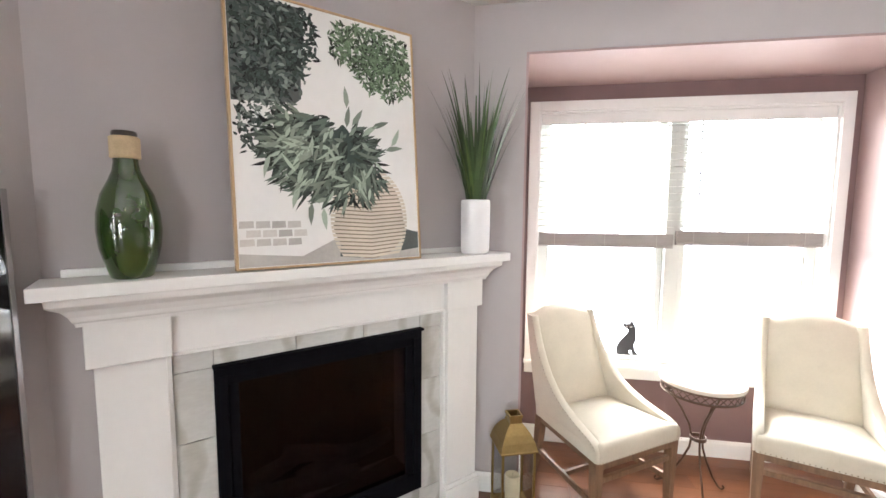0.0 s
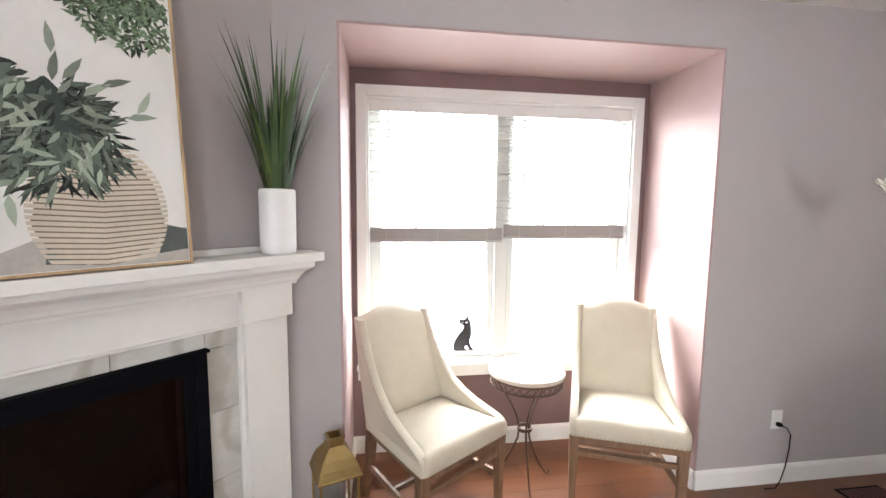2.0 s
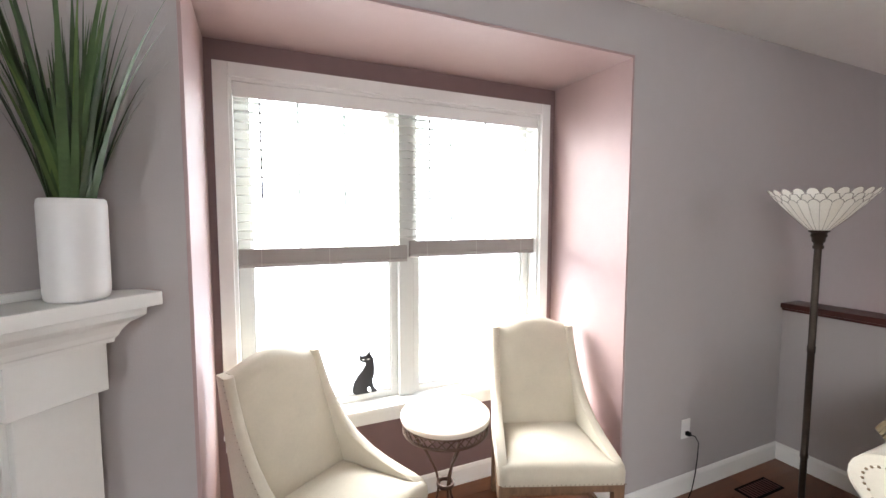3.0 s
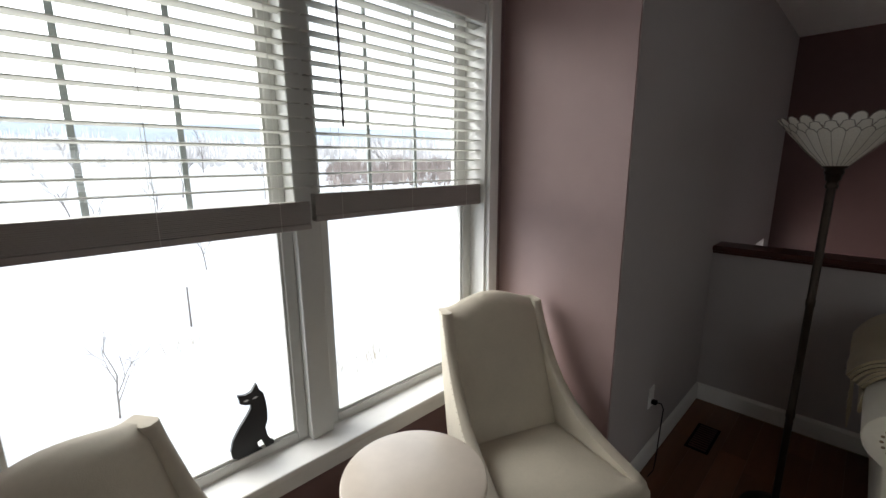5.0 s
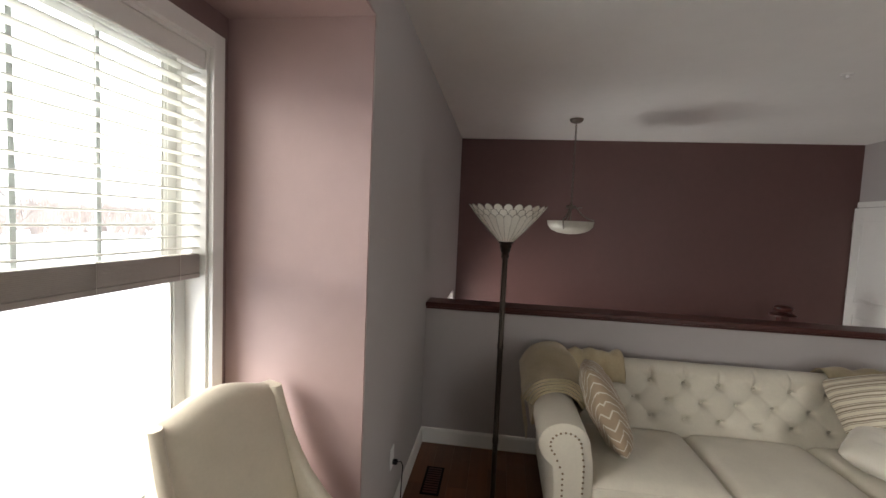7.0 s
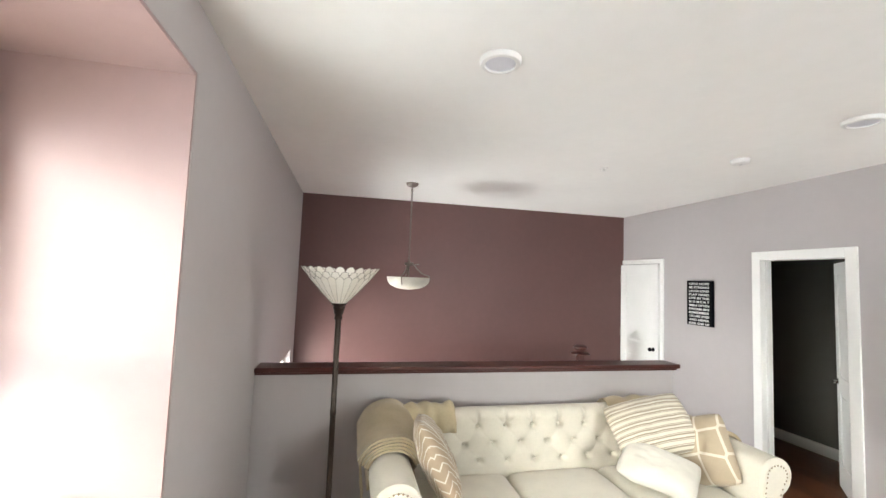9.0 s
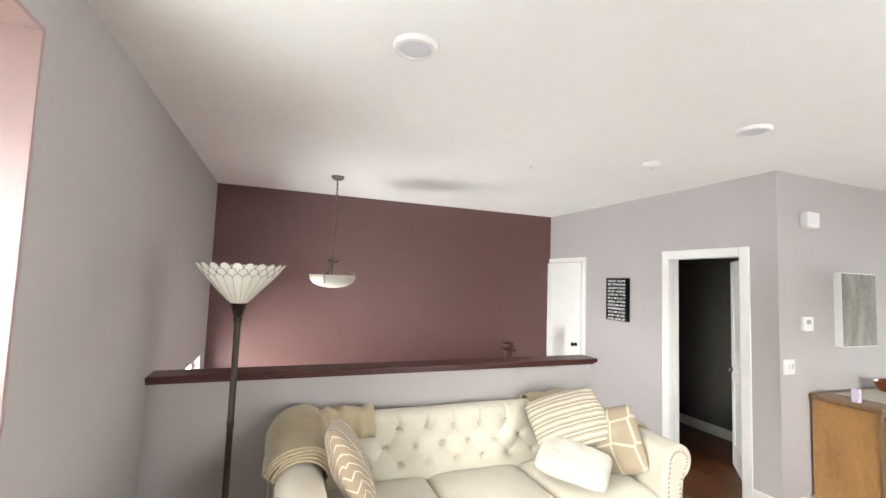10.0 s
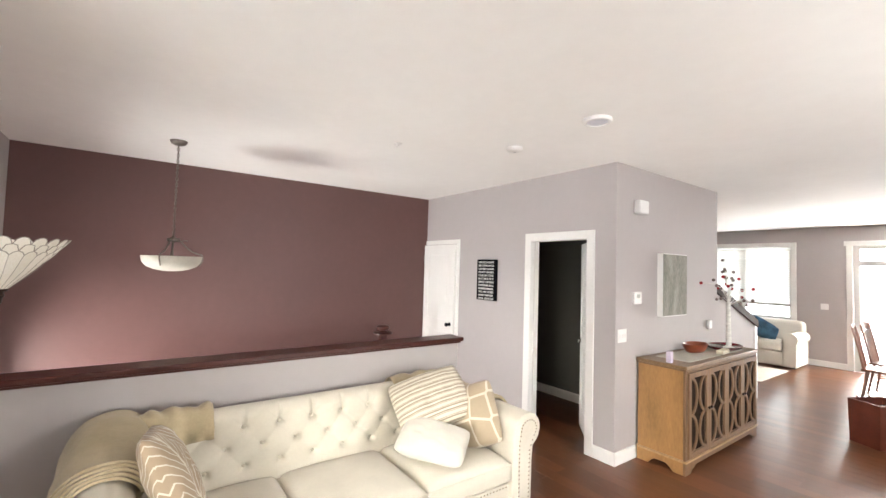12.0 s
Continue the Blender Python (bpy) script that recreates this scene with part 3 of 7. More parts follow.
part("window_frame", bm, WHITE, sw)
pane = boxpart("pane", (LX - 0.08, LX - 0.076, -0.93, 0.13, 0.97, 2.13), GLASS, sw)
pane.visible_shadow = False

# ---- winter field outside ----
SNOW = mat("snow", (0.72, 0.74, 0.77), 0.8, var=0.08, scale=0.35, bump=0.3, bump_scale=3)
BARK = mat("winter_bark", (0.17, 0.15, 0.14), 0.9, var=0.3, scale=3)
SCRUB = mat("dry_grass", (0.42, 0.35, 0.25), 0.9, var=0.3, scale=2)
# woods lightened in colour to imitate haze over distance
WOODS = mat("haze_paled_woods", (0.72, 0.70, 0.70), 0.95, var=0.35, scale=0.15, island=0.3)


def lie(x, y):
    d = math.hypot(x, y - 4)
    return -3.4 + 0.55 * noise.noise((x * 0.05, y * 0.05, 0)) * min(1, d / 25) + 0.072 * max(0, min(d, 250) - 40)


bm = bmesh.new()
rad = [0, 6, 10, 15, 20, 26, 33, 42, 55, 75, 100, 140, 200, 300, 420, 900, 2500]
rings = []
for r in rad:
    rings.append([bm.verts.new((r * math.cos(2 * math.pi * i / 96), 4 + r * math.sin(2 * math.pi * i / 96), lie(r * math.cos(2 * math.pi * i / 96), 4 + r * math.sin(2 * math.pi * i / 96)))) for i in range(96)] if r else [bm.verts.new((0, 4, -3.4))])
for i in range(96):
    bm.faces.new((rings[0][0], rings[1][i], rings[1][(i + 1) % 96]))
for a, b in zip(rings[1:], rings[2:]):
    for i in range(96):
        bm.faces.new((a[i], b[i], b[(i + 1) % 96], a[(i + 1) % 96]))
tagged(part("ground", bm, SNOW, smooth=True), "rolling field under deep snow", "ground", kind="structure")


def bare_tree(x, y, height, seed, spread=0.55):
    r = random.Random(seed)
    t = thing("bare_tree", pose(x, y, lie(x, y) - 0.1, 0, 0, r.uniform(0, 360)), "leafless young tree standing in the snow", "tree", "bare trees")
    tr, br = bmesh.new(), bmesh.new()

    def grow(p, d, length, rad_, depth):
        pts = [p]
        for k in range(3):
            d = (d + Vector((r.uniform(-1, 1), r.uniform(-1, 1), r.uniform(-0.2, 0.6))) * 0.13).normalized()
            pts.append(pts[-1] + d * length / 3)
        tube(tr if depth == 0 else br, pts, rad_, rad_ * 0.6, n=6 if depth < 2 else 4, cap=False)
        if depth < 4:
            for k in range(4 if depth == 0 else 3):
                q = pts[1].lerp(pts[3], r.uniform(0.1, 1.0)) if depth else pts[1].lerp(pts[3], 0.15 + 0.85 * k / 3)
                nd = (d + Vector((r.uniform(-1, 1), r.uniform(-1, 1), r.uniform(-0.2, 0.5))) * (spread + 0.35)).normalized()
                grow(q, nd, length * r.uniform(0.5, 0.72), rad_ * 0.5, depth + 1)

    grow(Vector((0, 0, 0)), Vector((0, 0, 1)), height * 0.5, 0.011 * height, 0)
    part("trunk", tr, BARK, t)
    part("branches", br, BARK, t)


for i, (x, y, h) in enumerate(((1.14, 12.4, 2.0), (5.8, 23.4, 2.5), (-3.2, 20, 2.6), (3.0, 36, 3.6), (-7, 34, 4.5), (2.6, 48, 5.5), (8, 44, 5), (13, 58, 7), (-3, 60, 7), (20, 52, 6.5), (27, 64, 8), (-14, 55, 7), (16, 33, 4), (34, 48, 6.5), (44, 60, 8), (-22, 48, 7), (5.5, 78, 8), (24, 90, 9), (52, 40, 7))):
    bare_tree(x, y, h, 20 + i)
# stakes and dry tufts
for i, (x, y) in enumerate(((3.5, 16.7),)):
    bm = bmesh.new()
    tube(bm, [(0, 0, -0.2), (0.02, 0, 1.3)], 0.03, 0.025, n=6)
    st = part("stake", bm, BARK)
    st.location = (x, y, lie(x, y))
    tagged(st, "thin wooden stake standing in the snow", "stake", "stakes")
r = random.Random(9)
bm = bmesh.new()
for cx, cy in ((6.05, 10.7), (5.3, 11.2), (6.4, 11.0), (3.0, 15.2), (11, 19), (2, 30), (14, 24), (-4, 24), (18, 30), (6, 36)):
    for k in range(26):
        x, y = cx + r.gauss(0, 0.35), cy + r.gauss(0, 0.3)
        z = lie(x, y)
        tube(bm, [(x, y, z - 0.05), (x + r.uniform(-0.12, 0.12), y + r.uniform(-0.12, 0.12), z + r.uniform(0.1, 0.4))], 0.008, 0.003, n=4, cap=False)
tagged(part("dry_grass", bm, SCRUB), "dry grass tufts poking out of the snow", "grass", kind="stuff")
verts, faces = [], []
for k in range(5200):
    ang = radians(r.uniform(5, 175))
    d = r.uniform(95, 240)
    clump = 0.5 + 0.5 * noise.noise((ang * 9, d * 0.02, 3))
    if r.random() > clump + 0.15:
        continue
    x, y = d * math.cos(ang), 4 + d * math.sin(ang)
    z, h, w_, lean = lie(x, y) - 0.3, r.uniform(2.0, 6.5) * (0.5 + clump), r.uniform(0.06, 0.4), r.uniform(-0.8, 0.8)
    n = len(verts)
    tx, ty = -math.sin(ang), math.cos(ang)
    verts += [(x - tx * w_, y - ty * w_, z), (x + tx * w_, y + ty * w_, z), (x + tx * (w_ * 0.2 + lean), y + ty * lean, z + h), (x - tx * (w_ * 0.2 - lean), y + ty * lean, z + h), (x + tx * (lean + 1.1), y + ty * lean, z + h * 0.8), (x - tx * (1.1 - lean), y + ty * lean, z + h * 0.85)]
    faces += [(n, n + 1, n + 2, n + 3), (n, n + 1, n + 4), (n, n + 1, n + 5)]
bm = bmesh.new()
me = bpy.data.meshes.new("woods_src")
me.from_pydata(verts, [], faces)
bm.from_mesh(me)
tagged(part("far_woods", bm, WOODS), "grey leafless woods along the horizon, paled by painted haze", "woods", kind="stuff")

# wooded hills beyond the field, distance haze painted in as pale blue
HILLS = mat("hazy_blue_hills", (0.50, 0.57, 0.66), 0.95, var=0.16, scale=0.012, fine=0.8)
bm = bmesh.new()
rows_ = []
for r_, up in ((1250, 0.0), (1330, 0.55), (1420, 0.9), (1500, 1.0), (1700, 0.6)):
    ring = []
    for i in range(121):
        a = radians(-10 + 200 * i / 120)
        crest = 118 + 34 * noise.noise((a * 2.2, 1.3, 0)) + 9 * noise.noise((a * 13, 4.1, 0)) + 3 * noise.noise((a * 45, 0.4, 0))
        ring.append(bm.verts.new((r_ * math.cos(a), 4 + r_ * math.sin(a), 2 + crest * up)))
    rows_.append(ring)
for a, b in zip(rows_, rows_[1:]):
    for i in range(120):
        bm.faces.new((a[i], a[i + 1], b[i + 1], b[i]))
tagged(part("backdrop_hills", bm, HILLS, smooth=True), "low wooded hills on the horizon, blue haze in their colour", "hills", kind="structure")


# brown leafless thicket across the field
verts, faces = [], []
for k in range(1500):
    ang = radians(r.uniform(34, 60))
    d = r.uniform(62, 105)
    x, y = d * math.cos(ang), 4 + d * math.sin(ang)
    clump = 0.55 + 0.45 * noise.noise((ang * 14, d * 0.03, 8))
    z, h, w_, lean = lie(x, y) - 0.3, r.uniform(2.2, 5.6) * clump, r.uniform(0.04, 0.14), r.uniform(-0.6, 0.6)
    n = len(verts)
    tx, ty = -math.sin(ang), math.cos(ang)
    verts += [(x - tx * w_, y - ty * w_, z), (x + tx * w_, y + ty * w_, z), (x + tx * lean, y + ty * lean, z + h), (x + tx * (lean + 0.7), y + ty * lean, z + h * 0.85), (x - tx * (0.7 - lean), y + ty * lean, z + h * 0.9)]
    faces += [(n, n + 1, n + 2), (n, n + 1, n + 3), (n, n + 1, n + 4)]
me = bpy.data.meshes.new("brown_thicket")
me.from_pydata(verts, [], faces)
me.materials.append(mat("brown_thicket_twigs", (0.36, 0.305, 0.28), 0.95, var=0.3, scale=0.2, island=0.35))
tagged(new("brown_thicket", me), "brown leafless thicket across the snowy field", "thicket", kind="stuff")

# ---- fireplace on the diagonal wall: x along the wall, -y into the room ----
FIRE = pose(-1.56, 1.56, 0, 0, 0, 45)
UC = 1.24
fire = thing("fireplace", FIRE @ pose(UC, 0, 0), "white painted fireplace with marble tile surround and black insert", "fireplace")
MARBLE = mat("grey_veined_tile", (0.60, 0.60, 0.565), 0.25, var=0.12, scale=3, rand=0.05, grain=(1, 1, 3))
nt = MARBLE.node_tree
wv = nt.nodes.new("ShaderNodeTexWave")
wv.inputs["Scale"].default_value, wv.inputs["Distortion"].default_value, wv.inputs["Detail"].default_value = 1.3, 9, 4
co = nt.nodes.new("ShaderNodeTexCoord")
oi = nt.nodes.new("ShaderNodeObjectInfo")
ad = nt.nodes.new("ShaderNodeVectorMath")
ad.operation = 'ADD'
nt.links.new(co.outputs["Object"], ad.inputs[0])
sc = nt.nodes.new("ShaderNodeVectorMath")
sc.operation = 'SCALE'
sc.inputs[0].default_value = (7, 3, 5)
nt.links.new(oi.outputs["Random"], sc.inputs["Scale"])
nt.links.new(sc.outputs[0], ad.inputs[1])
nt.links.new(ad.outputs[0], wv.inputs["Vector"])
rp = nt.nodes.new("ShaderNodeValToRGB")
rp.color_ramp.elements[0].position, rp.color_ramp.elements[0].color = 0.0, (0.78, 0.76, 0.72, 1)
rp.color_ramp.elements[1].position, rp.color_ramp.elements[1].color = 0.16, (1, 1, 1, 1)
nt.links.new(wv.outputs["Fac"], rp.inputs[0])
mu = nt.nodes.new("ShaderNodeVectorMath")
mu.operation = 'MULTIPLY'
bs = nt.nodes["Principled BSDF"]
nt.links.new(bs.inputs["Base Color"].links[0].from_socket, mu.inputs[0])
nt.links.new(rp.outputs[0], mu.inputs[1])
nt.links.new(mu.outputs[0], bs.inputs["Base Color"])
GROUT = mat("tile_grout", (0.5, 0.49, 0.46), 0.9)

FBW, FBZ0, FBZ1, TW, TZ = 0.467, 0.19, 1.04, 0.60, 1.132
part("surround_backing", wall_bm([(-TW, -0.431, -0.030, 0.0, 0, TZ), (0.431, TW, -0.030, 0, 0, TZ), (-0.431, 0.431, -0.030, 0, 0, 0.269), (-0.431, 0.431, -0.030, 0, 1.011, TZ)]), GROUT, fire)


def tile(x0, x1, z0, z1):
    g = 0.0014
    boxpart("tile", (x0 + g, x1 - g, -0.042, -0.030, z0 + g, z1 - g), MARBLE, fire, 0.0012, seg=1)


for x0, x1 in ((-TW, -FBW), (-FBW, -0.155), (-0.155, 0.155), (0.155, FBW), (FBW, TW)):
    tile(x0, x1, FBZ1 + 0.003, TZ)
for z0, z1 in ((0, 0.165), (0.165, 0.466), (0.466, 0.767), (0.767, FBZ1 + 0.003)):
    tile(-TW, -FBW, z0, z1)
    tile(FBW, TW, z0, z1)
for x0, x1 in ((-FBW, -0.155), (-0.155, 0.155), (0.155, FBW)):
    tile(x0, x1, 0, FBZ0 - 0.003)

# black insert
ins = boxpart("insert", (-FBW, FBW, -0.062, -0.03, FBZ0, FBZ0 + 0.09), BLACK, fire, 0.002, "black metal firebox frame")
boxpart("frame_top", (-FBW, FBW, -0.062, -0.03, FBZ1 - 0.035, FBZ1), BLACK, ins, 0.002)
for x0 in (-FBW, FBW - 0.045):
    boxpart("frame_side", (x0, x0 + 0.045, -0.062, -0.03, FBZ0 + 0.0905, FBZ1 - 0.0355), BLACK, ins, 0.002)
boxpart("hood_lip", (-FBW - 0.006, FBW + 0.006, -0.078, -0.03, FBZ1 + 0.001, FBZ1 + 0.014), BLACK, fire, 0.003)
boxpart("inner_frame", (-FBW + 0.046, FBW - 0.046, -0.045, -0.034, FBZ1 - 0.075, FBZ1 - 0.036), BLACK, ins)
for s in (-1, 1):
    boxpart("inner_frame", (s * (FBW - 0.065) - 0.019, s * (FBW - 0.065) + 0.019, -0.045, -0.034, FBZ0 + 0.091, FBZ1 - 0.076), BLACK, ins)
boxpart("glass", (-FBW + 0.047, FBW - 0.047, -0.033, -0.0305, FBZ0 + 0.09, FBZ1 - 0.036), glass_mat("smoked_fire_glass", (0.34, 0.31, 0.36)), ins, label="smoked fire glass")
bm = bmesh.new()
for d in ((-0.42, 0.42, 0.30, 0.31, 0.28, 1.0), (-0.43, -0.42, -0.029, 0.31, 0.28, 1.0), (0.42, 0.43, -0.029, 0.31, 0.28, 1.0), (-0.43, 0.43, -0.029, 0.31, 0.27, 0.28), (-0.43, 0.43, -0.029, 0.31, 1.0, 1.01)):
    box(bm, *d)
part("firebox", bm, mat("sooty_firebox", (0.014, 0.012, 0.014), 0.9, var=0.4, scale=8), ins, "sooty black firebox")
LOG = mat("charred_log", (0.17, 0.135, 0.115), 0.8, var=0.5, scale=9, bump=0.6, bump_scale=30)
rr_ = random.Random(3)
for k, (x, z, ln, tilt) in enumerate(((-0.12, 0.37, 0.5, 6), (0.14, 0.41, 0.42, -9), (0.02, 0.49, 0.34, 14), (-0.2, 0.47, 0.22, -20))):
    bm = bmesh.new()
    tube(bm, [(-ln / 2, 0, 0), (-ln / 4, 0.0, 0.006), (ln / 4, 0, -0.004), (ln / 2, 0, 0.004)], 0.034, 0.026, n=9)
    bmesh.ops.transform(bm, matrix=pose(x, 0.10 + 0.04 * (k % 2), z - 0.03, 0, tilt, 0) @ Matrix.Diagonal((1.2, 1.2, 1.3, 1)), verts=bm.verts[:])
    part("ceramic_log", bm, LOG, ins)

# pilasters, capitals, frieze, crown, shelf
for s in (-1, 1):
    bm = bmesh.new()
    x0, x1 = sorted((s * 0.615, s * 0.815))
    box(bm, x0, x1, -0.085, 0, 0.16, 1.132, bev=0.003)
    pil = part("pilaster", bm, WHITE, fire)
    bm = bmesh.new()
    box(bm, x0 - 0.018, x1 + 0.018, -0.105, 0, 1.132, 1.283, bev=0.003)
    part("capital", bm, WHITE, pil)
    bm = bmesh.new()
    box(bm, x0 - 0.016, x1 + 0.016, -0.103, 0, 0, 0.135, bev=0.003)
    box(bm, x0 - 0.009, x1 + 0.009, -0.095, 0, 0.135, 0.16, bev=0.006)
    part("plinth", bm, WHITE, pil)
    xi = s * 0.608
    boxpart("inner_moulding", (xi - 0.009, xi + 0.007, -0.062, 0, 0, 1.132), WHITE, fire, 0.003)
boxpart("frieze", (-0.614, 0.614, -0.07, 0, 1.134, 1.283), WHITE, fire, 0.002)
boxpart("frieze_bead", (-0.60, 0.60, -0.076, -0.01, 1.122, 1.1335), WHITE, fire, 0.003)
# crown swept round three sides
prof = [(0.0, 1.278), (0.012, 1.278), (0.014, 1.29), (0.02, 1.296), (0.026, 1.312), (0.042, 1.335), (0.066, 1.350), (0.072, 1.356), (0.074, 1.38), (0.0, 1.38)]
bm = bmesh.new()
W0, D0 = 0.835, 0.105
path = [((-W0, 0), (-1, 0)), ((-W0, -D0), (-1, -1)), ((W0, -D0), (1, -1)), ((W0, 0), (1, 0))]
secs = [[bm.verts.new((p[0] + d[0] * o, p[1] + d[1] * o, z)) for o, z in prof] for p, d in path]
for a, b in zip(secs, secs[1:]):
    for i in range(len(prof)):
        j = (i + 1) % len(prof)
        bm.faces.new((a[i], a[j], b[j], b[i]))
bmesh.ops.recalc_face_normals(bm, faces=bm.faces[:])
part("crown_moulding", bm, WHITE, fire)
boxpart("mantel_shelf", (-0.94, 0.94, -0.207, 0, 1.381, 1.424), WHITE, fire, 0.003)
boxpart("shelf_lip", (-0.885, 0.885, -0.022, 0, 1.4245, 1.45), WHITE, fire, 0.002)

# ---- leaning picture ----
MT = 1.425
PWID, PHT = 0.775, 1.02
tilt = math.degrees(math.asin(0.085 / PHT))
pic = thing("picture", FIRE @ pose(UC - 0.01, -0.165, MT + 0.001, -tilt), "large framed canvas print of a leafy plant in a woven basket", "picture")
FRAMEM = mat("pale_oak_frame", (0.48, 0.33, 0.18), 0.45, var=0.25, scale=6, grain=(6, 6, 1))
hw = PWID / 2
bm = bmesh.new()
for d in ((-hw, -hw + 0.009, -0.034, 0.004, 0, PHT), (hw - 0.009, hw, -0.034, 0.004, 0, PHT), (-hw + 0.009, hw - 0.009, -0.034, 0.004, 0, 0.009), (-hw + 0.009, hw - 0.009, -0.034, 0.004, PHT - 0.009, PHT)):
    box(bm, *d, bev=0.0015, seg=1)
part("frame_moulding", bm, FRAMEM, pic, "thin pale wooden frame")
CANVAS = mat("printed_canvas", (0.80, 0.79, 0.76), 0.8, var=0.05, scale=3, bump=0.2, bump_scale=500)
boxpart("canvas", (-hw + 0.009, hw - 0.009, -0.028, 0.0, 0.009, PHT - 0.009), CANVAS, pic)
iw, ih = PWID - 0.022, PHT - 0.022


def pt(u, v, lay):
    return (-iw / 2 + iw * min(1, max(0, u)), -0.0282 - 0.00012 * lay, 0.011 + ih * min(1, max(0, v)))


def leaves(bm, rng, spots, lay):
    for u, v, ang, ln, wd in spots:
        c, s = math.cos(ang), math.sin(ang)
        k = rng.uniform(-0.25, 0.25)
        pts = []
        for a, b in ((0, 0), (0.3, 0.5), (0.65, 0.42), (1, 0), (0.65, -0.42), (0.3, -0.5)):
            bb = b * wd + k * ln * a * a
            pts.append((u + (a * ln * c - bb * s), v + (a * ln * s + bb * c) * 0.76))
        if min(p[0] for p in pts) < 0.0 or max(p[0] for p in pts) > 1 or min(p[1] for p in pts) < 0 or max(p[1] for p in pts) > 1:
            continue
        bm.faces.new([bm.verts.new(pt(p[0], p[1], lay + rng.random() * 3)) for p in pts])


def inky(name, col, island):
    return mat(name, col, 0.8, var=0.15, scale=8, island=island)


pr = random.Random(12)


def blob(n, cu, cv, ru, rv, ln, wd, keep=None):
    out = []
    while len(out) < n:
        a, q = pr.uniform(0, 6.283), math.sqrt(pr.random())
        u, v = cu + ru * q * math.cos(a), cv + rv * q * math.sin(a)
        if keep and not keep(u, v):
            continue
        out.append((u, v, pr.uniform(0, 6.283), ln * pr.uniform(0.6, 1.3), wd * pr.uniform(0.7, 1.2)))
    return out


def print_part(name, material, spots, lay, label):
    bm = bmesh.new()
    leaves(bm, pr, spots, lay)
    return part(name, bm, material, pic, label)


# pale stone ground, low wall and shade first
bm = bmesh.new()
bm.faces.new([bm.verts.new(pt(u, v, 0.5)) for u, v in ((0, 0), (1, 0), (1, 0.115), (0.85, 0.12), (0.5, 0.10), (0.3, 0.03), (0, 0.05))])
for k in range(4):
    for j in range(3):
        u, v = 0.005 + 0.075 * k + 0.03 * (j % 2), 0.075 + 0.033 * j
        bm.faces.new([bm.verts.new(pt(a, b, 1)) for a, b in ((u, v), (u + 0.068, v + 0.002), (u + 0.066, v + 0.027), (u + 0.003, v + 0.026))])
part("printed_stone", bm, inky("print_stone", (0.50, 0.475, 0.44), 0.22), pic)
for shade in (((0.50, 0.02), (0.62, 0.01), (0.66, 0.14), (0.52, 0.16)), ((0.88, 0.03), (0.999, 0.04), (0.999, 0.11), (0.9, 0.13)), ((0.0, 0.6), (0.3, 0.62), (0.33, 0.64), (0.345, 0.99), (0.0, 0.99))):
    bm = bmesh.new()
    bm.faces.new([bm.verts.new(pt(u, v, 1)) for u, v in shade])
    part("printed_shade", bm, inky("print_shade", (0.10, 0.115, 0.11), 0.1), pic)
print_part("printed_foliage", inky("print_dark_leaf", (0.035, 0.048, 0.042), 0.9), blob(800, 0.16, 0.82, 0.2, 0.2, 0.044, 0.016) + blob(340, 0.12, 0.57, 0.16, 0.16, 0.038, 0.014) + blob(220, 0.32, 0.88, 0.1, 0.13, 0.042, 0.017), 4, "dark printed tree leaves")
print_part("printed_foliage", inky("print_grey_leaf", (0.15, 0.175, 0.155), 0.6), blob(110, 0.17, 0.78, 0.2, 0.22, 0.042, 0.016) + blob(60, 0.12, 0.56, 0.14, 0.12, 0.04, 0.015), 8, "pale printed tree leaves")
print_part("printed_foliage", inky("print_mid_leaf", (0.115, 0.165, 0.10), 0.95), blob(620, 0.75, 0.89, 0.27, 0.10, 0.044, 0.014) + blob(420, 0.83, 0.80, 0.19, 0.10, 0.042, 0.013), 8, "green printed tree leaves")
# basket with coiled rows
bm = bmesh.new()
ring = [(0.69 + 0.225 * math.cos(a) * (1 if math.sin(a) < 0 else 0.93), 0.17 + (0.165 if math.sin(a) < 0 else 0.205) * math.sin(a)) for a in [6.283 * i / 40 for i in range(40)]]
bm.faces.new([bm.verts.new(pt(u, v, 11)) for u, v in ring])
basket = part("printed_basket", bm, inky("print_basket_gap", (0.22, 0.18, 0.14), 0.1), pic, "coiled straw basket in the print")
rows = 22
for k in range(rows):
    a0, a1 = k / rows, (k + 0.72) / rows
    w0, w1 = (0.235 * math.sqrt(max(0.0, 1 - ((t - 0.42) / 0.62) ** 2)) for t in (a0, a1))
    sag = 0.012
    bm = bmesh.new()
    bm.faces.new([bm.verts.new(pt(u, v, 12)) for u, v in ((0.69 - w0, 0.02 + 0.36 * a0), (0.69, 0.02 + 0.36 * a0 - sag), (0.69 + w0, 0.02 + 0.36 * a0), (0.69 + w1, 0.02 + 0.36 * a1), (0.69, 0.02 + 0.36 * a1 - sag), (0.69 - w1, 0.02 + 0.36 * a1))])
    part("coil", bm, inky("print_basket", (0.62, 0.55, 0.45), 0.15), basket)
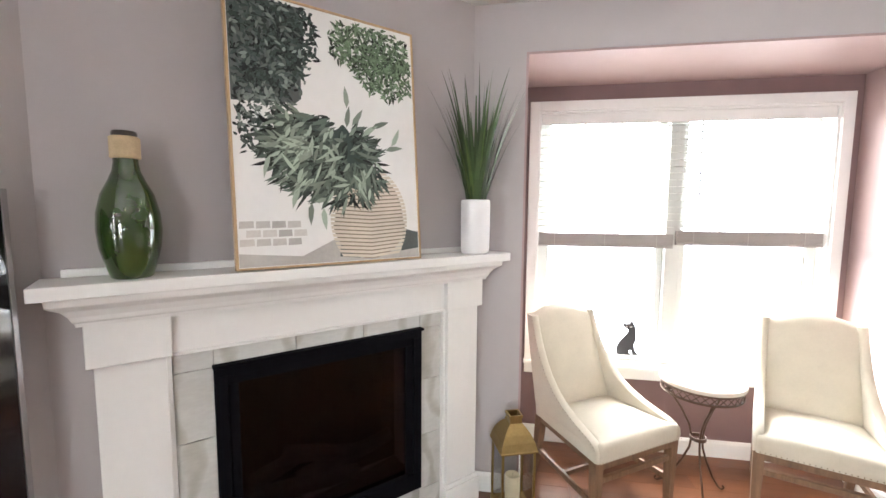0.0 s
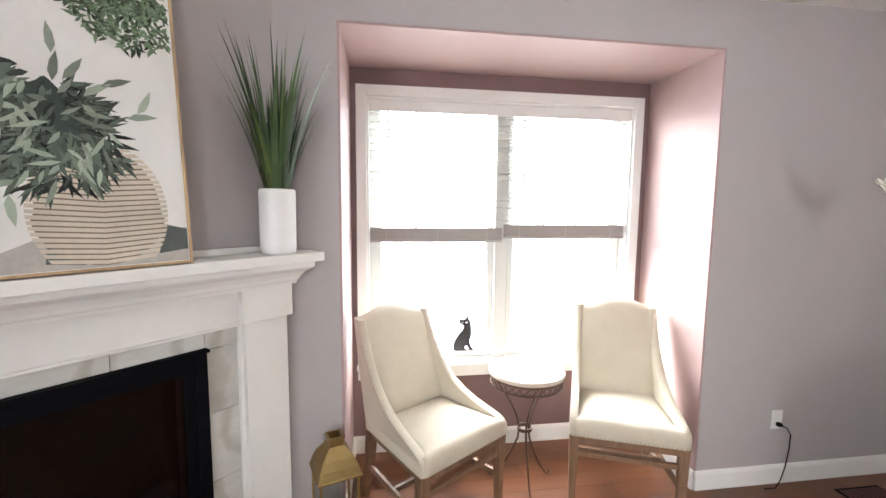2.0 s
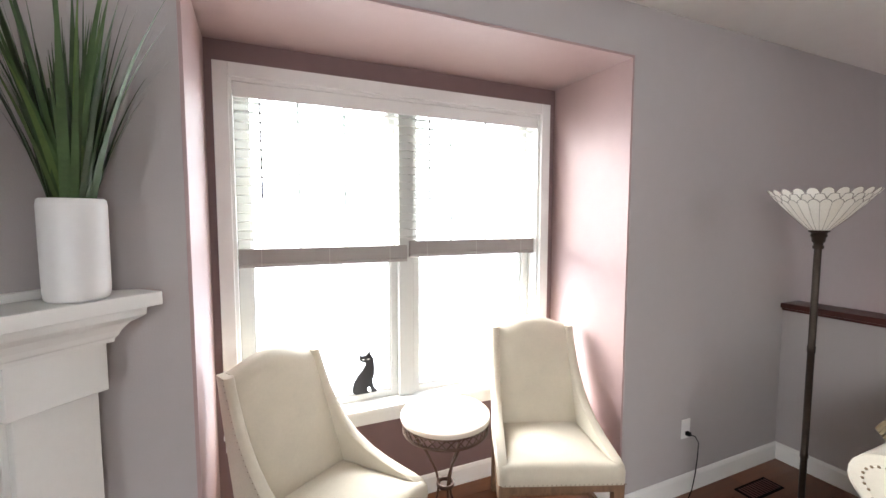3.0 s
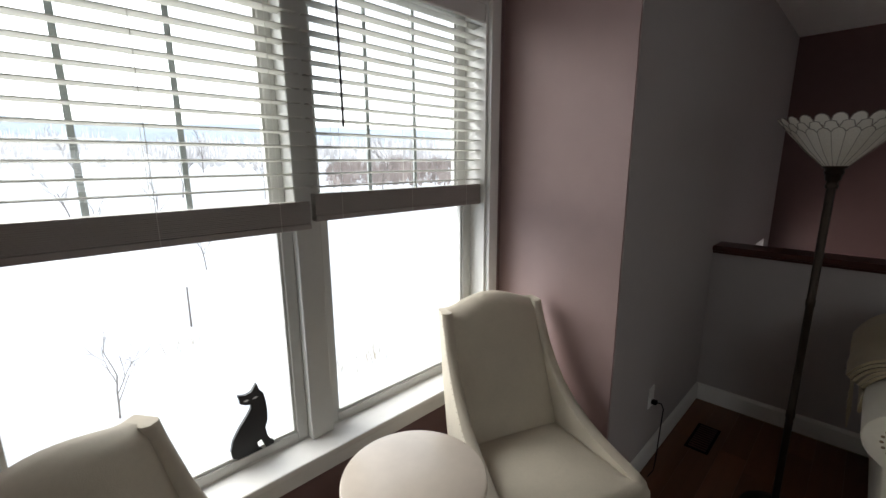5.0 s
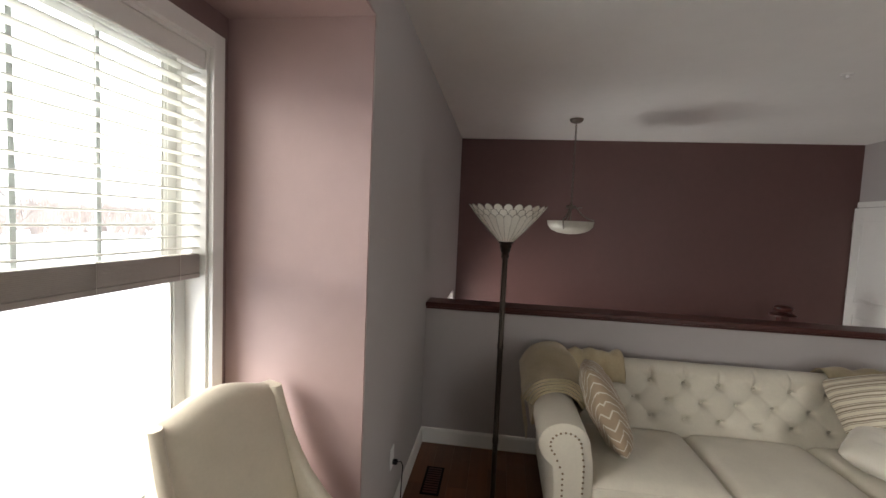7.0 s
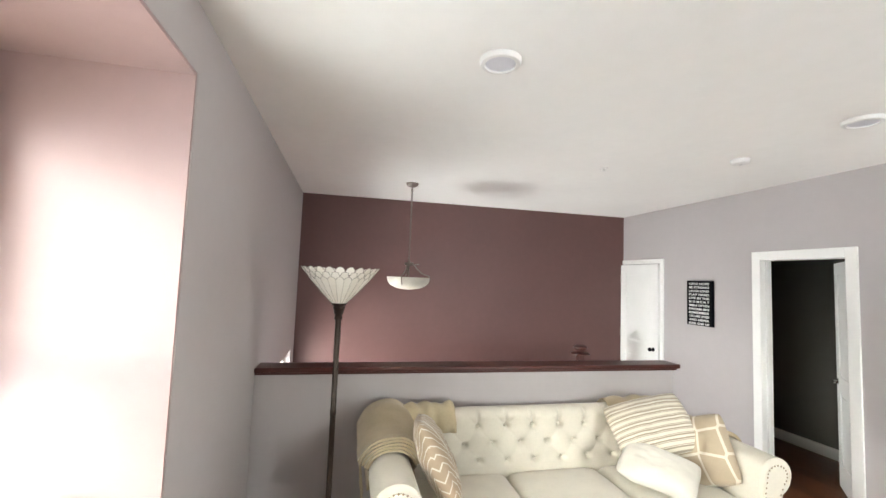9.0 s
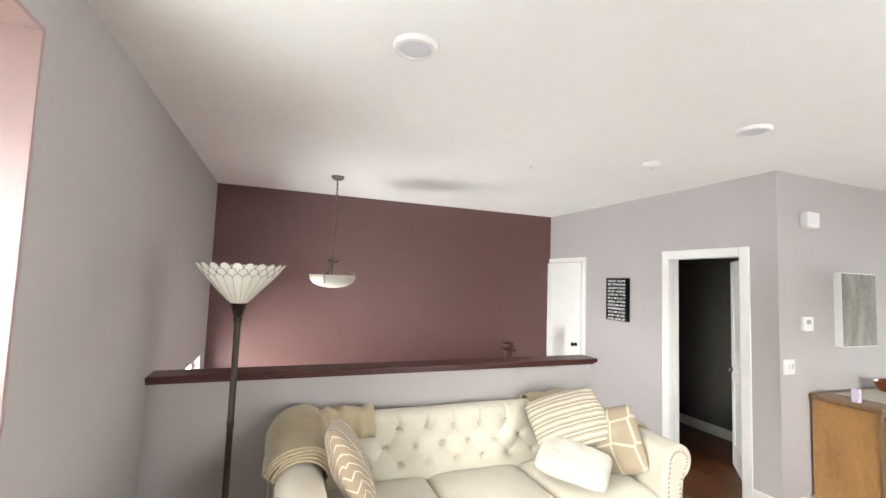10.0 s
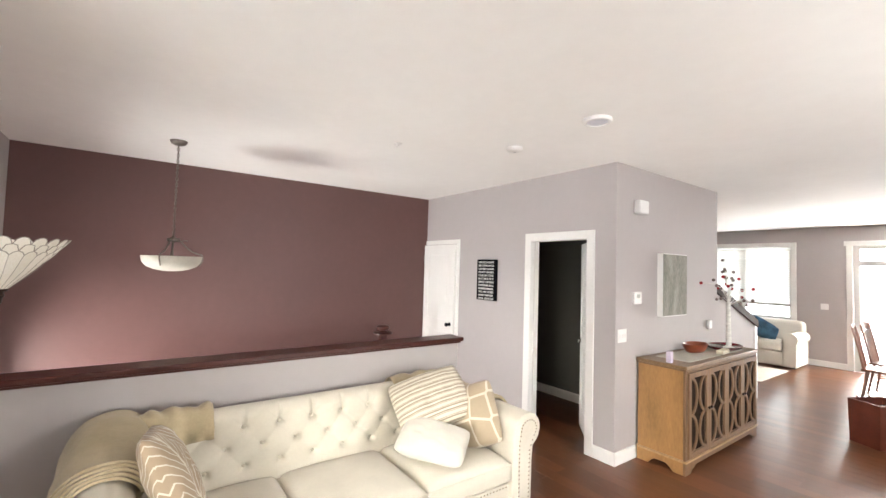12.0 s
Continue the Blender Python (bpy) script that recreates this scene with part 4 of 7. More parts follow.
# the big plant: long leaves fanning out
fan = []
for k in range(980):
    a = pr.uniform(0, 6.283)
    q = pr.random() ** 0.6
    u, v = 0.45 + 0.29 * q * math.cos(a) - 0.07 * math.sin(a), 0.42 + 0.17 * q * math.sin(a)
    droop = 3.5 + 1.2 * (u - 0.2) if u < 0.58 else (5.2 if v < 0.42 else 0.3)
    fan.append((u, v, droop + pr.gauss(0, 0.6), pr.uniform(0.055, 0.125), pr.uniform(0.013, 0.024)))
for u, v, a in ((0.57, 0.55, 1.5), (0.575, 0.63, 1.55), (0.66, 0.52, 0.8), (0.72, 0.56, 0.5), (0.8, 0.47, 0.35), (0.84, 0.49, 0.9), (0.6, 0.56, 0.9), (0.3, 0.3, 4.2), (0.36, 0.24, 4.5), (0.42, 0.22, 4.7)):
    fan.append((u, v, a, 0.12, 0.03))
bm = bmesh.new()
bm.faces.new([bm.verts.new(pt(0.45 + (0.24 + 0.05 * math.sin(5 * a)) * math.cos(a), 0.42 + (0.14 + 0.025 * math.sin(7 * a + 1)) * math.sin(a), 13)) for a in [6.2832 * i / 60 for i in range(60)]])
part("printed_plant_shade", bm, inky("print_plant_deep", (0.045, 0.065, 0.055), 0.1), pic)
print_part("printed_plant", inky("print_plant_leaf", (0.072, 0.094, 0.075), 1.0), fan[:640], 16, "grey-green printed plant leaves")
print_part("printed_plant", inky("print_plant_dark", (0.03, 0.045, 0.038), 0.6), fan[640:800], 14, "dark printed plant leaves")
print_part("printed_plant", inky("print_plant_light", (0.27, 0.32, 0.255), 0.5), fan[860:], 21, "light printed plant leaves")

# ---- green bottle, white vase with grass ----
GREENG = mat("green_bottle_glass", (0.026, 0.056, 0.012), 0.07, var=0.15, scale=5, spec=0.7, coat=0.6)
bot = thing("bottle", FIRE @ pose(0.545, -0.125, MT), "tall green glass bottle with a rope-wrapped neck", "bottle")
bm = bmesh.new()
lathe(bm, [(0, 0.004), (0.05, 0.0), (0.058, 0.006), (0.069, 0.04), (0.084, 0.10), (0.089, 0.155), (0.086, 0.21), (0.072, 0.27), (0.05, 0.315), (0.038, 0.345), (0.034, 0.37), (0.034, 0.44), (0.03, 0.455), (0.026, 0.44), (0.026, 0.36)], 40)
part("glass_body", bm, GREENG, bot, smooth=True)
bm = bmesh.new()
lathe(bm, [(0.036, 0.382)] + [(0.041 + 0.0012 * (k % 2), 0.384 + 0.0042 * k) for k in range(16)] + [(0.036, 0.452)], 32)
part("rope_wrap", bm, mat("pale_rope", (0.52, 0.40, 0.24), 0.85, var=0.2, scale=20, bump=0.4, bump_scale=200), bot, "pale twine collar", smooth=True)
bm = bmesh.new()
lathe(bm, [(0.034, 0.4525), (0.035, 0.46), (0.033, 0.468), (0.027, 0.468), (0.027, 0.456)], 28)
part("lip", bm, mat("dark_bottle_lip", (0.03, 0.02, 0.014), 0.3), bot, smooth=True)

CERAM = mat("white_ceramic", (0.80, 0.79, 0.78), 0.35, var=0.03, scale=8, bump=0.05)
vase = thing("vase", FIRE @ pose(1.998, -0.125, MT) @ Matrix.Diagonal((1.14, 1.14, 1, 1)), "white ceramic cylinder vase on the mantel", "vase")
bm = bmesh.new()
lathe(bm, [(0, 0.0), (0.058, 0.0), (0.064, 0.006), (0.066, 0.03), (0.067, 0.26), (0.065, 0.276), (0.061, 0.28), (0.057, 0.276), (0.056, 0.24), (0, 0.24)], 40)
part("vase_body", bm, CERAM, vase, smooth=True, angle=60)
BLADE = mat("grass_blade", (0.042, 0.08, 0.026), 0.5, var=0.25, scale=12, island=0.55)
BLADE_PALE = mat("pale_grass_blade", (0.10, 0.16, 0.045), 0.4, var=0.3, scale=12, island=0.6)
plant = thing("grass_plant", FIRE @ pose(1.998, -0.125, MT + 0.241), "tall artificial green grass in a white vase", "plant")
pr = random.Random(5)


def blade(bm, base, lean, az, ln, wd):
    p = Vector((base[0], base[1], 0))
    pts, d = [p], Vector((0, 0, 1))
    out = Vector((math.cos(az), math.sin(az), 0))
    n = 9
    for k in range(n):
        f = (k + 1) / n
        d = (Vector((0, 0, 1)) + out * lean * (0.55 + 0.7 * f * f)).normalized()
        pts.append(pts[-1] + d * ln / n)
    side = Vector((-math.sin(az), math.cos(az), 0))
    L_, R_ = [], []
    for k, q in enumerate(pts):
        w = wd * (1 - (k / n) ** 1.6) + 0.0003
        L_.append(bm.verts.new(q - side * w))
        R_.append(bm.verts.new(q + side * w + out * 0.0))
    for k in range(n):
        bm.faces.new((L_[k], R_[k], R_[k + 1], L_[k + 1]))


for g in range(7):
    bm = bmesh.new()
    for k in range(17):
        a, q = pr.uniform(0, 6.283), 0.045 * math.sqrt(pr.random())
        blade(bm, (q * math.cos(a), q * math.sin(a)), 0.04 + 0.56 * pr.random() ** 0.9, a + pr.uniform(-0.4, 0.4), pr.uniform(0.38, 0.70), pr.uniform(0.005, 0.0135))
    part("blade_tuft", bm, BLADE_PALE if g == 3 else BLADE, plant)

# tall dark cabinet at the edge of the side wall
cab = thing("media_cabinet", pose(LX + 0.003, 1.56, 0), "tall glossy black cabinet with a grey metal edge", "cabinet")
boxpart("body", (0, 0.05, -0.7, 0.102, 0.0, 1.70), BLACK, cab, 0.003)
boxpart("glass_front", (0.051, 0.056, -0.68, 0.088, 0.03, 1.68), GLOSSBLK, cab, 0.001)
boxpart("edge_trim", (0.048, 0.058, 0.0895, 0.104, 0.0, 1.704), mat("grey_metal_edge", (0.30, 0.29, 0.29), 0.35, metal=0.6), cab, 0.001)

# ---- alcove chairs ----
NAIL = mat("antique_nailhead", (0.22, 0.16, 0.10), 0.35, metal=0.85, var=0.2)


def nail_strip(points, normal, r=0.0045):
    """A row of domed nail heads, as one strip."""
    bm = bmesh.new()
    n = Vector(normal).normalized()
    t = n.orthogonal().normalized()
    s = n.cross(t)
    for p in points:
        p = Vector(p)
        ring = [bm.verts.new(p + r * (math.cos(a) * t + math.sin(a) * s)) for a in [6.2832 * k / 7 for k in range(7)]]
        top = bm.verts.new(p + n * r * 0.55)
        for k in range(7):
            bm.faces.new((ring[k], ring[(k + 1) % 7], top))
    return bm


def line(a, b, step):
    a, b = Vector(a), Vector(b)
    n = max(2, int((b - a).length / step))
    return [a.lerp(b, k / n) for k in range(n + 1)]


def wing_chair():
    c = thing("wing_chair", pose(0, 0, 0), "cream linen slope-arm chair with nailhead trim and oak legs", "chair", "alcove chairs")

    def half(y):
        return 0.298 - 0.055 * (y + 0.30) / 0.62

    # seat: crowned top
    def seat(u, v):
        x, y = (u * 2 - 1), -0.302 + 0.475 * v
        hw_ = half(y) - 0.05 + (0.03 if y < -0.27 else 0)
        z = 0.505 + 0.022 * (1 - abs(x) ** 3) * (1 - abs(2 * v - 0.9) ** 3)
        return (x * hw_, y, z)
    bm = bmesh.new()
    g = grid_surf(bm, seat, 18, 16)
    rim = [g[i][0] for i in range(18)] + [g[17][j] for j in range(1, 16)] + [g[i][15] for i in range(16, -1, -1)] + [g[0][j] for j in range(14, 0, -1)]
    lows = []
    for z, out in ((0.49, 0.012), (0.455, 0.016), (0.422, 0.010)):
        lows.append([bm.verts.new((v.co.x * (1 + out * 1.5), v.co.y - (out if v.co.y < -0.29 else 0), z)) for v in rim])
    for a, b in zip([rim] + lows, lows):
        for k in range(len(rim)):
            bm.faces.new((a[k], a[(k + 1) % len(rim)], b[(k + 1) % len(rim)], b[k]))
    part("seat", bm, CREAM, c, smooth=True)

    # back: camel-crowned panel
    def top(x):
        return 1.012 + 0.045 * max(0.0, math.cos(min(1, abs(x) / 0.2) * math.pi / 2)) ** 1.2

    def backf(u, v, off):
        x = (u * 2 - 1) * 0.205
        z = 0.47 + (top(x) - 0.47) * v
        lean = 0.115 + 0.205 * ((z - 0.47) / 0.56)
        puff = 0.018 * (1 - abs(u * 2 - 1) ** 4) * (1 - abs(2 * v - 1) ** 6)
        edge = 0.018 * max(0, (v - 0.94) / 0.06) ** 2
        return (x * (1.0 + 0.12 * (1 - v)), lean - puff + edge if off == 0 else lean + 0.075 - edge, z)
    bm = bmesh.new()
    f = grid_surf(bm, lambda u, v: backf(u, v, 0), 16, 18)
    b = grid_surf(bm, lambda u, v: backf(u, v, 1), 16, 18)
    for k in range(15):
        bm.faces.new((f[k][17], f[k + 1][17], b[k + 1][17], b[k][17]))
        bm.faces.new((f[k][0], f[k + 1][0], b[k + 1][0], b[k][0]))
    for k in range(17):
        bm.faces.new((f[0][k], f[0][k + 1], b[0][k + 1], b[0][k]))
        bm.faces.new((f[15][k], f[15][k + 1], b[15][k + 1], b[15][k]))
    part("backrest", bm, CREAM, c, smooth=True, angle=60)

    # wings sweeping down into the arms
    front = [(0.300, 1.008), (0.283, 0.96), (0.258, 0.90), (0.226, 0.83), (0.182, 0.76), (0.125, 0.69), (0.055, 0.63), (-0.025, 0.585), (-0.11, 0.553), (-0.19, 0.532), (-0.26, 0.515), (-0.295, 0.50), (-0.308, 0.475), (-0.306, 0.422)]
    rear = [(0.375, 1.012), (0.362, 0.96), (0.35, 0.90), (0.335, 0.83), (0.318, 0.76), (0.30, 0.69), (0.285, 0.63), (0.272, 0.585), (0.265, 0.553), (0.26, 0.532), (0.255, 0.515), (0.25, 0.50), (0.243, 0.475), (0.235, 0.422)]
    for s in (-1, 1):
        bm = bmesh.new()
        rings = []
        for (fy, fz), (ry, rz_) in zip(front, rear):
            hf, hr = half(fy), half(ry)
            th = 0.046
            cs = [(s * (hf - th), fy + 0.012, fz), (s * (hf - th * 0.75), fy + 0.001, fz), (s * (hf - th * 0.25), fy, fz), (s * hf, fy + 0.012, fz), (s * hr, ry, rz_), (s * (hr - th), ry, rz_)]
            rings.append([bm.verts.new(p) for p in cs])
        for a, b2 in zip(rings, rings[1:]):
            for k in range(6):
                bm.faces.new((a[k], a[(k + 1) % 6], b2[(k + 1) % 6], b2[k]))
        bm.faces.new(rings[0])
        bm.faces.new(rings[-1][::-1])
        w = part("wing", bm, CREAM, c, smooth=True, angle=50)
        pts = []
        for (y0, z0), (y1, z1) in zip(front[:12], front[1:13]):
            pts += line((s * (half(y0) + 0.001), y0 + 0.016, z0 - 0.002), (s * (half(y1) + 0.001), y1 + 0.016, z1 - 0.002), 0.022)[:-1]
        part("nailhead_trim", nail_strip(pts, (s, 0, 0), 0.0026), NAIL, w)
    part("nailhead_trim", nail_strip(line((-0.29, -0.320, 0.432), (0.29, -0.320, 0.432), 0.021), (0, -1, 0), 0.0031), NAIL, c, "row of bronze nail heads")
    # oak frame
    boxpart("front_rail", (-0.265, 0.265, -0.30, -0.272, 0.380, 0.421), OAK, c, 0.003)
    boxpart("back_rail", (-0.205, 0.205, 0.215, 0.24, 0.380, 0.421), OAK, c, 0.003)
    for s in (-1, 1):
        bm = bmesh.new()
        vs = box(bm, -0.014, 0.014, -0.24, 0.215, 0.380, 0.421)
        for v in vs:
            v.co.x += s * (half(v.co.y) - 0.03)
        part("side_rail", bm, OAK, c)
        for fx, fy, dy, bow in ((0.27, -0.276, 0.0, 0), (0.222, 0.222, 0.07, 1)):
            bm = bmesh.new()
            rings = []
            for z, r in ((0.421, 0.025), (0.25, 0.022), (0.12, 0.019), (0.0, 0.016)):
                oy = fy + dy * ((0.421 - z) / 0.421) ** 1.5
                rings.append([bm.verts.new((s * fx + a * r, oy + b_ * r, z)) for a, b_ in ((-1, -1), (1, -1), (1, 1), (-1, 1))])
            for a, b2 in zip(rings, rings[1:]):
                for k in range(4):
                    bm.faces.new((a[k], a[(k + 1) % 4], b2[(k + 1) % 4], b2[k]))
            bm.faces.new(rings[0])
            bm.faces.new(rings[-1])
            part("leg", bm, OAK, c)
        bm = bmesh.new()
        vs = box(bm, -0.009, 0.009, -0.256, 0.235, 0.17, 0.20)
        for v in vs:
            v.co.x += s * (0.27 - 0.048 * (v.co.y + 0.27) / 0.5)
        part("stretcher", bm, OAK, c)
    boxpart("stretcher", (-0.249, 0.249, -0.286, -0.266, 0.297, 0.326), OAK, c, 0.002)
    boxpart("stretcher", (-0.252, 0.252, -0.02, 0.0, 0.172, 0.198), OAK, c, 0.002)
    return c


ch = wing_chair()
ch.matrix_world = pose(1.775, 3.155, 0, 0, 0, -22)
ch2 = copy_thing(ch, pose(0.640, 3.13, 0, 0, 0, 34))

# ---- little round table ----
tb = thing("side_table", pose(1.21, 3.19, 0, 0, 0, 25), "small round table with a pale marble top and bronze wire legs", "table")
TOPM = mat("cream_marble", (0.66, 0.58, 0.49), 0.22, var=0.08, scale=3, fine=0.35)
bm = bmesh.new()
lathe(bm, [(0, 0.6935), (0.209, 0.6935), (0.214, 0.696), (0.216, 0.701), (0.216, 0.712), (0.214, 0.717), (0.208, 0.719), (0, 0.719)], 56)
part("marble_top", bm, TOPM, tb, "cream marble disc", smooth=True, angle=40)
bm = bmesh.new()
for z in (0.688, 0.642):
    lathe(bm, [(0.196, z - 0.006), (0.206, z - 0.006), (0.208, z), (0.206, z + 0.0045), (0.196, z + 0.0045), (0.196, z - 0.006)], 48)
part("gallery_ring", bm, WARM_BRONZE, tb, smooth=True, angle=40)
me = None
for k in range(30):
    a = 6.2832 * k / 30
    if me is None:
        bm = bmesh.new()
        tube(bm, [(0.202, -0.02, 0.646), (0.202, 0.0, 0.667), (0.202, 0.02, 0.684)], 0.0028, n=5)
        tube(bm, [(0.202, 0.02, 0.646), (0.202, 0.0, 0.667), (0.202, -0.02, 0.684)], 0.0028, n=5)
        lathe(bm, [(0, -0.006), (0.006, 0), (0, 0.006)], 6, (0.203, 0, 0.666))
        me = part("lattice", bm, WARM_BRONZE, tb).data
        continue
    ob = new("lattice", me)
    ob.parent, ob.rotation_euler.z = tb, a
me = None
for k in range(3):
    if me is None:
        bm = bmesh.new()
        pts = [(0.185, 0, 0.64), (0.15, 0, 0.58), (0.095, 0, 0.51), (0.05, 0, 0.43), (0.032, 0, 0.36), (0.04, 0, 0.29), (0.075, 0, 0.2), (0.125, 0, 0.1), (0.175, 0, 0.03), (0.198, 0, 0.010), (0.213, 0, 0.010), (0.218, 0, 0.022), (0.208, 0, 0.03)]
        tube(bm, pts, 0.0065, 0.0055, n=8)
        leg = part("leg", bm, WARM_BRONZE, tb, smooth=True)
        me = leg.data
    else:
        ob = new("leg", me)
        ob.parent, ob.rotation_euler.z = tb, 2.0944 * k
bm = bmesh.new()
lathe(bm, [(0.036, 0.35), (0.043, 0.35), (0.044, 0.36), (0.043, 0.37), (0.036, 0.37), (0.036, 0.35)], 24)
part("waist_ring", bm, WARM_BRONZE, tb, smooth=True, angle=40)

# ---- brass lantern by the hearth ----
lan = thing("lantern", pose(0.165, 2.915, 0, 0, 0, 20), "tall brass and glass lantern with a cream candle", "lantern")
W = 0.088
boxpart("base", (-W - 0.01, W + 0.01, -W - 0.01, W + 0.01, 0.0, 0.022), BRASS, lan, 0.003)
for sx in (-1, 1):
    for sy in (-1, 1):
        boxpart("post", (sx * W - 0.006, sx * W + 0.006, sy * W - 0.006, sy * W + 0.006, 0.022, 0.368), BRASS, lan, 0.001)
for k in range(4):
    bm = bmesh.new()
    box(bm, -W + 0.007, W - 0.007, -0.001, 0.001, 0.024, 0.366)
    bmesh.ops.transform(bm, matrix=pose(0, 0, 0, 0, 0, 90 * k) @ pose(0, -W, 0), verts=bm.verts[:])
    g = part("pane", bm, GLASS, lan)
    g.visible_shadow = False
bm = bmesh.new()
prof = [(0.102, 0.368), (0.104, 0.376), (0.1, 0.382), (0.09, 0.42), (0.073, 0.458), (0.05, 0.49), (0.034, 0.505)]
rings = [[bm.verts.new((sx * r, sy * r, z)) for sx, sy in ((-1, -1), (1, -1), (1, 1), (-1, 1))] for r, z in prof]
for a, b in zip(rings, rings[1:]):
    for k in range(4):
        bm.faces.new((a[k], a[(k + 1) % 4], b[(k + 1) % 4], b[k]))
part("hood", bm, BRASS, lan)
bm = bmesh.new()
for d in ((-0.034, 0.034, -0.034, -0.029, 0.505, 0.548), (-0.034, 0.034, 0.029, 0.034, 0.505, 0.548), (-0.034, -0.029, -0.029, 0.029, 0.505, 0.548), (0.029, 0.034, -0.029, 0.029, 0.505, 0.548)):
    box(bm, *d)
for d in ((-0.038, 0.038, -0.038, -0.03, 0.536, 0.55), (-0.038, 0.038, 0.03, 0.038, 0.536, 0.55), (-0.038, -0.03, -0.03, 0.03, 0.536, 0.55), (0.03, 0.038, -0.03, 0.03, 0.536, 0.55)):
    box(bm, *d)
part("chimney", bm, BRASS, lan)
bm = bmesh.new()
for s in (-1, 1):
    lathe(bm, [(0, -0.006), (0.007, -0.004), (0.007, 0.004), (0, 0.006)], 10, (s * 0.044, 0, 0.528))
part("hinge_knob", bm, BRASS, lan)
cd_ = thing("candle", lan.matrix_world @ pose(0, 0, 0.0225), "cream pillar candle inside the lantern", "candle")
bm = bmesh.new()
lathe(bm, [(0, 0), (0.04, 0), (0.041, 0.006), (0.041, 0.165), (0.038, 0.172), (0.03, 0.166), (0, 0.163)], 28)
part("wax", bm, mat("cream_wax", (0.74, 0.66, 0.46), 0.5, var=0.05), cd_, smooth=True, angle=50)
bm = bmesh.new()
tube(bm, [(0, 0, 0.16), (0.002, 0, 0.178)], 0.0012, n=5)
part("wick", bm, BLACK, cd_)

# ---- wall socket with a plug and flex, floor vent ----
so = thing("socket", pose(2.71, WY - 0.0005, 0.40), "white double wall socket with a black plug and cord", "socket")
boxpart("cover_plate", (-0.036, 0.036, -0.006, 0, -0.058, 0.058), PLAST, so, 0.002)
for z in (0.022, -0.022):
    boxpart("outlet", (-0.017, 0.017, -0.008, -0.0062, z - 0.014, z + 0.014), PLAST, so, 0.001)
bm = bmesh.new()
box(bm, -0.012, 0.012, -0.034, -0.0082, -0.034, -0.012, bev=0.003)
plug = part("plug", bm, BLACK, so, "black plug")
bm = bmesh.new()
tube(bm, [(0.0, -0.034, -0.022), (0.02, -0.05, -0.03), (0.045, -0.055, -0.07), (0.05, -0.05, -0.16), (0.035, -0.05, -0.27), (0.005, -0.055, -0.35), (-0.03, -0.06, -0.393), (-0.1, -0.055, -0.396)], 0.003, n=7)
part("cord", bm, BLACK, plug, smooth=True)
vt = thing("floor_vent", pose(3.17, 2.86, 0.0), "dark slotted floor vent set in the planks", "vent")
boxpart("frame", (-0.15, 0.15, -0.06, 0.06, 0.0008, 0.004), BLACK, vt, 0.001)
for k in range(11):
    x = -0.125 + 0.025 * k
    boxpart("slat", (x - 0.007, x + 0.007, -0.045, 0.045, 0.0042, 0.0065), REDWOOD, vt)

# ---- torchiere floor lamp with a leaded glass bowl ----
lp = thing("floor_lamp", pose(2.785, 2.475, 0), "bronze torchiere floor lamp with a leaded cream glass shade", "floor lamp")
bm = bmesh.new()
lathe(bm, [(0, 0), (0.128, 0), (0.13, 0.008), (0.124, 0.016), (0.09, 0.024), (0.05, 0.034), (0.03, 0.05), (0.02, 0.07), (0.0, 0.07)], 40)
part("base", bm, BRONZE, lp, smooth=True, angle=50)
bm = bmesh.new()
lathe(bm, [(0.0, 0.06), (0.014, 0.06), (0.014, 0.5), (0.0165, 0.505), (0.0165, 0.53), (0.0145, 0.535), (0.0145, 1.02), (0.0165, 1.025), (0.0165, 1.05), (0.0145, 1.055), (0.0145, 1.516), (0.0, 1.516)], 20)
part("pole", bm, BRONZE, lp, smooth=True, angle=50)
bm = bmesh.new()
lathe(bm, [(0.0, 1.512), (0.018, 1.512), (0.021, 1.516), (0.021, 1.526), (0.0175, 1.53), (0.0185, 1.54), (0.0245, 1.546), (0.0265, 1.566), (0.031, 1.571), (0.031, 1.578), (0.0285, 1.582), (0.033, 1.593), (0.0, 1.593)], 24)
part("socket_cup", bm, BRONZE, lp, smooth=True, angle=50)
OPAL = bpy.data.materials.new("cream_art_glass")
OPAL.use_nodes = True
nt = OPAL.node_tree
bs = nt.nodes["Principled BSDF"]
bs.inputs["Roughness"].default_value = 0.3
tl = nt.nodes.new("ShaderNodeBsdfTranslucent")
nz = nt.nodes.new("ShaderNodeTexNoise")
nz.inputs["Scale"].default_value, nz.inputs["Detail"].default_value = 14, 4
oi = nt.nodes.new("ShaderNodeObjectInfo")
rp = nt.nodes.new("ShaderNodeValToRGB")
rp.color_ramp.elements[0].color, rp.color_ramp.elements[1].color = (0.86, 0.83, 0.75, 1), (0.95, 0.93, 0.87, 1)
rp.color_ramp.elements[0].position, rp.color_ramp.elements[1].position = 0.35, 0.65
mm = nt.nodes.new("ShaderNodeMath")
mm.operation = 'MULTIPLY_ADD'
mm.inputs[1].default_value, mm.inputs[2].default_value = 0.2, -0.1
nt.links.new(oi.outputs["Random"], mm.inputs[0])
m2 = nt.nodes.new("ShaderNodeMath")
nt.links.new(mm.outputs[0], m2.inputs[0])
nt.links.new(nz.outputs[0], m2.inputs[1])
nt.links.new(m2.outputs[0], rp.inputs[0])
nt.links.new(rp.outputs[0], bs.inputs["Base Color"])
nt.links.new(rp.outputs[0], tl.inputs[0])
mx = nt.nodes.new("ShaderNodeMixShader")
mx.inputs[0].default_value = 0.45
nt.links.new(bs.outputs[0], mx.inputs[1])
nt.links.new(tl.outputs[0], mx.inputs[2])
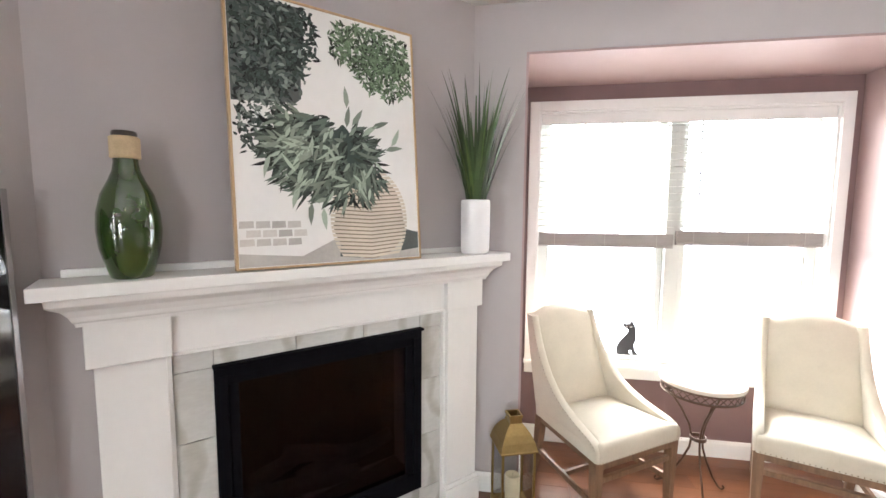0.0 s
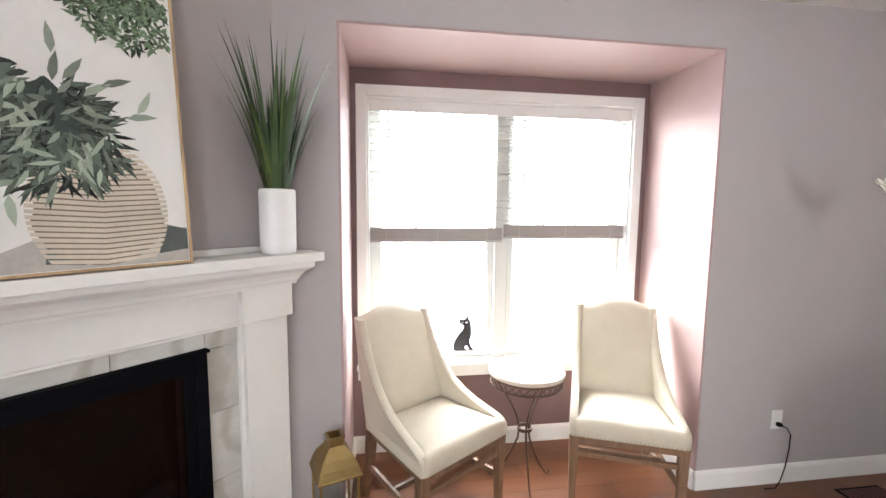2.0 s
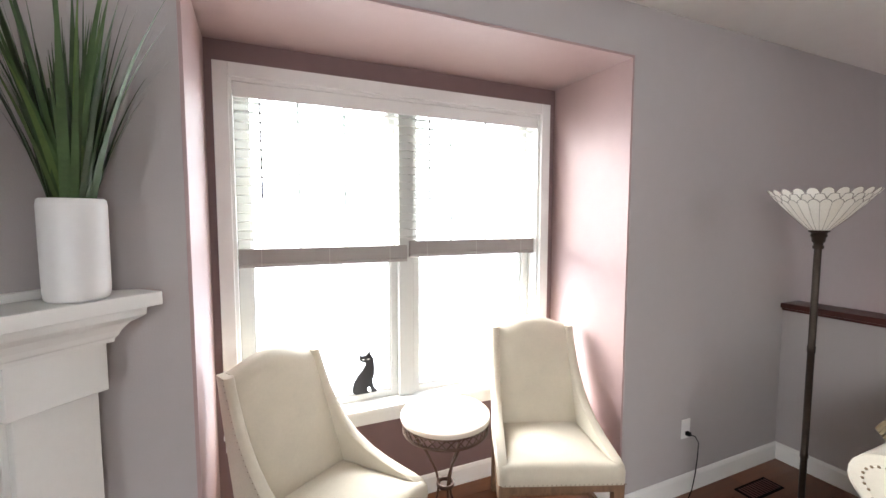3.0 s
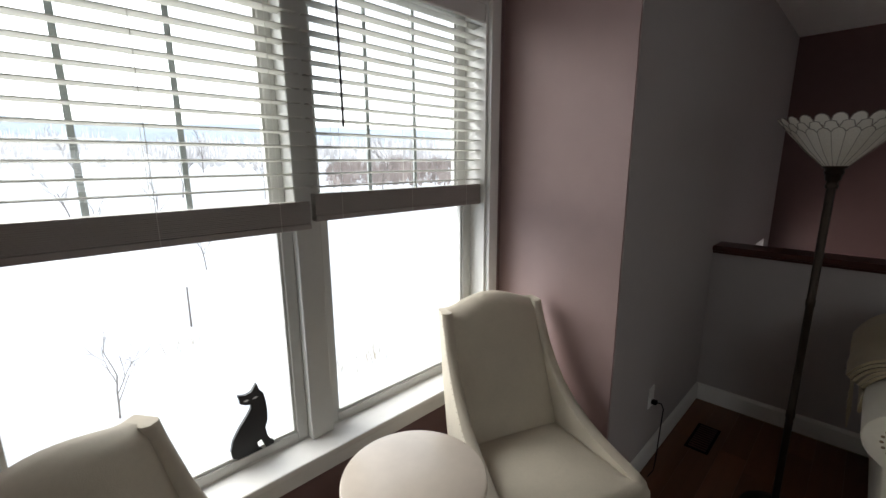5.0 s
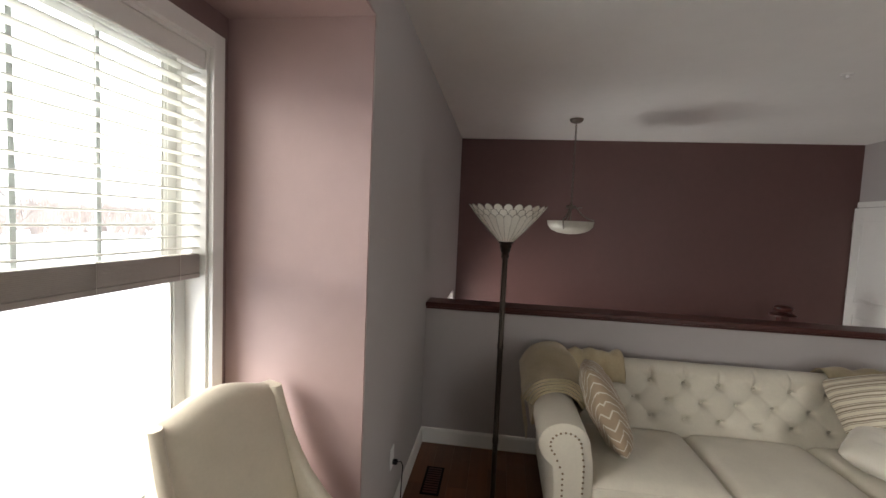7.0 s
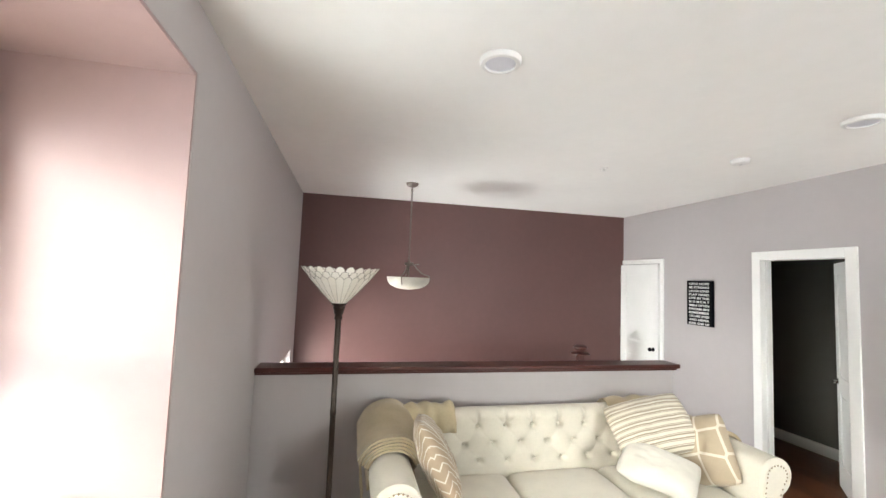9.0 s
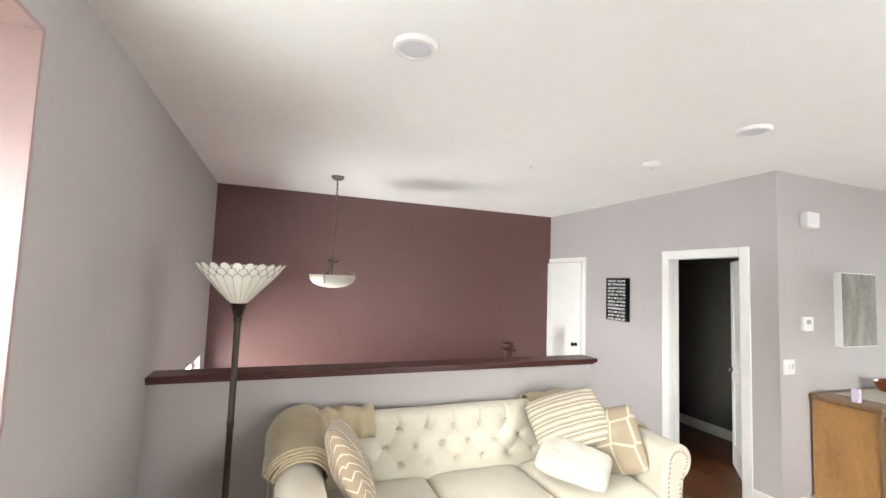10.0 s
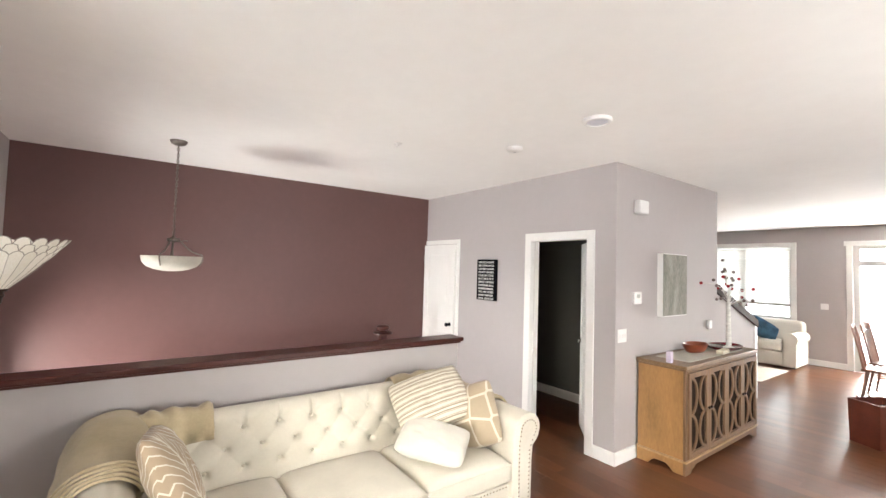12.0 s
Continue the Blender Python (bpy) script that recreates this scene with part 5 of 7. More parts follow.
nt.links.new(mx.outputs[0], nt.nodes["Material Output"].inputs[0])
CAME = mat("lead_came", (0.36, 0.33, 0.29), 0.45, metal=0.5, var=0.2)
NP = 24
SH = new("shade")
SH.parent = lp
tagged(SH, "cone of cream leaded glass with a scalloped rim")
Z0, Z1, Z2, Z3, R0, R1, R2, R3 = 1.594, 1.735, 1.752, 1.785, 0.034, 0.180, 0.193, 0.202


def shade_pt(a, z):
    f = (z - Z0) / (Z3 - Z0)
    r = R0 + (R3 - R0) * (f ** 0.86)
    return (r * math.cos(a), r * math.sin(a), z)


def glass_piece(outline, name):
    bm = bmesh.new()
    n = len(outline)
    a = [bm.verts.new(shade_pt(t, z)) for t, z in outline]
    b = []
    for v in a:
        rad_ = Vector((v.co.x, v.co.y, 0)).normalized()
        b.append(bm.verts.new(v.co - rad_ * 0.003))
    bm.faces.new(a)
    bm.faces.new(b[::-1])
    for i in range(n):
        bm.faces.new((a[i], a[(i + 1) % n], b[(i + 1) % n], b[i]))
    return part(name, bm, OPAL, SH)


da = 6.2832 / NP
tall, mid, scal = [], [], []
tall = [(-da / 2, Z0), (da / 2, Z0), (da / 2, Z1 - 0.012), (da * 0.3, Z1 - 0.002), (0, Z1 + 0.003), (-da * 0.3, Z1 - 0.002), (-da / 2, Z1 - 0.012)]
mid = [(-da / 2, Z1 + 0.002), (-da * 0.25, Z1 - 0.002), (0, Z1 - 0.011), (da * 0.25, Z1 - 0.002), (da / 2, Z1 + 0.002), (da * 0.3, Z2 + 0.006), (0, Z2 + 0.010), (-da * 0.3, Z2 + 0.006)]
scal = [(-da / 2, Z2 + 0.008), (-da * 0.25, Z2 + 0.003), (0, Z2 - 0.005), (da * 0.25, Z2 + 0.003), (da / 2, Z2 + 0.008), (da * 0.36, Z3 - 0.008), (da * 0.18, Z3 - 0.001), (0, Z3 + 0.001), (-da * 0.18, Z3 - 0.001), (-da * 0.36, Z3 - 0.008)]
for name, outl, shift in (("tall_panel", tall, 0), ("border_piece", mid, da / 2), ("scallop_piece", scal, 0)):
    me = glass_piece(outl, name).data
    for k in range(NP):
        ob = new(name, me) if k else bpy.data.objects[name]
        ob.parent, ob.rotation_euler.z = SH, da * k + shift
bm = bmesh.new()
for k in range(NP):
    a = da * k
    tube(bm, [shade_pt(a + da / 2, Z0 + (Z1 - 0.012 - Z0) * f) for f in (0, 0.5, 1)], 0.0008, n=5, cap=False)
    for outl, sh in ((tall[2:], 0), (mid[4:] + mid[:1], da / 2), (scal[4:] + scal[:1], 0)):
        tube(bm, [shade_pt(a + sh + t, z) for t, z in outl], 0.0016, n=5, cap=False)
part("leading", bm, CAME, SH, "dark lead lines")
bm = bmesh.new()
lathe(bm, [(0.03, Z0 - 0.004), (0.038, Z0 - 0.004), (0.04, Z0 + 0.004), (0.034, Z0 + 0.008)], 24)
part("collar", bm, BRONZE, lp, smooth=True)

# ---- chesterfield sofa against the half wall: x along it, -y to the room ----
sf = thing("sofa", pose(3.10, 0.965, 0, 0, 0, -90) @ Matrix.Diagonal((1.04, 1, 1, 1)), "ivory linen tufted chesterfield sofa with rolled nailhead arms", "sofa")
boxpart("base", (-1.0, 1.0, -0.425, 0.42, 0.075, 0.262), SOFAM, sf, 0.012)
part("nailhead_trim", nail_strip(line((-0.99, -0.426, 0.245), (0.99, -0.426, 0.245), 0.027), (0, -1, 0), 0.006), NAIL, sf, "row of bronze nail heads")


def cushion(name, x0, x1, y0, y1, z0, z1, material, parent, crown=0.03):
    bm = bmesh.new()
    cx, cy, cz, hx, hy, hz = (x0 + x1) / 2, (y0 + y1) / 2, (z0 + z1) / 2, (x1 - x0) / 2, (y1 - y0) / 2, (z1 - z0) / 2

    def top(u, v, s):
        a, b = u * 2 - 1, v * 2 - 1
        edge = (1 - abs(a) ** 8) * (1 - abs(b) ** 8)
        wob = 0.004 * noise.noise((a * 2.3 + x0 * 3, b * 2.3, s))
        return (cx + hx * a, cy + hy * b, cz + s * (hz * (0.55 + 0.45 * edge ** 0.4 if edge > 0 else 0.55) + crown * (1 - a * a) * (1 - b * b) * (1 if s > 0 else 0.2)) + wob * edge)
    t = grid_surf(bm, lambda u, v: top(u, v, 1), 22, 22)
    b = grid_surf(bm, lambda u, v: top(u, v, -1), 22, 22)
    n = 22
    rim_t = [t[i][0] for i in range(n)] + [t[n - 1][j] for j in range(1, n)] + [t[i][n - 1] for i in range(n - 2, -1, -1)] + [t[0][j] for j in range(n - 2, 0, -1)]
    rim_b = [b[i][0] for i in range(n)] + [b[n - 1][j] for j in range(1, n)] + [b[i][n - 1] for i in range(n - 2, -1, -1)] + [b[0][j] for j in range(n - 2, 0, -1)]
    for k in range(len(rim_t)):
        bm.faces.new((rim_t[k], rim_t[(k + 1) % len(rim_t)], rim_b[(k + 1) % len(rim_t)], rim_b[k]))
    ob = part(name, bm, material, parent, smooth=True)
    bm = bmesh.new()
    loop = [(cx + hx * 1.0 * a, cy + hy * b, cz + hz * 0.55) for a, b in ((-1, -1), (1, -1), (1, 1), (-1, 1), (-1, -1))]
    tube(bm, loop, 0.005, n=6)
    loop = [(p[0], p[1], cz - hz * 0.55) for p in loop]
    tube(bm, loop, 0.005, n=6)
    part("piping", bm, material, ob)
    return ob


for x0, x1 in ((-0.985, -0.335), (-0.325, 0.325), (0.335, 0.985)):
    cushion("seat_cushion", x0, x1, -0.455, 0.21, 0.264, 0.445, SOFAM, sf)

# tufted back: buttons on a diamond lattice pull the face in
BTN = []
for r_, zz in enumerate((0.50, 0.605, 0.71)):
    for k in range(10):
        x = -0.90 + 0.2 * k + (0.1 if r_ % 2 else 0)
        if x < 0.96:
            BTN.append((x, zz))


def back_face(u, v):
    x = -0.99 + 1.98 * u
    s = v
    # path up the face, over the roll and down behind
    if s < 0.62:
        f = s / 0.62
        z, y = 0.40 + 0.36 * f, 0.205 + 0.085 * f
    elif s < 0.86:
        a = (s - 0.62) / 0.24 * math.pi
        z, y = 0.76 + 0.068 * math.sin(a), 0.375 - 0.085 * math.cos(a)
    else:
        f = (s - 0.86) / 0.14
        z, y = 0.76 - 0.66 * f, 0.46 + 0.03 * min(1, f * 3) * 0
    if s < 0.74:
        d = 0.0
        for bx, bz in BTN:
            q = (x - bx) ** 2 + ((z - bz) * 1.25) ** 2
            if q < 0.05:
                d += 0.020 * math.exp(-q / 0.0042) + 0.036 * math.exp(-q / 0.00035)
        # pleats along the diamonds
        lat = abs(math.sin(math.pi * ((x + 0.90) / 0.2 + (z - 0.50) / 0.21))) * abs(math.sin(math.pi * ((x + 0.90) / 0.2 - (z - 0.50) / 0.21)))
        d += 0.0045 * (1 - min(1, lat * 2.2)) ** 2 * (1 if z > 0.48 else 0)
        if z > 0.71:
            near_x = abs((x + 0.90 + 0.1) % 0.2 - 0.1)
            d += 0.016 * math.exp(-(near_x / 0.011) ** 2)
        y += d - 0.014
    return (x, y, z)


bm = bmesh.new()
grid_surf(bm, back_face, 330, 90)
bk = part("back", bm, SOFAM, sf, "deep button-tufted back", smooth=True)
me = None
for bx, bz in BTN:
    y = 0.205 + 0.085 * (bz - 0.40) / 0.36 + 0.034
    if me is None:
        bm = bmesh.new()
        lathe(bm, [(0, 0.007), (0.008, 0.005), (0.013, 0.0), (0, -0.002)], 12)
        bmesh.ops.transform(bm, matrix=pose(0, 0, 0, 90), verts=bm.verts[:])
        ob = part("button", bm, SOFAM, bk, smooth=True)
        me = ob.data
    else:
        ob = new("button", me)
        ob.parent = bk
    ob.location = (bx, y, bz)

# rolled arms
ARM = [(0.985, 0.10), (0.985, 0.30), (0.986, 0.45), (0.992, 0.54), (1.003, 0.60)]
for k in range(15):
    a = math.pi * (1 - k / 14 * 1.32)
    ARM.append((1.125 + 0.122 * math.cos(a), 0.605 + 0.115 * math.sin(a)))
ARM += [(1.178, 0.50), (1.168, 0.40), (1.165, 0.10)]
for s in (-1, 1):
    bm = bmesh.new()
    secs = []
    for y, grow in ((-0.462, 0.93), (-0.455, 1.0), (-0.2, 1.0), (0.1, 1.0), (0.42, 1.0), (0.47, 0.97)):
        secs.append([bm.verts.new((s * (1.085 + (x - 1.085) * grow), y, 0.4 + (z - 0.4) * (1 if grow == 1 else 1 - (1 - grow) * 0.5))) for x, z in ARM])
    for a, b in zip(secs, secs[1:]):
        for k in range(len(ARM)):
            j = (k + 1) % len(ARM)
            bm.faces.new((a[k], a[j], b[j], b[k]))
    bm.faces.new(secs[0])
    bm.faces.new(secs[-1][::-1])
    arm = part("arm", bm, SOFAM, sf, "rolled scroll arm", smooth=True, angle=50)
    # front scroll panel and its nails
    pan = []
    for k in range(13):
        a = math.pi * (1 - k / 12 * 1.25)
        pan.append((1.122 + 0.072 * math.cos(a), 0.612 + 0.066 * math.sin(a)))
    outl = [(1.035, 0.10), (1.035, 0.52)] + pan + [(1.13, 0.47), (1.125, 0.10)]
    bm = bmesh.new()
    prism(bm, [(s * x, z) for x, z in (outl if s > 0 else outl[::-1])], 0.012, pose(0, -0.472, 0))
    for f in [f for f in bm.faces if len(f.verts) > 4]:
        bmesh.ops.triangulate(bm, faces=[f], ngon_method='EAR_CLIP')
    part("front_panel", bm, SOFAM, arm)
    pts = []
    for (xa, za), (xb, zb) in zip(outl, outl[1:]):
        pts += line((s * xa, -0.473, za), (s * xb, -0.473, zb), 0.027)[:-1] if math.dist((xa, za), (xb, zb)) > 0.03 else [Vector((s * xa, -0.473, za))]
    part("nailhead_trim", nail_strip(pts, (0, -1, 0), 0.0062), NAIL, arm, "bronze nail heads round the scroll")
    for y in (-0.38, 0.36):
        bm = bmesh.new()
        lathe(bm, [(0, 0), (0.022, 0), (0.03, 0.02), (0.034, 0.05), (0.026, 0.074), (0, 0.074)], 16, (s * 1.05, y, 0))
        part("foot", bm, mat("dark_foot", (0.03, 0.018, 0.012), 0.4), sf, smooth=True)


# ---- cushions and throws on the sofa ----
def fabric(name, base, other, kind, size):
    m = mat(name, base, 0.9, var=0.06, scale=9, bump=0.4, bump_scale=380, sheen=0.2)
    t = m.node_tree
    N, L = t.nodes, t.links
    co_ = N.new("ShaderNodeTexCoord")
    b_ = N["Principled BSDF"]
    src = b_.inputs["Base Color"].links[0].from_socket
    if kind == "stripe":
        sp = N.new("ShaderNodeSeparateXYZ")
        L.new(co_.outputs["Object"], sp.inputs[0])
        w_ = N.new("ShaderNodeMath")
        w_.operation = 'PINGPONG'
        w_.inputs[1].default_value = size
        L.new(sp.outputs["Z"], w_.inputs[0])
        fac = N.new("ShaderNodeValToRGB")
        fac.color_ramp.interpolation = 'CONSTANT'
        e = fac.color_ramp.elements
        e[0].position, e[0].color = 0, (0, 0, 0, 1)
        e[1].position, e[1].color = 0.2, (0.9, 0.9, 0.9, 1)
        for p, c_ in ((0.46, 0), (0.56, 0.8), (0.70, 0)):
            q = e.new(p)
            q.color = (c_, c_, c_, 1)
        sc_ = N.new("ShaderNodeMath")
        sc_.operation = 'DIVIDE'
        sc_.inputs[1].default_value = size
        L.new(w_.outputs[0], sc_.inputs[0])
        L.new(sc_.outputs[0], fac.inputs[0])
        out = fac.outputs[0]
    elif kind == "branch":
        # leaf sprays: slanting veins on both sides of upright stems
        sp = N.new("ShaderNodeSeparateXYZ")
        L.new(co_.outputs["Object"], sp.inputs[0])

        def calc(op, a, b, c=None):
            n_ = N.new("ShaderNodeMath")
            n_.operation = op
            for k_, v_ in enumerate((a, b, c)):
                if v_ is None:
                    continue
                if isinstance(v_, float):
                    n_.inputs[k_].default_value = v_
                else:
                    L.new(v_, n_.inputs[k_])
            return n_.outputs[0]
        wave_ = calc('SINE', calc('MULTIPLY', sp.outputs["Z"], 11.0), None)
        stem = calc('PINGPONG', calc('MULTIPLY_ADD', wave_, 0.012, calc('ADD', sp.outputs["X"], 5.03)), size)
        vein = calc('PINGPONG', calc('MULTIPLY_ADD', stem, -1.7, calc('ADD', sp.outputs["Z"], 5.0)), 0.027)
        out = calc('MAXIMUM', calc('LESS_THAN', vein, 0.0045), calc('LESS_THAN', stem, 0.006))
    else:
        vo = N.new("ShaderNodeTexVoronoi")
        vo.feature = 'DISTANCE_TO_EDGE'
        vo.inputs["Scale"].default_value = size
        vo.inputs["Randomness"].default_value = 0.42
        mp_ = N.new("ShaderNodeMapping")
        mp_.inputs["Scale"].default_value = (1, 0.02, 0.8)
        L.new(co_.outputs["Object"], mp_.inputs[0])
        L.new(mp_.outputs[0], vo.inputs["Vector"])
        lt = N.new("ShaderNodeMath")
        lt.operation = 'LESS_THAN'
        lt.inputs[1].default_value = 0.05
        L.new(vo.outputs["Distance"], lt.inputs[0])
        out = lt.outputs[0]
    mixn = N.new("ShaderNodeMix")
    mixn.data_type = 'RGBA'
    L.new(out, mixn.inputs["Factor"])
    L.new(src, mixn.inputs["A"])
    mixn.inputs["B"].default_value = (*other, 1)
    L.new(mixn.outputs["Result"], b_.inputs["Base Color"])
    return m


def pillow(label, m, w, h, t, material, seed):
    bm = bmesh.new()
    n = 26

    def f(u, v, s):
        a, b = u * 2 - 1, v * 2 - 1
        e = max(0.0, (1 - abs(a) ** 2.4) * (1 - abs(b) ** 2.4)) ** 0.5
        # soft corners, slightly hollow sides, creases running in from the edge
        qa, qb = a * (1 - 0.085 * b ** 4), b * (1 - 0.085 * a ** 4)
        qa *= 1 - 0.03 * (1 - b * b)
        qb *= 1 - 0.03 * (1 - a * a)
        wr = (0.016 * noise.noise((a * 1.8 + seed, b * 1.8, s * 3)) + 0.008 * noise.noise((a * 5 + seed, b * 5, s * 3 + 7))) * e ** 0.5
        sag = 0.05 * h * math.sin(seed * 1.7) * qa * (1 - b * b)
        return (w / 2 * qa, s * (t / 2) * e + wr, h / 2 * qb + sag)
    A = grid_surf(bm, lambda u, v: f(u, v, 1), n, n)
    B = grid_surf(bm, lambda u, v: f(u, v, -1), n, n)
    bmesh.ops.remove_doubles(bm, verts=bm.verts[:], dist=0.0005)
    ob = part("throw_pillow", bm, material, smooth=True)
    ob.matrix_world = m
    return tagged(ob, label, "pillow", "sofa pillows")


STRIPE = fabric("striped_linen", (0.66, 0.60, 0.48), (0.24, 0.19, 0.14), "stripe", 0.032)
HEX = fabric("beige_honeycomb_print", (0.40, 0.32, 0.22), (0.62, 0.56, 0.45), "hex", 7.5)
LEAFP = fabric("beige_branch_print", (0.33, 0.25, 0.17), (0.60, 0.56, 0.46), "branch", 0.085)
PLAIN = mat("white_plush", (0.64, 0.60, 0.52), 0.95, var=0.05, scale=12, bump=0.5, bump_scale=260, sheen=0.4)
pillow("beige branch-print pillow leaning on the sofa arm", pose(2.97, 1.875, 0.70, 0, 0, -5) @ pose(0, 0, 0, -27, 0, 0) @ pose(0, 0, 0, 0, 10, 0), 0.41, 0.51, 0.18, LEAFP, 1)
pillow("cream pillow with brown stripes leaning on the sofa back", pose(3.12, 0.29, 0.765, 0, 0, -118) @ pose(0, 0, 0, -42, 0, 0) @ pose(0, 0, 0, 0, -20, 0), 0.57, 0.43, 0.19, STRIPE, 2)
pillow("beige pillow with a pale honeycomb pattern against the arm", pose(2.975, 0.035, 0.645, 0, 0, 24) @ pose(0, 0, 0, 18, 0, 0) @ pose(0, 0, 0, 0, 24, 0), 0.43, 0.45, 0.22, HEX, 3)
pillow("small plain white plush pillow lying on the seat", pose(2.885, 0.435, 0.585, 0, 0, 58) @ pose(0, 0, 0, 68, 0, 0) @ pose(0, 0, 0, 0, -18, 0), 0.47, 0.33, 0.17, PLAIN, 4)

THROW = mat("beige_wool_throw", (0.43, 0.355, 0.225), 0.95, var=0.14, scale=8, bump=0.6, bump_scale=160, sheen=0.3)


def throw(name, label, pts, y0, y1, layers, seed, fringe_end=0, rise=0.0):
    """A folded blanket laid over a cross-section pts (x, z) from y0 to y1, in sofa axes."""
    root = thing(name, sf.matrix_world.copy(), label, "blanket", "throws")
    for lay in range(layers):
        bm = bmesh.new()
        off = 0.0135 * lay + 0.008
        P = []
        for (xa, za), (xb, zb), (xc, zc), (xd, zd) in zip([pts[0]] + list(pts), pts, pts[1:], list(pts[2:]) + [pts[-1]]):
            for t_ in (0.0, 0.34, 0.67):
                h0, h1, h2, h3 = -t_ ** 3 + 2 * t_ ** 2 - t_, 3 * t_ ** 3 - 5 * t_ ** 2 + 2, -3 * t_ ** 3 + 4 * t_ ** 2 + t_, t_ ** 3 - t_ ** 2
                P.append(Vector((0.5 * (h0 * xa + h1 * xb + h2 * xc + h3 * xd), 0, 0.5 * (h0 * za + h1 * zb + h2 * zc + h3 * zd))))
        P.append(Vector((pts[-1][0], 0, pts[-1][1])))
        top, bot = [], []
        n = 12
        for i, p in enumerate(P):
            d = (P[min(i + 1, len(P) - 1)] - P[max(i - 1, 0)]).normalized()
            nn = Vector((-d.z, 0, d.x))
            if nn.z < 0 and abs(nn.z) > 0.3:
                nn = -nn
            ra, rb = [], []
            for j in range(n + 1):
                f = j / n
                yy = y0 + (y1 - y0) * f + 0.012 * lay * (1 if j == 0 else 0)
                w = 0.006 * noise.noise((i * 0.17 + seed, f * 5, lay * 2.0))
                lift = rise * min(1.0, max(0.0, (f - 0.2) / 0.55)) ** 1.5 * math.sin(math.pi * min(1.0, (i + 2.5) / (len(P) + 1.0))) + rise * 0.14 * noise.noise((i * 0.2, f * 4, seed))
                ra.append(bm.verts.new(p + nn * (off + 0.0085 + w) + Vector((0, yy, lift))))
                rb.append(bm.verts.new(p + nn * (off - 0.003 + w) + Vector((0, yy, lift))))
            top.append(ra)
            bot.append(rb)
        for G in (top, bot):
            for i in range(len(P) - 1):
                for j in range(n):
                    bm.faces.new((G[i][j], G[i + 1][j], G[i + 1][j + 1], G[i][j + 1]))
        for i in range(len(P) - 1):
            bm.faces.new((top[i][0], top[i + 1][0], bot[i + 1][0], bot[i][0]))
            bm.faces.new((top[i][n], top[i + 1][n], bot[i + 1][n], bot[i][n]))
        for j in range(n):
            bm.faces.new((top[0][j], top[0][j + 1], bot[0][j + 1], bot[0][j]))
            bm.faces.new((top[-1][j], top[-1][j + 1], bot[-1][j + 1], bot[-1][j]))
        part("fold", bm, THROW, root, smooth=True, angle=60)
    if fringe_end:
        rr = random.Random(seed)
        bm = bmesh.new()
        e = P[-1]
        for k in range(34):
            yy = y0 + (y1 - y0) * k / 33
            ln = rr.uniform(0.07, 0.11)
            tube(bm, [(e.x + fringe_end * 0.014, yy, e.z), (e.x + fringe_end * (0.016 + rr.uniform(0, 0.008)), yy + rr.uniform(-0.01, 0.01), e.z - ln * 0.5), (e.x + fringe_end * 0.016, yy + rr.uniform(-0.014, 0.014), e.z - ln)], 0.0028, 0.002, n=5)
        part("fringe", bm, THROW, root)
    return root


arm_l = [(-0.975, 0.56), (-0.985, 0.62), (-1.01, 0.68), (-1.05, 0.715), (-1.10, 0.727), (-1.16, 0.72), (-1.21, 0.69), (-1.245, 0.64), (-1.258, 0.58), (-1.26, 0.52)]
throw("throw_blanket", "folded beige wool throw with fringe over the sofa arm", arm_l, -0.10, 0.45, 5, 3, fringe_end=-1, rise=0.085)
arm_r = [(0.965, 0.60), (0.985, 0.66), (1.02, 0.71), (1.07, 0.73), (1.13, 0.73), (1.19, 0.71), (1.235, 0.66), (1.25, 0.60)]
throw("throw_blanket", "folded beige wool throw over the sofa corner", arm_r, -0.12, 0.40, 2, 7)
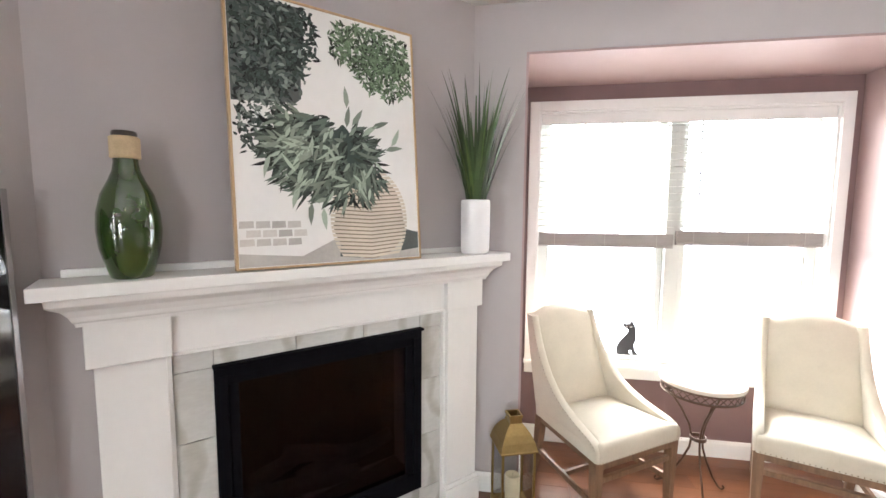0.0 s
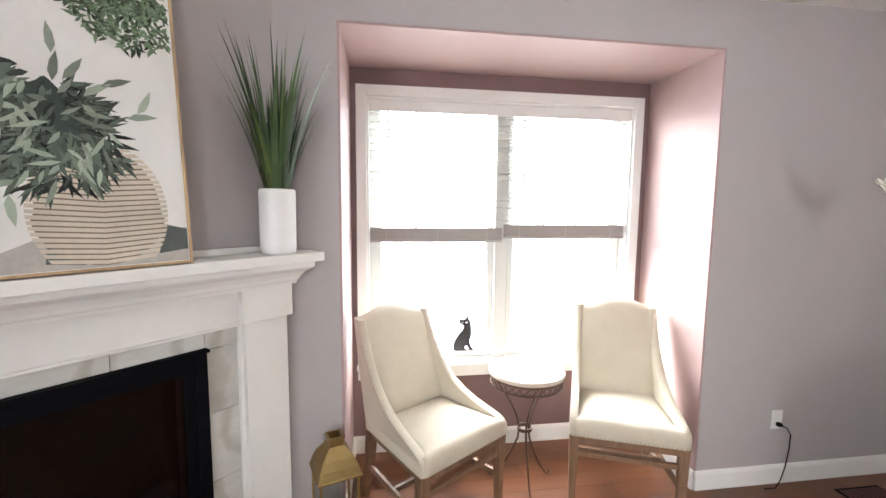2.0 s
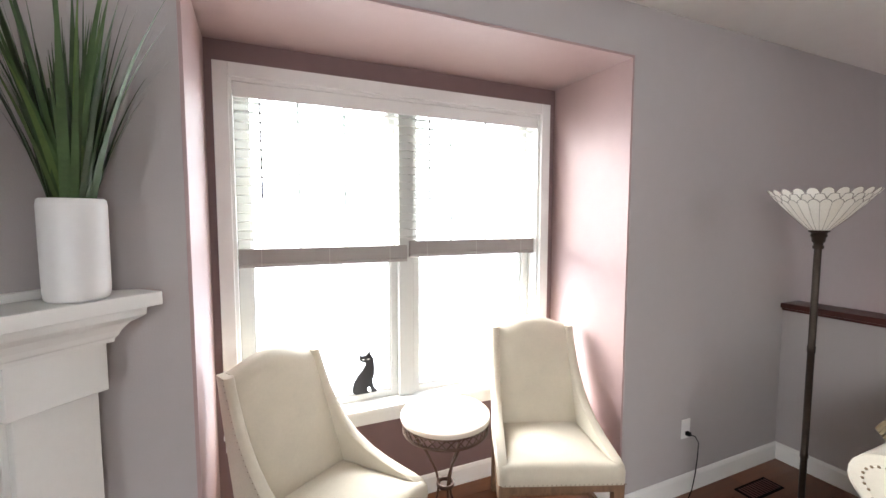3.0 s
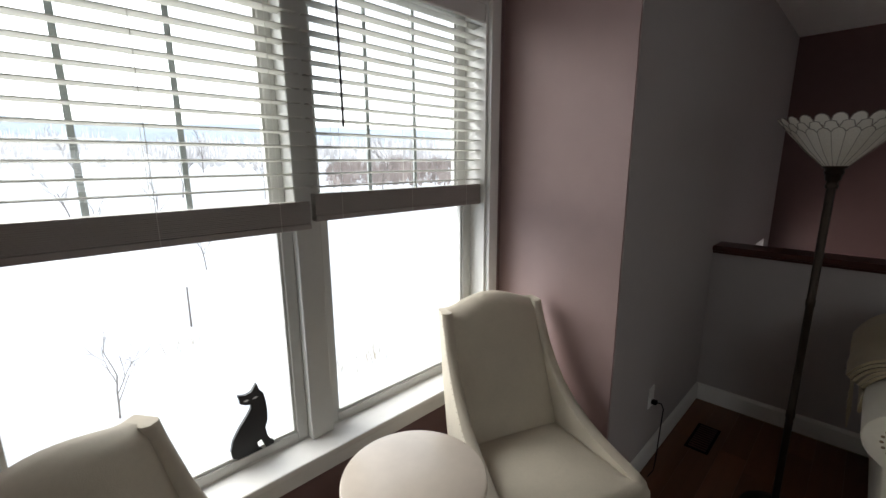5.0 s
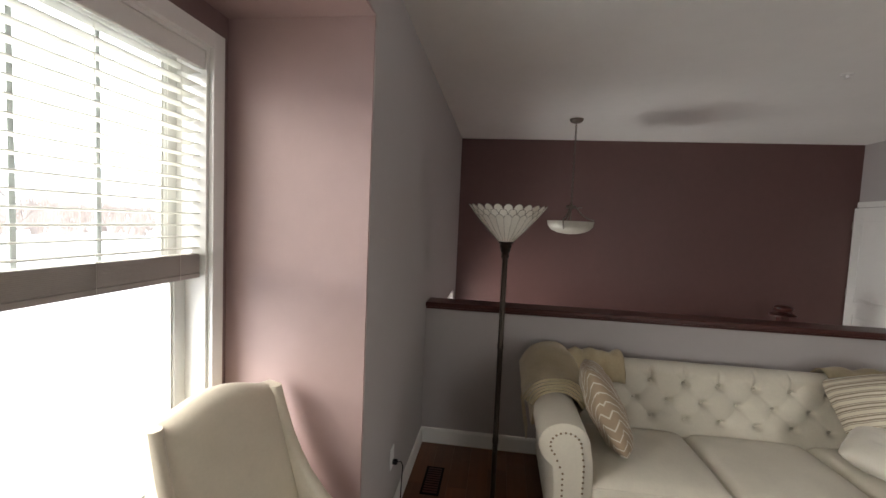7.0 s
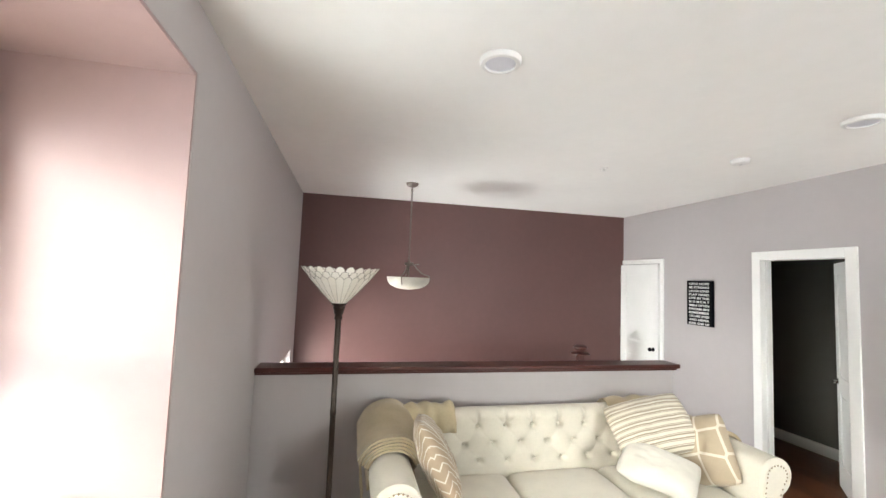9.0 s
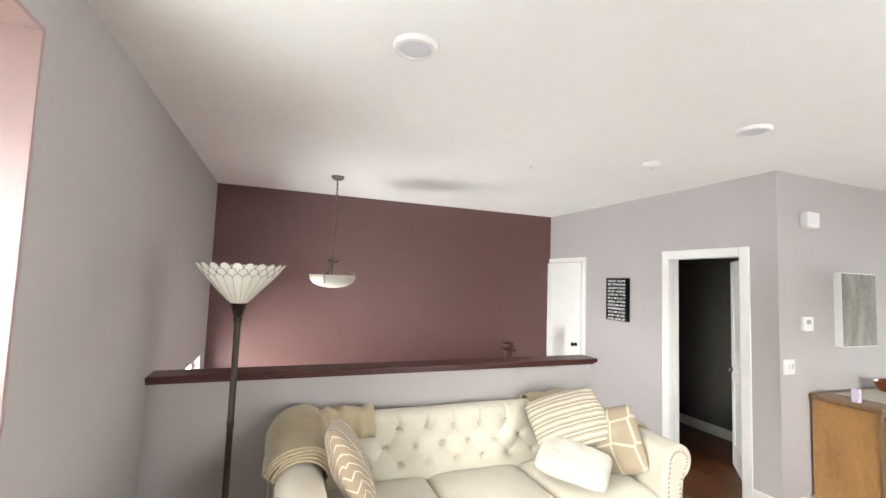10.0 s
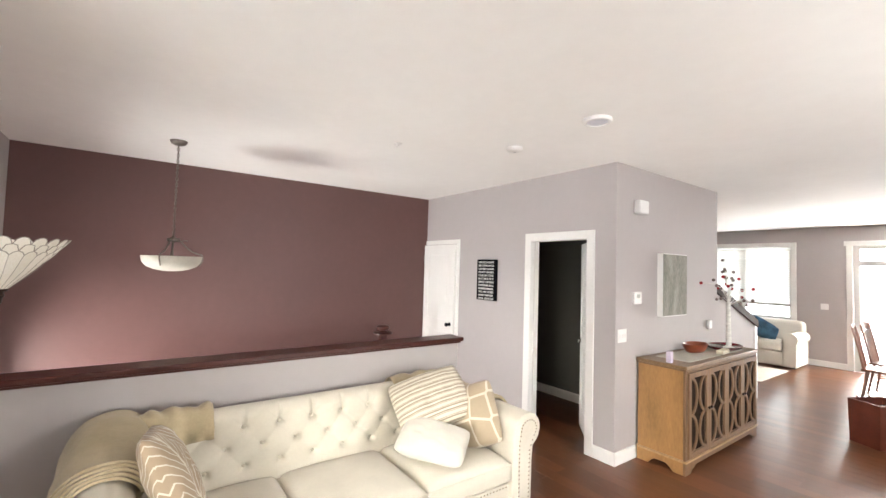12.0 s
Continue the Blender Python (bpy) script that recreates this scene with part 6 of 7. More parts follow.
def bunched(x0, x1, seed, front):
    """A rumpled blanket pulled over the roll of the sofa back."""
    root = thing("throw_blanket", sf.matrix_world.copy(), "beige wool throw bunched over the sofa back", "blanket", "throws")
    prof = [(0.278, front), (0.281, front * 0.6 + 0.31), (0.284, front * 0.3 + 0.5425), (0.29, 0.775), (0.31, 0.81), (0.345, 0.833), (0.385, 0.838), (0.425, 0.825), (0.455, 0.79), (0.468, 0.74), (0.47, 0.68)]
    bm = bmesh.new()
    nu, rows = 26, len(prof)

    def at(u, k, off):
        y, z = prof[k]
        f = k / (rows - 1)
        ny, nz = (-1, 0.15) if f < 0.3 else ((0, 1) if f < 0.72 else (1, 0.1))
        w = (0.012 + 0.022 * noise.noise((u * 5 + seed, f * 2, 1.7)) + 0.007 * math.sin(u * 24 + f * 4 + seed)) * (0.3 + 0.7 * math.sin(math.pi * u) ** 0.4) + 0.010
        x = x0 + (x1 - x0) * u + 0.02 * noise.noise((f * 4, seed, u))
        ragged = (0.035 * noise.noise((u * 3, seed, 9)) if k == 0 else 0)
        return (x, y + ny * (w + off), z + nz * (w + off) + ragged)
    T = [[bm.verts.new(at(i / (nu - 1), k, 0.010)) for k in range(rows)] for i in range(nu)]
    B = [[bm.verts.new(at(i / (nu - 1), k, 0.0)) for k in range(rows)] for i in range(nu)]
    for G in (T, B):
        for i in range(nu - 1):
            for k in range(rows - 1):
                bm.faces.new((G[i][k], G[i + 1][k], G[i + 1][k + 1], G[i][k + 1]))
    for i in range(nu - 1):
        for k in (0, rows - 1):
            bm.faces.new((T[i][k], T[i + 1][k], B[i + 1][k], B[i][k]))
    for k in range(rows - 1):
        for i in (0, nu - 1):
            bm.faces.new((T[i][k], T[i][k + 1], B[i][k + 1], B[i][k]))
    part("fold", bm, THROW, root, smooth=True)


bunched(-1.0, -0.66, 2.0, 0.69)
bunched(0.50, 1.06, 6.0, 0.66)

# ---- pendant over the stairs ----
PENDM = mat("dark_pendant_metal", (0.22, 0.19, 0.165), 0.36, metal=0.85, var=0.12, scale=14)
pn = thing("pendant_lamp", pose(4.82, 1.825, 0), "dark bronze pendant lamp with an alabaster glass bowl", "pendant lamp")
bm = bmesh.new()
lathe(bm, [(0, 2.70), (0.03, 2.70), (0.055, 2.712), (0.065, 2.73), (0.066, 2.739), (0, 2.739)], 28)
part("canopy", bm, PENDM, pn, smooth=True, angle=40)
bm = bmesh.new()
tube(bm, [(0.002 * math.sin(z * 40), 0.002 * math.cos(z * 33), z) for z in [2.705 - 0.03 * k for k in range(27)]], 0.0022, n=6)
part("cord", bm, PENDM, pn, smooth=True)
link = None
for k in range(31):
    if link is None:
        bm = bmesh.new()
        tube(bm, [(0.0085 * math.cos(a), 0, 0.0175 * math.sin(a)) for a in [6.2832 * i / 12 for i in range(13)]], 0.0024, n=6, cap=False)
        ob = part("chain_link", bm, PENDM, pn, smooth=True)
        link = ob.data
    else:
        ob = new("chain_link", link)
        ob.parent = pn
    ob.location, ob.rotation_euler.z = (0, 0, 2.69 - 0.0255 * k), 1.5708 * (k % 2) + 0.3
bm = bmesh.new()
lathe(bm, [(0, 1.862), (0.012, 1.864), (0.014, 1.874), (0.042, 1.876), (0.046, 1.882), (0.046, 1.898), (0.042, 1.903), (0.014, 1.906), (0.01, 1.925), (0, 1.927)], 28)
tube(bm, [(0, 0, 1.865), (0, 0, 1.70)], 0.006, n=8)
part("hub", bm, PENDM, pn, smooth=True, angle=40)
ALAB = mat("alabaster_glass", (0.50, 0.48, 0.41), 0.35, var=0.15, scale=6)
bm = bmesh.new()
lathe(bm, [(0, 1.622), (0.06, 1.626), (0.125, 1.638), (0.182, 1.664), (0.212, 1.70), (0.223, 1.748), (0.218, 1.751), (0.206, 1.708), (0.165, 1.678), (0.115, 1.652), (0, 1.634)], 48)
part("bowl", bm, ALAB, pn, "alabaster glass bowl", smooth=True, angle=50)
me = None
for k in range(3):
    if me is None:
        bm = bmesh.new()
        tube(bm, [(0.04, 0, 1.889), (0.062, 0, 1.873), (0.092, 0, 1.835), (0.135, 0, 1.797), (0.185, 0, 1.775), (0.222, 0, 1.766), (0.229, 0, 1.748), (0.226, 0, 1.715), (0.205, 0, 1.672)], 0.0058, n=8)
        tube(bm, [(0.06, 0, 1.88), (0.085, 0, 1.888), (0.105, 0, 1.885)], 0.005, n=8)
        me = part("arm", bm, PENDM, pn, smooth=True).data
    else:
        ob = new("arm", me)
        ob.parent, ob.rotation_euler.z = pn, 2.0944 * k + 0.6

# ---- ceiling fixtures ----


def downlight(x, y):
    d = thing("downlight", pose(x, y, H), "round white surface downlight, switched off", "downlight", "downlights")
    bm = bmesh.new()
    lathe(bm, [(0.095, 0), (0.095, -0.012), (0.088, -0.022), (0.072, -0.024), (0.068, -0.018), (0.068, 0)], 40)
    part("rim", bm, PLAST, d, smooth=True, angle=40)
    bm = bmesh.new()
    lathe(bm, [(0, -0.016), (0.05, -0.0165), (0.067, -0.018)], 32)
    part("lens", bm, mat("frosted_lens", (0.66, 0.66, 0.70), 0.4, var=0.03), d, smooth=True)


downlight(2.223, 1.817)
downlight(2.239, -0.374)
sm = thing("smoke_alarm", pose(3.062, -0.44, H), "round white smoke alarm on the ceiling", "smoke alarm")
bm = bmesh.new()
lathe(bm, [(0, -0.036), (0.04, -0.036), (0.056, -0.03), (0.06, -0.022), (0.066, -0.02), (0.068, 0), (0, 0)], 32)
part("case", bm, PLAST, sm, smooth=True, angle=35)
bm = bmesh.new()
lathe(bm, [(0.0, -0.0365), (0.012, -0.038), (0, -0.039)], 12)
part("test_button", bm, mat("grey_plastic", (0.4, 0.4, 0.4), 0.4), sm)
sp = thing("sprinkler", pose(3.62, 0.36, H), "small white ceiling sprinkler head", "sprinkler")
bm = bmesh.new()
lathe(bm, [(0.035, 0), (0.033, -0.006), (0.012, -0.008), (0.01, -0.022), (0.018, -0.026), (0, -0.028)], 20)
part("escutcheon", bm, PLAST, sp, smooth=True, angle=40)

# ---- doors ----
dr = tagged(new("door_2"), "white panelled door standing open on a dark room", "door", kind="structure")
bm = bmesh.new()
for d in ((DX0 - 0.084, DX0, DY, DY + 0.018, 0, DZ + 0.085), (DX1, DX1 + 0.084, DY, DY + 0.018, 0, DZ + 0.085), (DX0, DX1, DY, DY + 0.018, DZ, DZ + 0.085)):
    box(bm, *d, bev=0.004)
part("casing", bm, WHITE, dr)
bm = bmesh.new()
for d in ((DX0 - 0.02, DX0, DY - 0.122, DY, 0, DZ), (DX1, DX1 + 0.02, DY - 0.122, DY, 0, DZ), (DX0 - 0.02, DX1 + 0.02, DY - 0.122, DY, DZ, DZ + 0.02), (DX0, DX0 + 0.012, DY - 0.075, DY - 0.045, 0, DZ), (DX1 - 0.012, DX1, DY - 0.075, DY - 0.045, 0, DZ)):
    box(bm, *d)
part("jamb", bm, WHITE, dr)


def panel_leaf(parent_m, width, height, knob_x, knob_mat, lever, parent):
    """A two-panel leaf hinged at x = 0; x runs away from the hinge."""
    bm = bmesh.new()
    st, th = 0.11, 0.035
    for d in ((0, st, -th, 0, 0.008, height), (width - st, width, -th, 0, 0.008, height), (st, width - st, -th, 0, 0.008, 0.22), (st, width - st, -th, 0, height - st, height), (st, width - st, -th, 0, 0.86, 1.0)):
        box(bm, *d)
    for z0, z1 in ((0.22, 0.86), (1.0, height - st)):
        box(bm, st, width - st, -th + 0.008, -0.008, z0, z1)
        box(bm, st + 0.035, width - st - 0.035, -th + 0.003, -0.003, z0 + 0.035, z1 - 0.035, bev=0.004)
    leaf = part("leaf", bm, WHITE, parent)
    leaf.matrix_world = parent_m
    for s in (0, 1):
        bm = bmesh.new()
        yy = 0.0 if s else -th
        o = 1 if s else -1
        lathe(bm, [(0, 0), (0.026, 0.0), (0.026, 0.006), (0.012, 0.009), (0.009, 0.03), (0.009, 0.045), (0, 0.045)], 16)
        if not lever:
            lathe(bm, [(0, 0.035), (0.02, 0.04), (0.027, 0.055), (0.022, 0.068), (0, 0.072)], 16)
        bmesh.ops.transform(bm, matrix=pose(knob_x, yy, 0.95) @ pose(0, 0, 0, -90 * o), verts=bm.verts[:])
        if lever:
            tube(bm, [(knob_x, yy + o * 0.042, 0.95), (knob_x - 0.11, yy + o * 0.045, 0.95)], 0.008, n=8)
        part("door_handle", bm, knob_mat, leaf, "metal door handle", smooth=True, angle=40)
    return leaf


panel_leaf(pose(DX0 + 0.005, DY - 0.085, 0, 0, 0, -46) @ pose(0, 0.0, 0), 0.70, 2.03, 0.64, CHROME, True, dr)
for z in (0.2, 1.0, 1.82):
    boxpart("hinge", (DX0 - 0.001, DX0 + 0.006, DY - 0.1, DY - 0.078, z, z + 0.09), NICKEL, dr)

d3 = tagged(new("door_3"), "closed white panelled door beside the mauve wall", "door", kind="structure")
panel_leaf(pose(PX - 0.012, DY + 0.012, 0, 0, 0, 180), 0.735, 2.04, 0.66, BLACK, False, d3)
boxpart("casing", (5.035, 5.088, DY, DY + 0.018, 0, 2.109), WHITE, d3, 0.003)
boxpart("casing", (5.088, PX - 0.002, DY, DY + 0.018, 2.05, 2.109), WHITE, d3, 0.003)
for z in (0.25, 1.05, 1.8):
    boxpart("hinge", (PX - 0.018, PX - 0.006, DY + 0.012, DY + 0.052, z, z + 0.09), NICKEL, d3)

# word sign by the door: rows of raised white capitals
sg = thing("wall_sign", pose(4.465, DY + 0.0005, 1.585), "black wall sign with rows of white capital letters", "sign")
boxpart("board", (-0.17, 0.17, 0.0, 0.035, -0.25, 0.25), BLACK, sg, 0.002)
INK = mat("white_lettering", (0.75, 0.74, 0.72), 0.6)
ROWS = ("HAVE HOPE", "BE STRONG", "LAUGH LOUD", "PLAY HARD", "LIVE IN THE", "M O M E N T", "SMILE OFTEN", "DREAM BIG", "REMEMBER", "YOU ARE LOVED", "AND NEVER", "EVER GIVE UP")
for k, words in enumerate(ROWS):
    cu = bpy.data.curves.new("row_text", 'FONT')
    cu.body, cu.size, cu.extrude, cu.offset, cu.resolution_u = words, 0.034, 0.0005, 0.0007, 2
    tmp = bpy.data.objects.new("row_text", cu)
    bpy.context.scene.collection.objects.link(tmp)
    me = bpy.data.meshes.new_from_object(tmp.evaluated_get(bpy.context.evaluated_depsgraph_get()))
    bpy.data.objects.remove(tmp)
    bm = bmesh.new()
    bm.from_mesh(me)
    bpy.data.meshes.remove(me)
    xs = [v.co.x for v in bm.verts]
    f = 0.275 / (max(xs) - min(xs))
    for v in bm.verts:
        v.co = Vector((0.1375 - (v.co.x - min(xs)) * f, 0.0358 + v.co.z, 0.2155 - 0.0405 * k - 0.012 + v.co.y))
    bmesh.ops.recalc_face_normals(bm, faces=bm.faces[:])
    part("lettering", bm, INK, sg)

# ---- on the hall wall ----


def on_wall(name, y0, y1, z0, z1, depth, material, label, category, bev=0.003):
    t = thing(name, pose(SX - 0.0005, (y0 + y1) / 2, (z0 + z1) / 2), label, category)
    w, h = abs(y1 - y0) / 2, (z1 - z0) / 2
    boxpart("case", (-depth, 0, -w, w, -h, h), material, t, bev)
    return t


t = on_wall("alarm_siren", -1.74, -1.90, 2.29, 2.42, 0.07, PLAST, "white plastic alarm box high on the wall", "alarm", 0.015)
boxpart("grille", (-0.0735, -0.0705, -0.05, 0.05, -0.045, 0.045), PLAST, t, 0.001)
t = on_wall("thermostat", -1.725, -1.855, 1.43, 1.545, 0.026, PLAST, "white wall thermostat with a small display", "thermostat", 0.004)
boxpart("display", (-0.028, -0.0262, -0.028, 0.028, 0.0, 0.035), mat("lcd_grey", (0.35, 0.37, 0.33), 0.3), t)
t = on_wall("light_switch", -1.49, -1.63, 1.085, 1.205, 0.006, PLAST, "white triple light switch plate", "switch", 0.002)
for k in (-1, 0, 1):
    boxpart("rocker", (-0.014, -0.0062, 0.044 * k - 0.008, 0.044 * k + 0.008, -0.018, 0.018), PLAST, t, 0.002)
t = on_wall("night_light", -3.34, -3.42, 1.1, 1.2, 0.03, PLAST, "small white plug-in sensor on the wall", "sensor", 0.006)
art = thing("canvas_art", pose(SX - 0.0005, -2.455, 1.612), "abstract grey-green canvas with a white edge", "painting")
ARTM = mat("abstract_paint", (0.23, 0.225, 0.185), 0.7, var=0.75, scale=3.5, grain=(1, 3.0, 0.7), bump=0.4, bump_scale=30, fine=0.9)
boxpart("stretcher", (-0.055, 0, -0.262, 0.262, -0.32, 0.32), WHITE, art, 0.002, "white canvas edge")
boxpart("painted_face", (-0.0585, -0.0552, -0.254, 0.254, -0.312, 0.312), ARTM, art)

# ---- sideboard ----
sb = thing("sideboard", pose(2.515, -2.63, 0, 0, 0, -90), "honey oak sideboard with pierced oval fretwork doors", "sideboard")
SBW, SBD, SBH = 0.83, 0.215, 0.93
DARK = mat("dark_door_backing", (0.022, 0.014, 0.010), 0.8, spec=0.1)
# front frame, doors and top moulding: oak in a darker tone than the sides
DARKER_OAK = mat("darker_oak", (0.185, 0.105, 0.055), 0.5, var=0.3, scale=6, grain=(6, 6, 1), bump=0.1, bump_scale=40)
boxpart("body", (-SBW + 0.012, SBW - 0.012, -SBD + 0.02, SBD, 0.10, 0.90), HONEY, sb, 0.003)
boxpart("top", (-SBW - 0.012, SBW + 0.012, -SBD - 0.014, SBD + 0.004, 0.901, 0.93), mat("brown_oak_top", (0.20, 0.12, 0.065), 0.35, var=0.3, scale=5, grain=(1, 8, 8)), sb, 0.006)
bm = bmesh.new()
foot = [(-SBW, 0.0), (-SBW + 0.10, 0.0), (-SBW + 0.13, 0.03), (-SBW + 0.17, 0.04), (-SBW + 0.2, 0.06), (SBW - 0.2, 0.06), (SBW - 0.17, 0.04), (SBW - 0.13, 0.03), (SBW - 0.10, 0.0), (SBW, 0.0), (SBW, 0.105), (-SBW, 0.105)]
prism(bm, foot, 0.02, pose(0, -SBD, 0))
for f in [f for f in bm.faces if len(f.verts) > 4]:
    bmesh.ops.triangulate(bm, faces=[f], ngon_method='EAR_CLIP')
part("plinth", bm, DARKER_OAK, sb)
for s in (-1, 1):
    bm = bmesh.new()
    fo = [(-0.195, 0), (-0.11, 0), (-0.08, 0.035), (-0.05, 0.055), (0.05, 0.055), (0.08, 0.035), (0.11, 0), (0.215, 0), (0.215, 0.105), (-0.195, 0.105)]
    prism(bm, fo, 0.02, pose(s * (SBW - 0.01) - 0.01, 0, 0, 0, 0, 90) @ pose(0, -0.02, 0))
    for f in [f for f in bm.faces if len(f.verts) > 4]:
        bmesh.ops.triangulate(bm, faces=[f], ngon_method='EAR_CLIP')
    part("plinth_side", bm, HONEY, sb)
bm = bmesh.new()
for d in ((-SBW, -SBW + 0.035, -SBD, -SBD + 0.02, 0.105, 0.90), (SBW - 0.035, SBW, -SBD, -SBD + 0.02, 0.105, 0.90), (-SBW + 0.035, SBW - 0.035, -SBD, -SBD + 0.02, 0.105, 0.135), (-SBW + 0.035, SBW - 0.035, -SBD, -SBD + 0.02, 0.87, 0.90)):
    box(bm, *d, bev=0.002, seg=1)
part("face_frame", bm, DARKER_OAK, sb)
dw = (2 * SBW - 0.07) / 4
door_proto = None
for k in range(4):
    xc = -SBW + 0.035 + dw * (k + 0.5)
    bm = bmesh.new()
    hw2, z0, z1 = dw / 2 - 0.002, 0.138, 0.867
    for d in ((-hw2, -hw2 + 0.045, -0.018, 0.0, z0, z1), (hw2 - 0.045, hw2, -0.018, 0, z0, z1), (-hw2 + 0.045, hw2 - 0.045, -0.018, 0, z0, z0 + 0.045), (-hw2 + 0.045, hw2 - 0.045, -0.018, 0, z1 - 0.045, z1)):
        box(bm, *d, bev=0.002, seg=1)
    door = part("door", bm, DARKER_OAK, sb)
    door.location = (xc, -SBD + 0.002, 0)
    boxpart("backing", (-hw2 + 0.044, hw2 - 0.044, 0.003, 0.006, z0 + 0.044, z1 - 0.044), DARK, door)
    iw2 = hw2 - 0.045
    mid_ = (z0 + z1) / 2
    ch_ = (z1 - z0 - 0.09) / 4
    for sx in (-1, 1):
        for zc in (mid_ - ch_, mid_ + ch_):
            bm = bmesh.new()
            # half ovals springing from each stile
            pts = [Vector((sx * iw2 - sx * iw2 * 0.82 * math.sin(a), -0.008, zc - ch_ * math.cos(a))) for a in [math.pi * i / 14 for i in range(15)]]
            secs = []
            for i, p in enumerate(pts):
                d = (pts[min(i + 1, 14)] - pts[max(i - 1, 0)]).normalized()
                nrm = Vector((-d.z, 0, d.x)) * 0.011
                secs.append([bm.verts.new(p + e + Vector((0, yy, 0))) for e, yy in ((-nrm, -0.007), (nrm, -0.007), (nrm, 0.007), (-nrm, 0.007))])
            for p, q in zip(secs, secs[1:]):
                for i in range(4):
                    bm.faces.new((p[i], p[(i + 1) % 4], q[(i + 1) % 4], q[i]))
            part("fretwork_arch", bm, DARKER_OAK, door)
    bm = bmesh.new()
    sgn = 1 if k % 2 == 0 else -1
    lathe(bm, [(0, 0.02), (0.012, 0.018), (0.014, 0.01), (0.006, 0.004), (0.006, 0)], 14)
    bmesh.ops.transform(bm, matrix=pose(sgn * (hw2 - 0.022), -0.018, 0.52) @ pose(0, 0, 0, 90), verts=bm.verts[:])
    part("knob", bm, BRONZE, door, smooth=True)
boxpart("plinth_moulding", (-SBW - 0.008, SBW + 0.008, -SBD - 0.012, SBD + 0.002, 0.106, 0.124), mat("worn_oak_edge", (0.42, 0.27, 0.14), 0.4, var=0.3, scale=9, grain=(1, 6, 6)), sb, 0.005, "worn pale oak moulding")
boxpart("top_moulding", (-SBW - 0.004, SBW + 0.004, -SBD - 0.007, SBD + 0.002, 0.884, 0.900), DARKER_OAK, sb, 0.004)
SBM = sb.matrix_world.copy()
rn = thing("table_runner", SBM @ pose(0, 0, 0.9305), "pale grey woven runner on the sideboard", "runner")
boxpart("cloth", (-0.62, 0.60, -0.16, 0.15, 0.0, 0.004), mat("grey_runner", (0.50, 0.48, 0.42), 0.9, var=0.1, scale=12, bump=0.5, bump_scale=300), rn, 0.001)
bw = thing("bowl", SBM @ pose(-0.02, 0.05, 0.935), "dark red-brown wooden dough bowl", "bowl")
bm = bmesh.new()
grid_surf(bm, lambda u, v: ((0.10 + 0.08 * v ** 0.6) * math.cos(6.2832 * u), (0.05 + 0.05 * v ** 0.6) * math.sin(6.2832 * u), 0.085 * v ** 1.4), 32, 8, close_u=True)
grid_surf(bm, lambda u, v: ((0.08 + 0.09 * v ** 0.6) * math.cos(6.2832 * u), (0.035 + 0.057 * v ** 0.6) * math.sin(6.2832 * u), 0.014 + 0.071 * v ** 1.4), 32, 8, close_u=True)
for zz, ra, rb in ((0.0, 0.10, 0.05), (0.014, 0.08, 0.035)):
    bm.faces.new([bm.verts.new((ra * math.cos(6.2832 * i / 32), rb * math.sin(6.2832 * i / 32), zz)) for i in range(32)])
bmesh.ops.remove_doubles(bm, verts=bm.verts[:], dist=0.0005)
part("dish", bm, mat("red_bowl_wood", (0.20, 0.045, 0.02), 0.3, var=0.3, scale=8), bw, smooth=True, angle=60)
bk_ = thing("book", SBM @ pose(0.18, -0.13, 0.935, 0, 0, 6), "slim pale book lying on the runner", "book")
boxpart("cover", (-0.11, 0.11, -0.03, 0.03, 0, 0.035), mat("pale_book", (0.55, 0.50, 0.38), 0.7), bk_, 0.002)
cp = thing("candle_holder", SBM @ pose(-0.79, -0.06, 0.931), "small pale lilac block candle on the sideboard", "candle")
boxpart("wax_block", (-0.022, 0.022, -0.022, 0.022, 0, 0.10), mat("lilac_wax", (0.62, 0.55, 0.66), 0.5), cp, 0.004)
ty = thing("tray", SBM @ pose(0.52, -0.02, 0.935), "dark red oval tray under the bead tree", "tray")
bm = bmesh.new()
lathe(bm, [(0, 0), (0.2, 0.0), (0.235, 0.012), (0.25, 0.032), (0.243, 0.034), (0.225, 0.016), (0, 0.006)], 40, squash=0.62)
part("dish", bm, mat("dark_red_lacquer", (0.10, 0.008, 0.012), 0.2, var=0.2), ty, smooth=True, angle=60)
tree = thing("bead_tree", SBM @ pose(0.55, -0.05, 0.941) @ Matrix.Scale(1.1, 4), "white wire tree ornament hung with red beads", "ornament")
tg = random.Random(21)
bm = bmesh.new()
lathe(bm, [(0, 0), (0.05, 0), (0.052, 0.008), (0.03, 0.016), (0.02, 0.03), (0, 0.03)], 20)
tube(bm, [(0, 0, 0.02), (0.006, 0.004, 0.2), (-0.006, 0, 0.4), (0.003, 0.004, 0.56)], 0.024, 0.014, n=10)
part("trunk", bm, mat("birch_bark", (0.62, 0.60, 0.55), 0.7, var=0.35, scale=14, grain=(1, 1, 4)), tree, smooth=True)
beads = []
tw = bmesh.new()
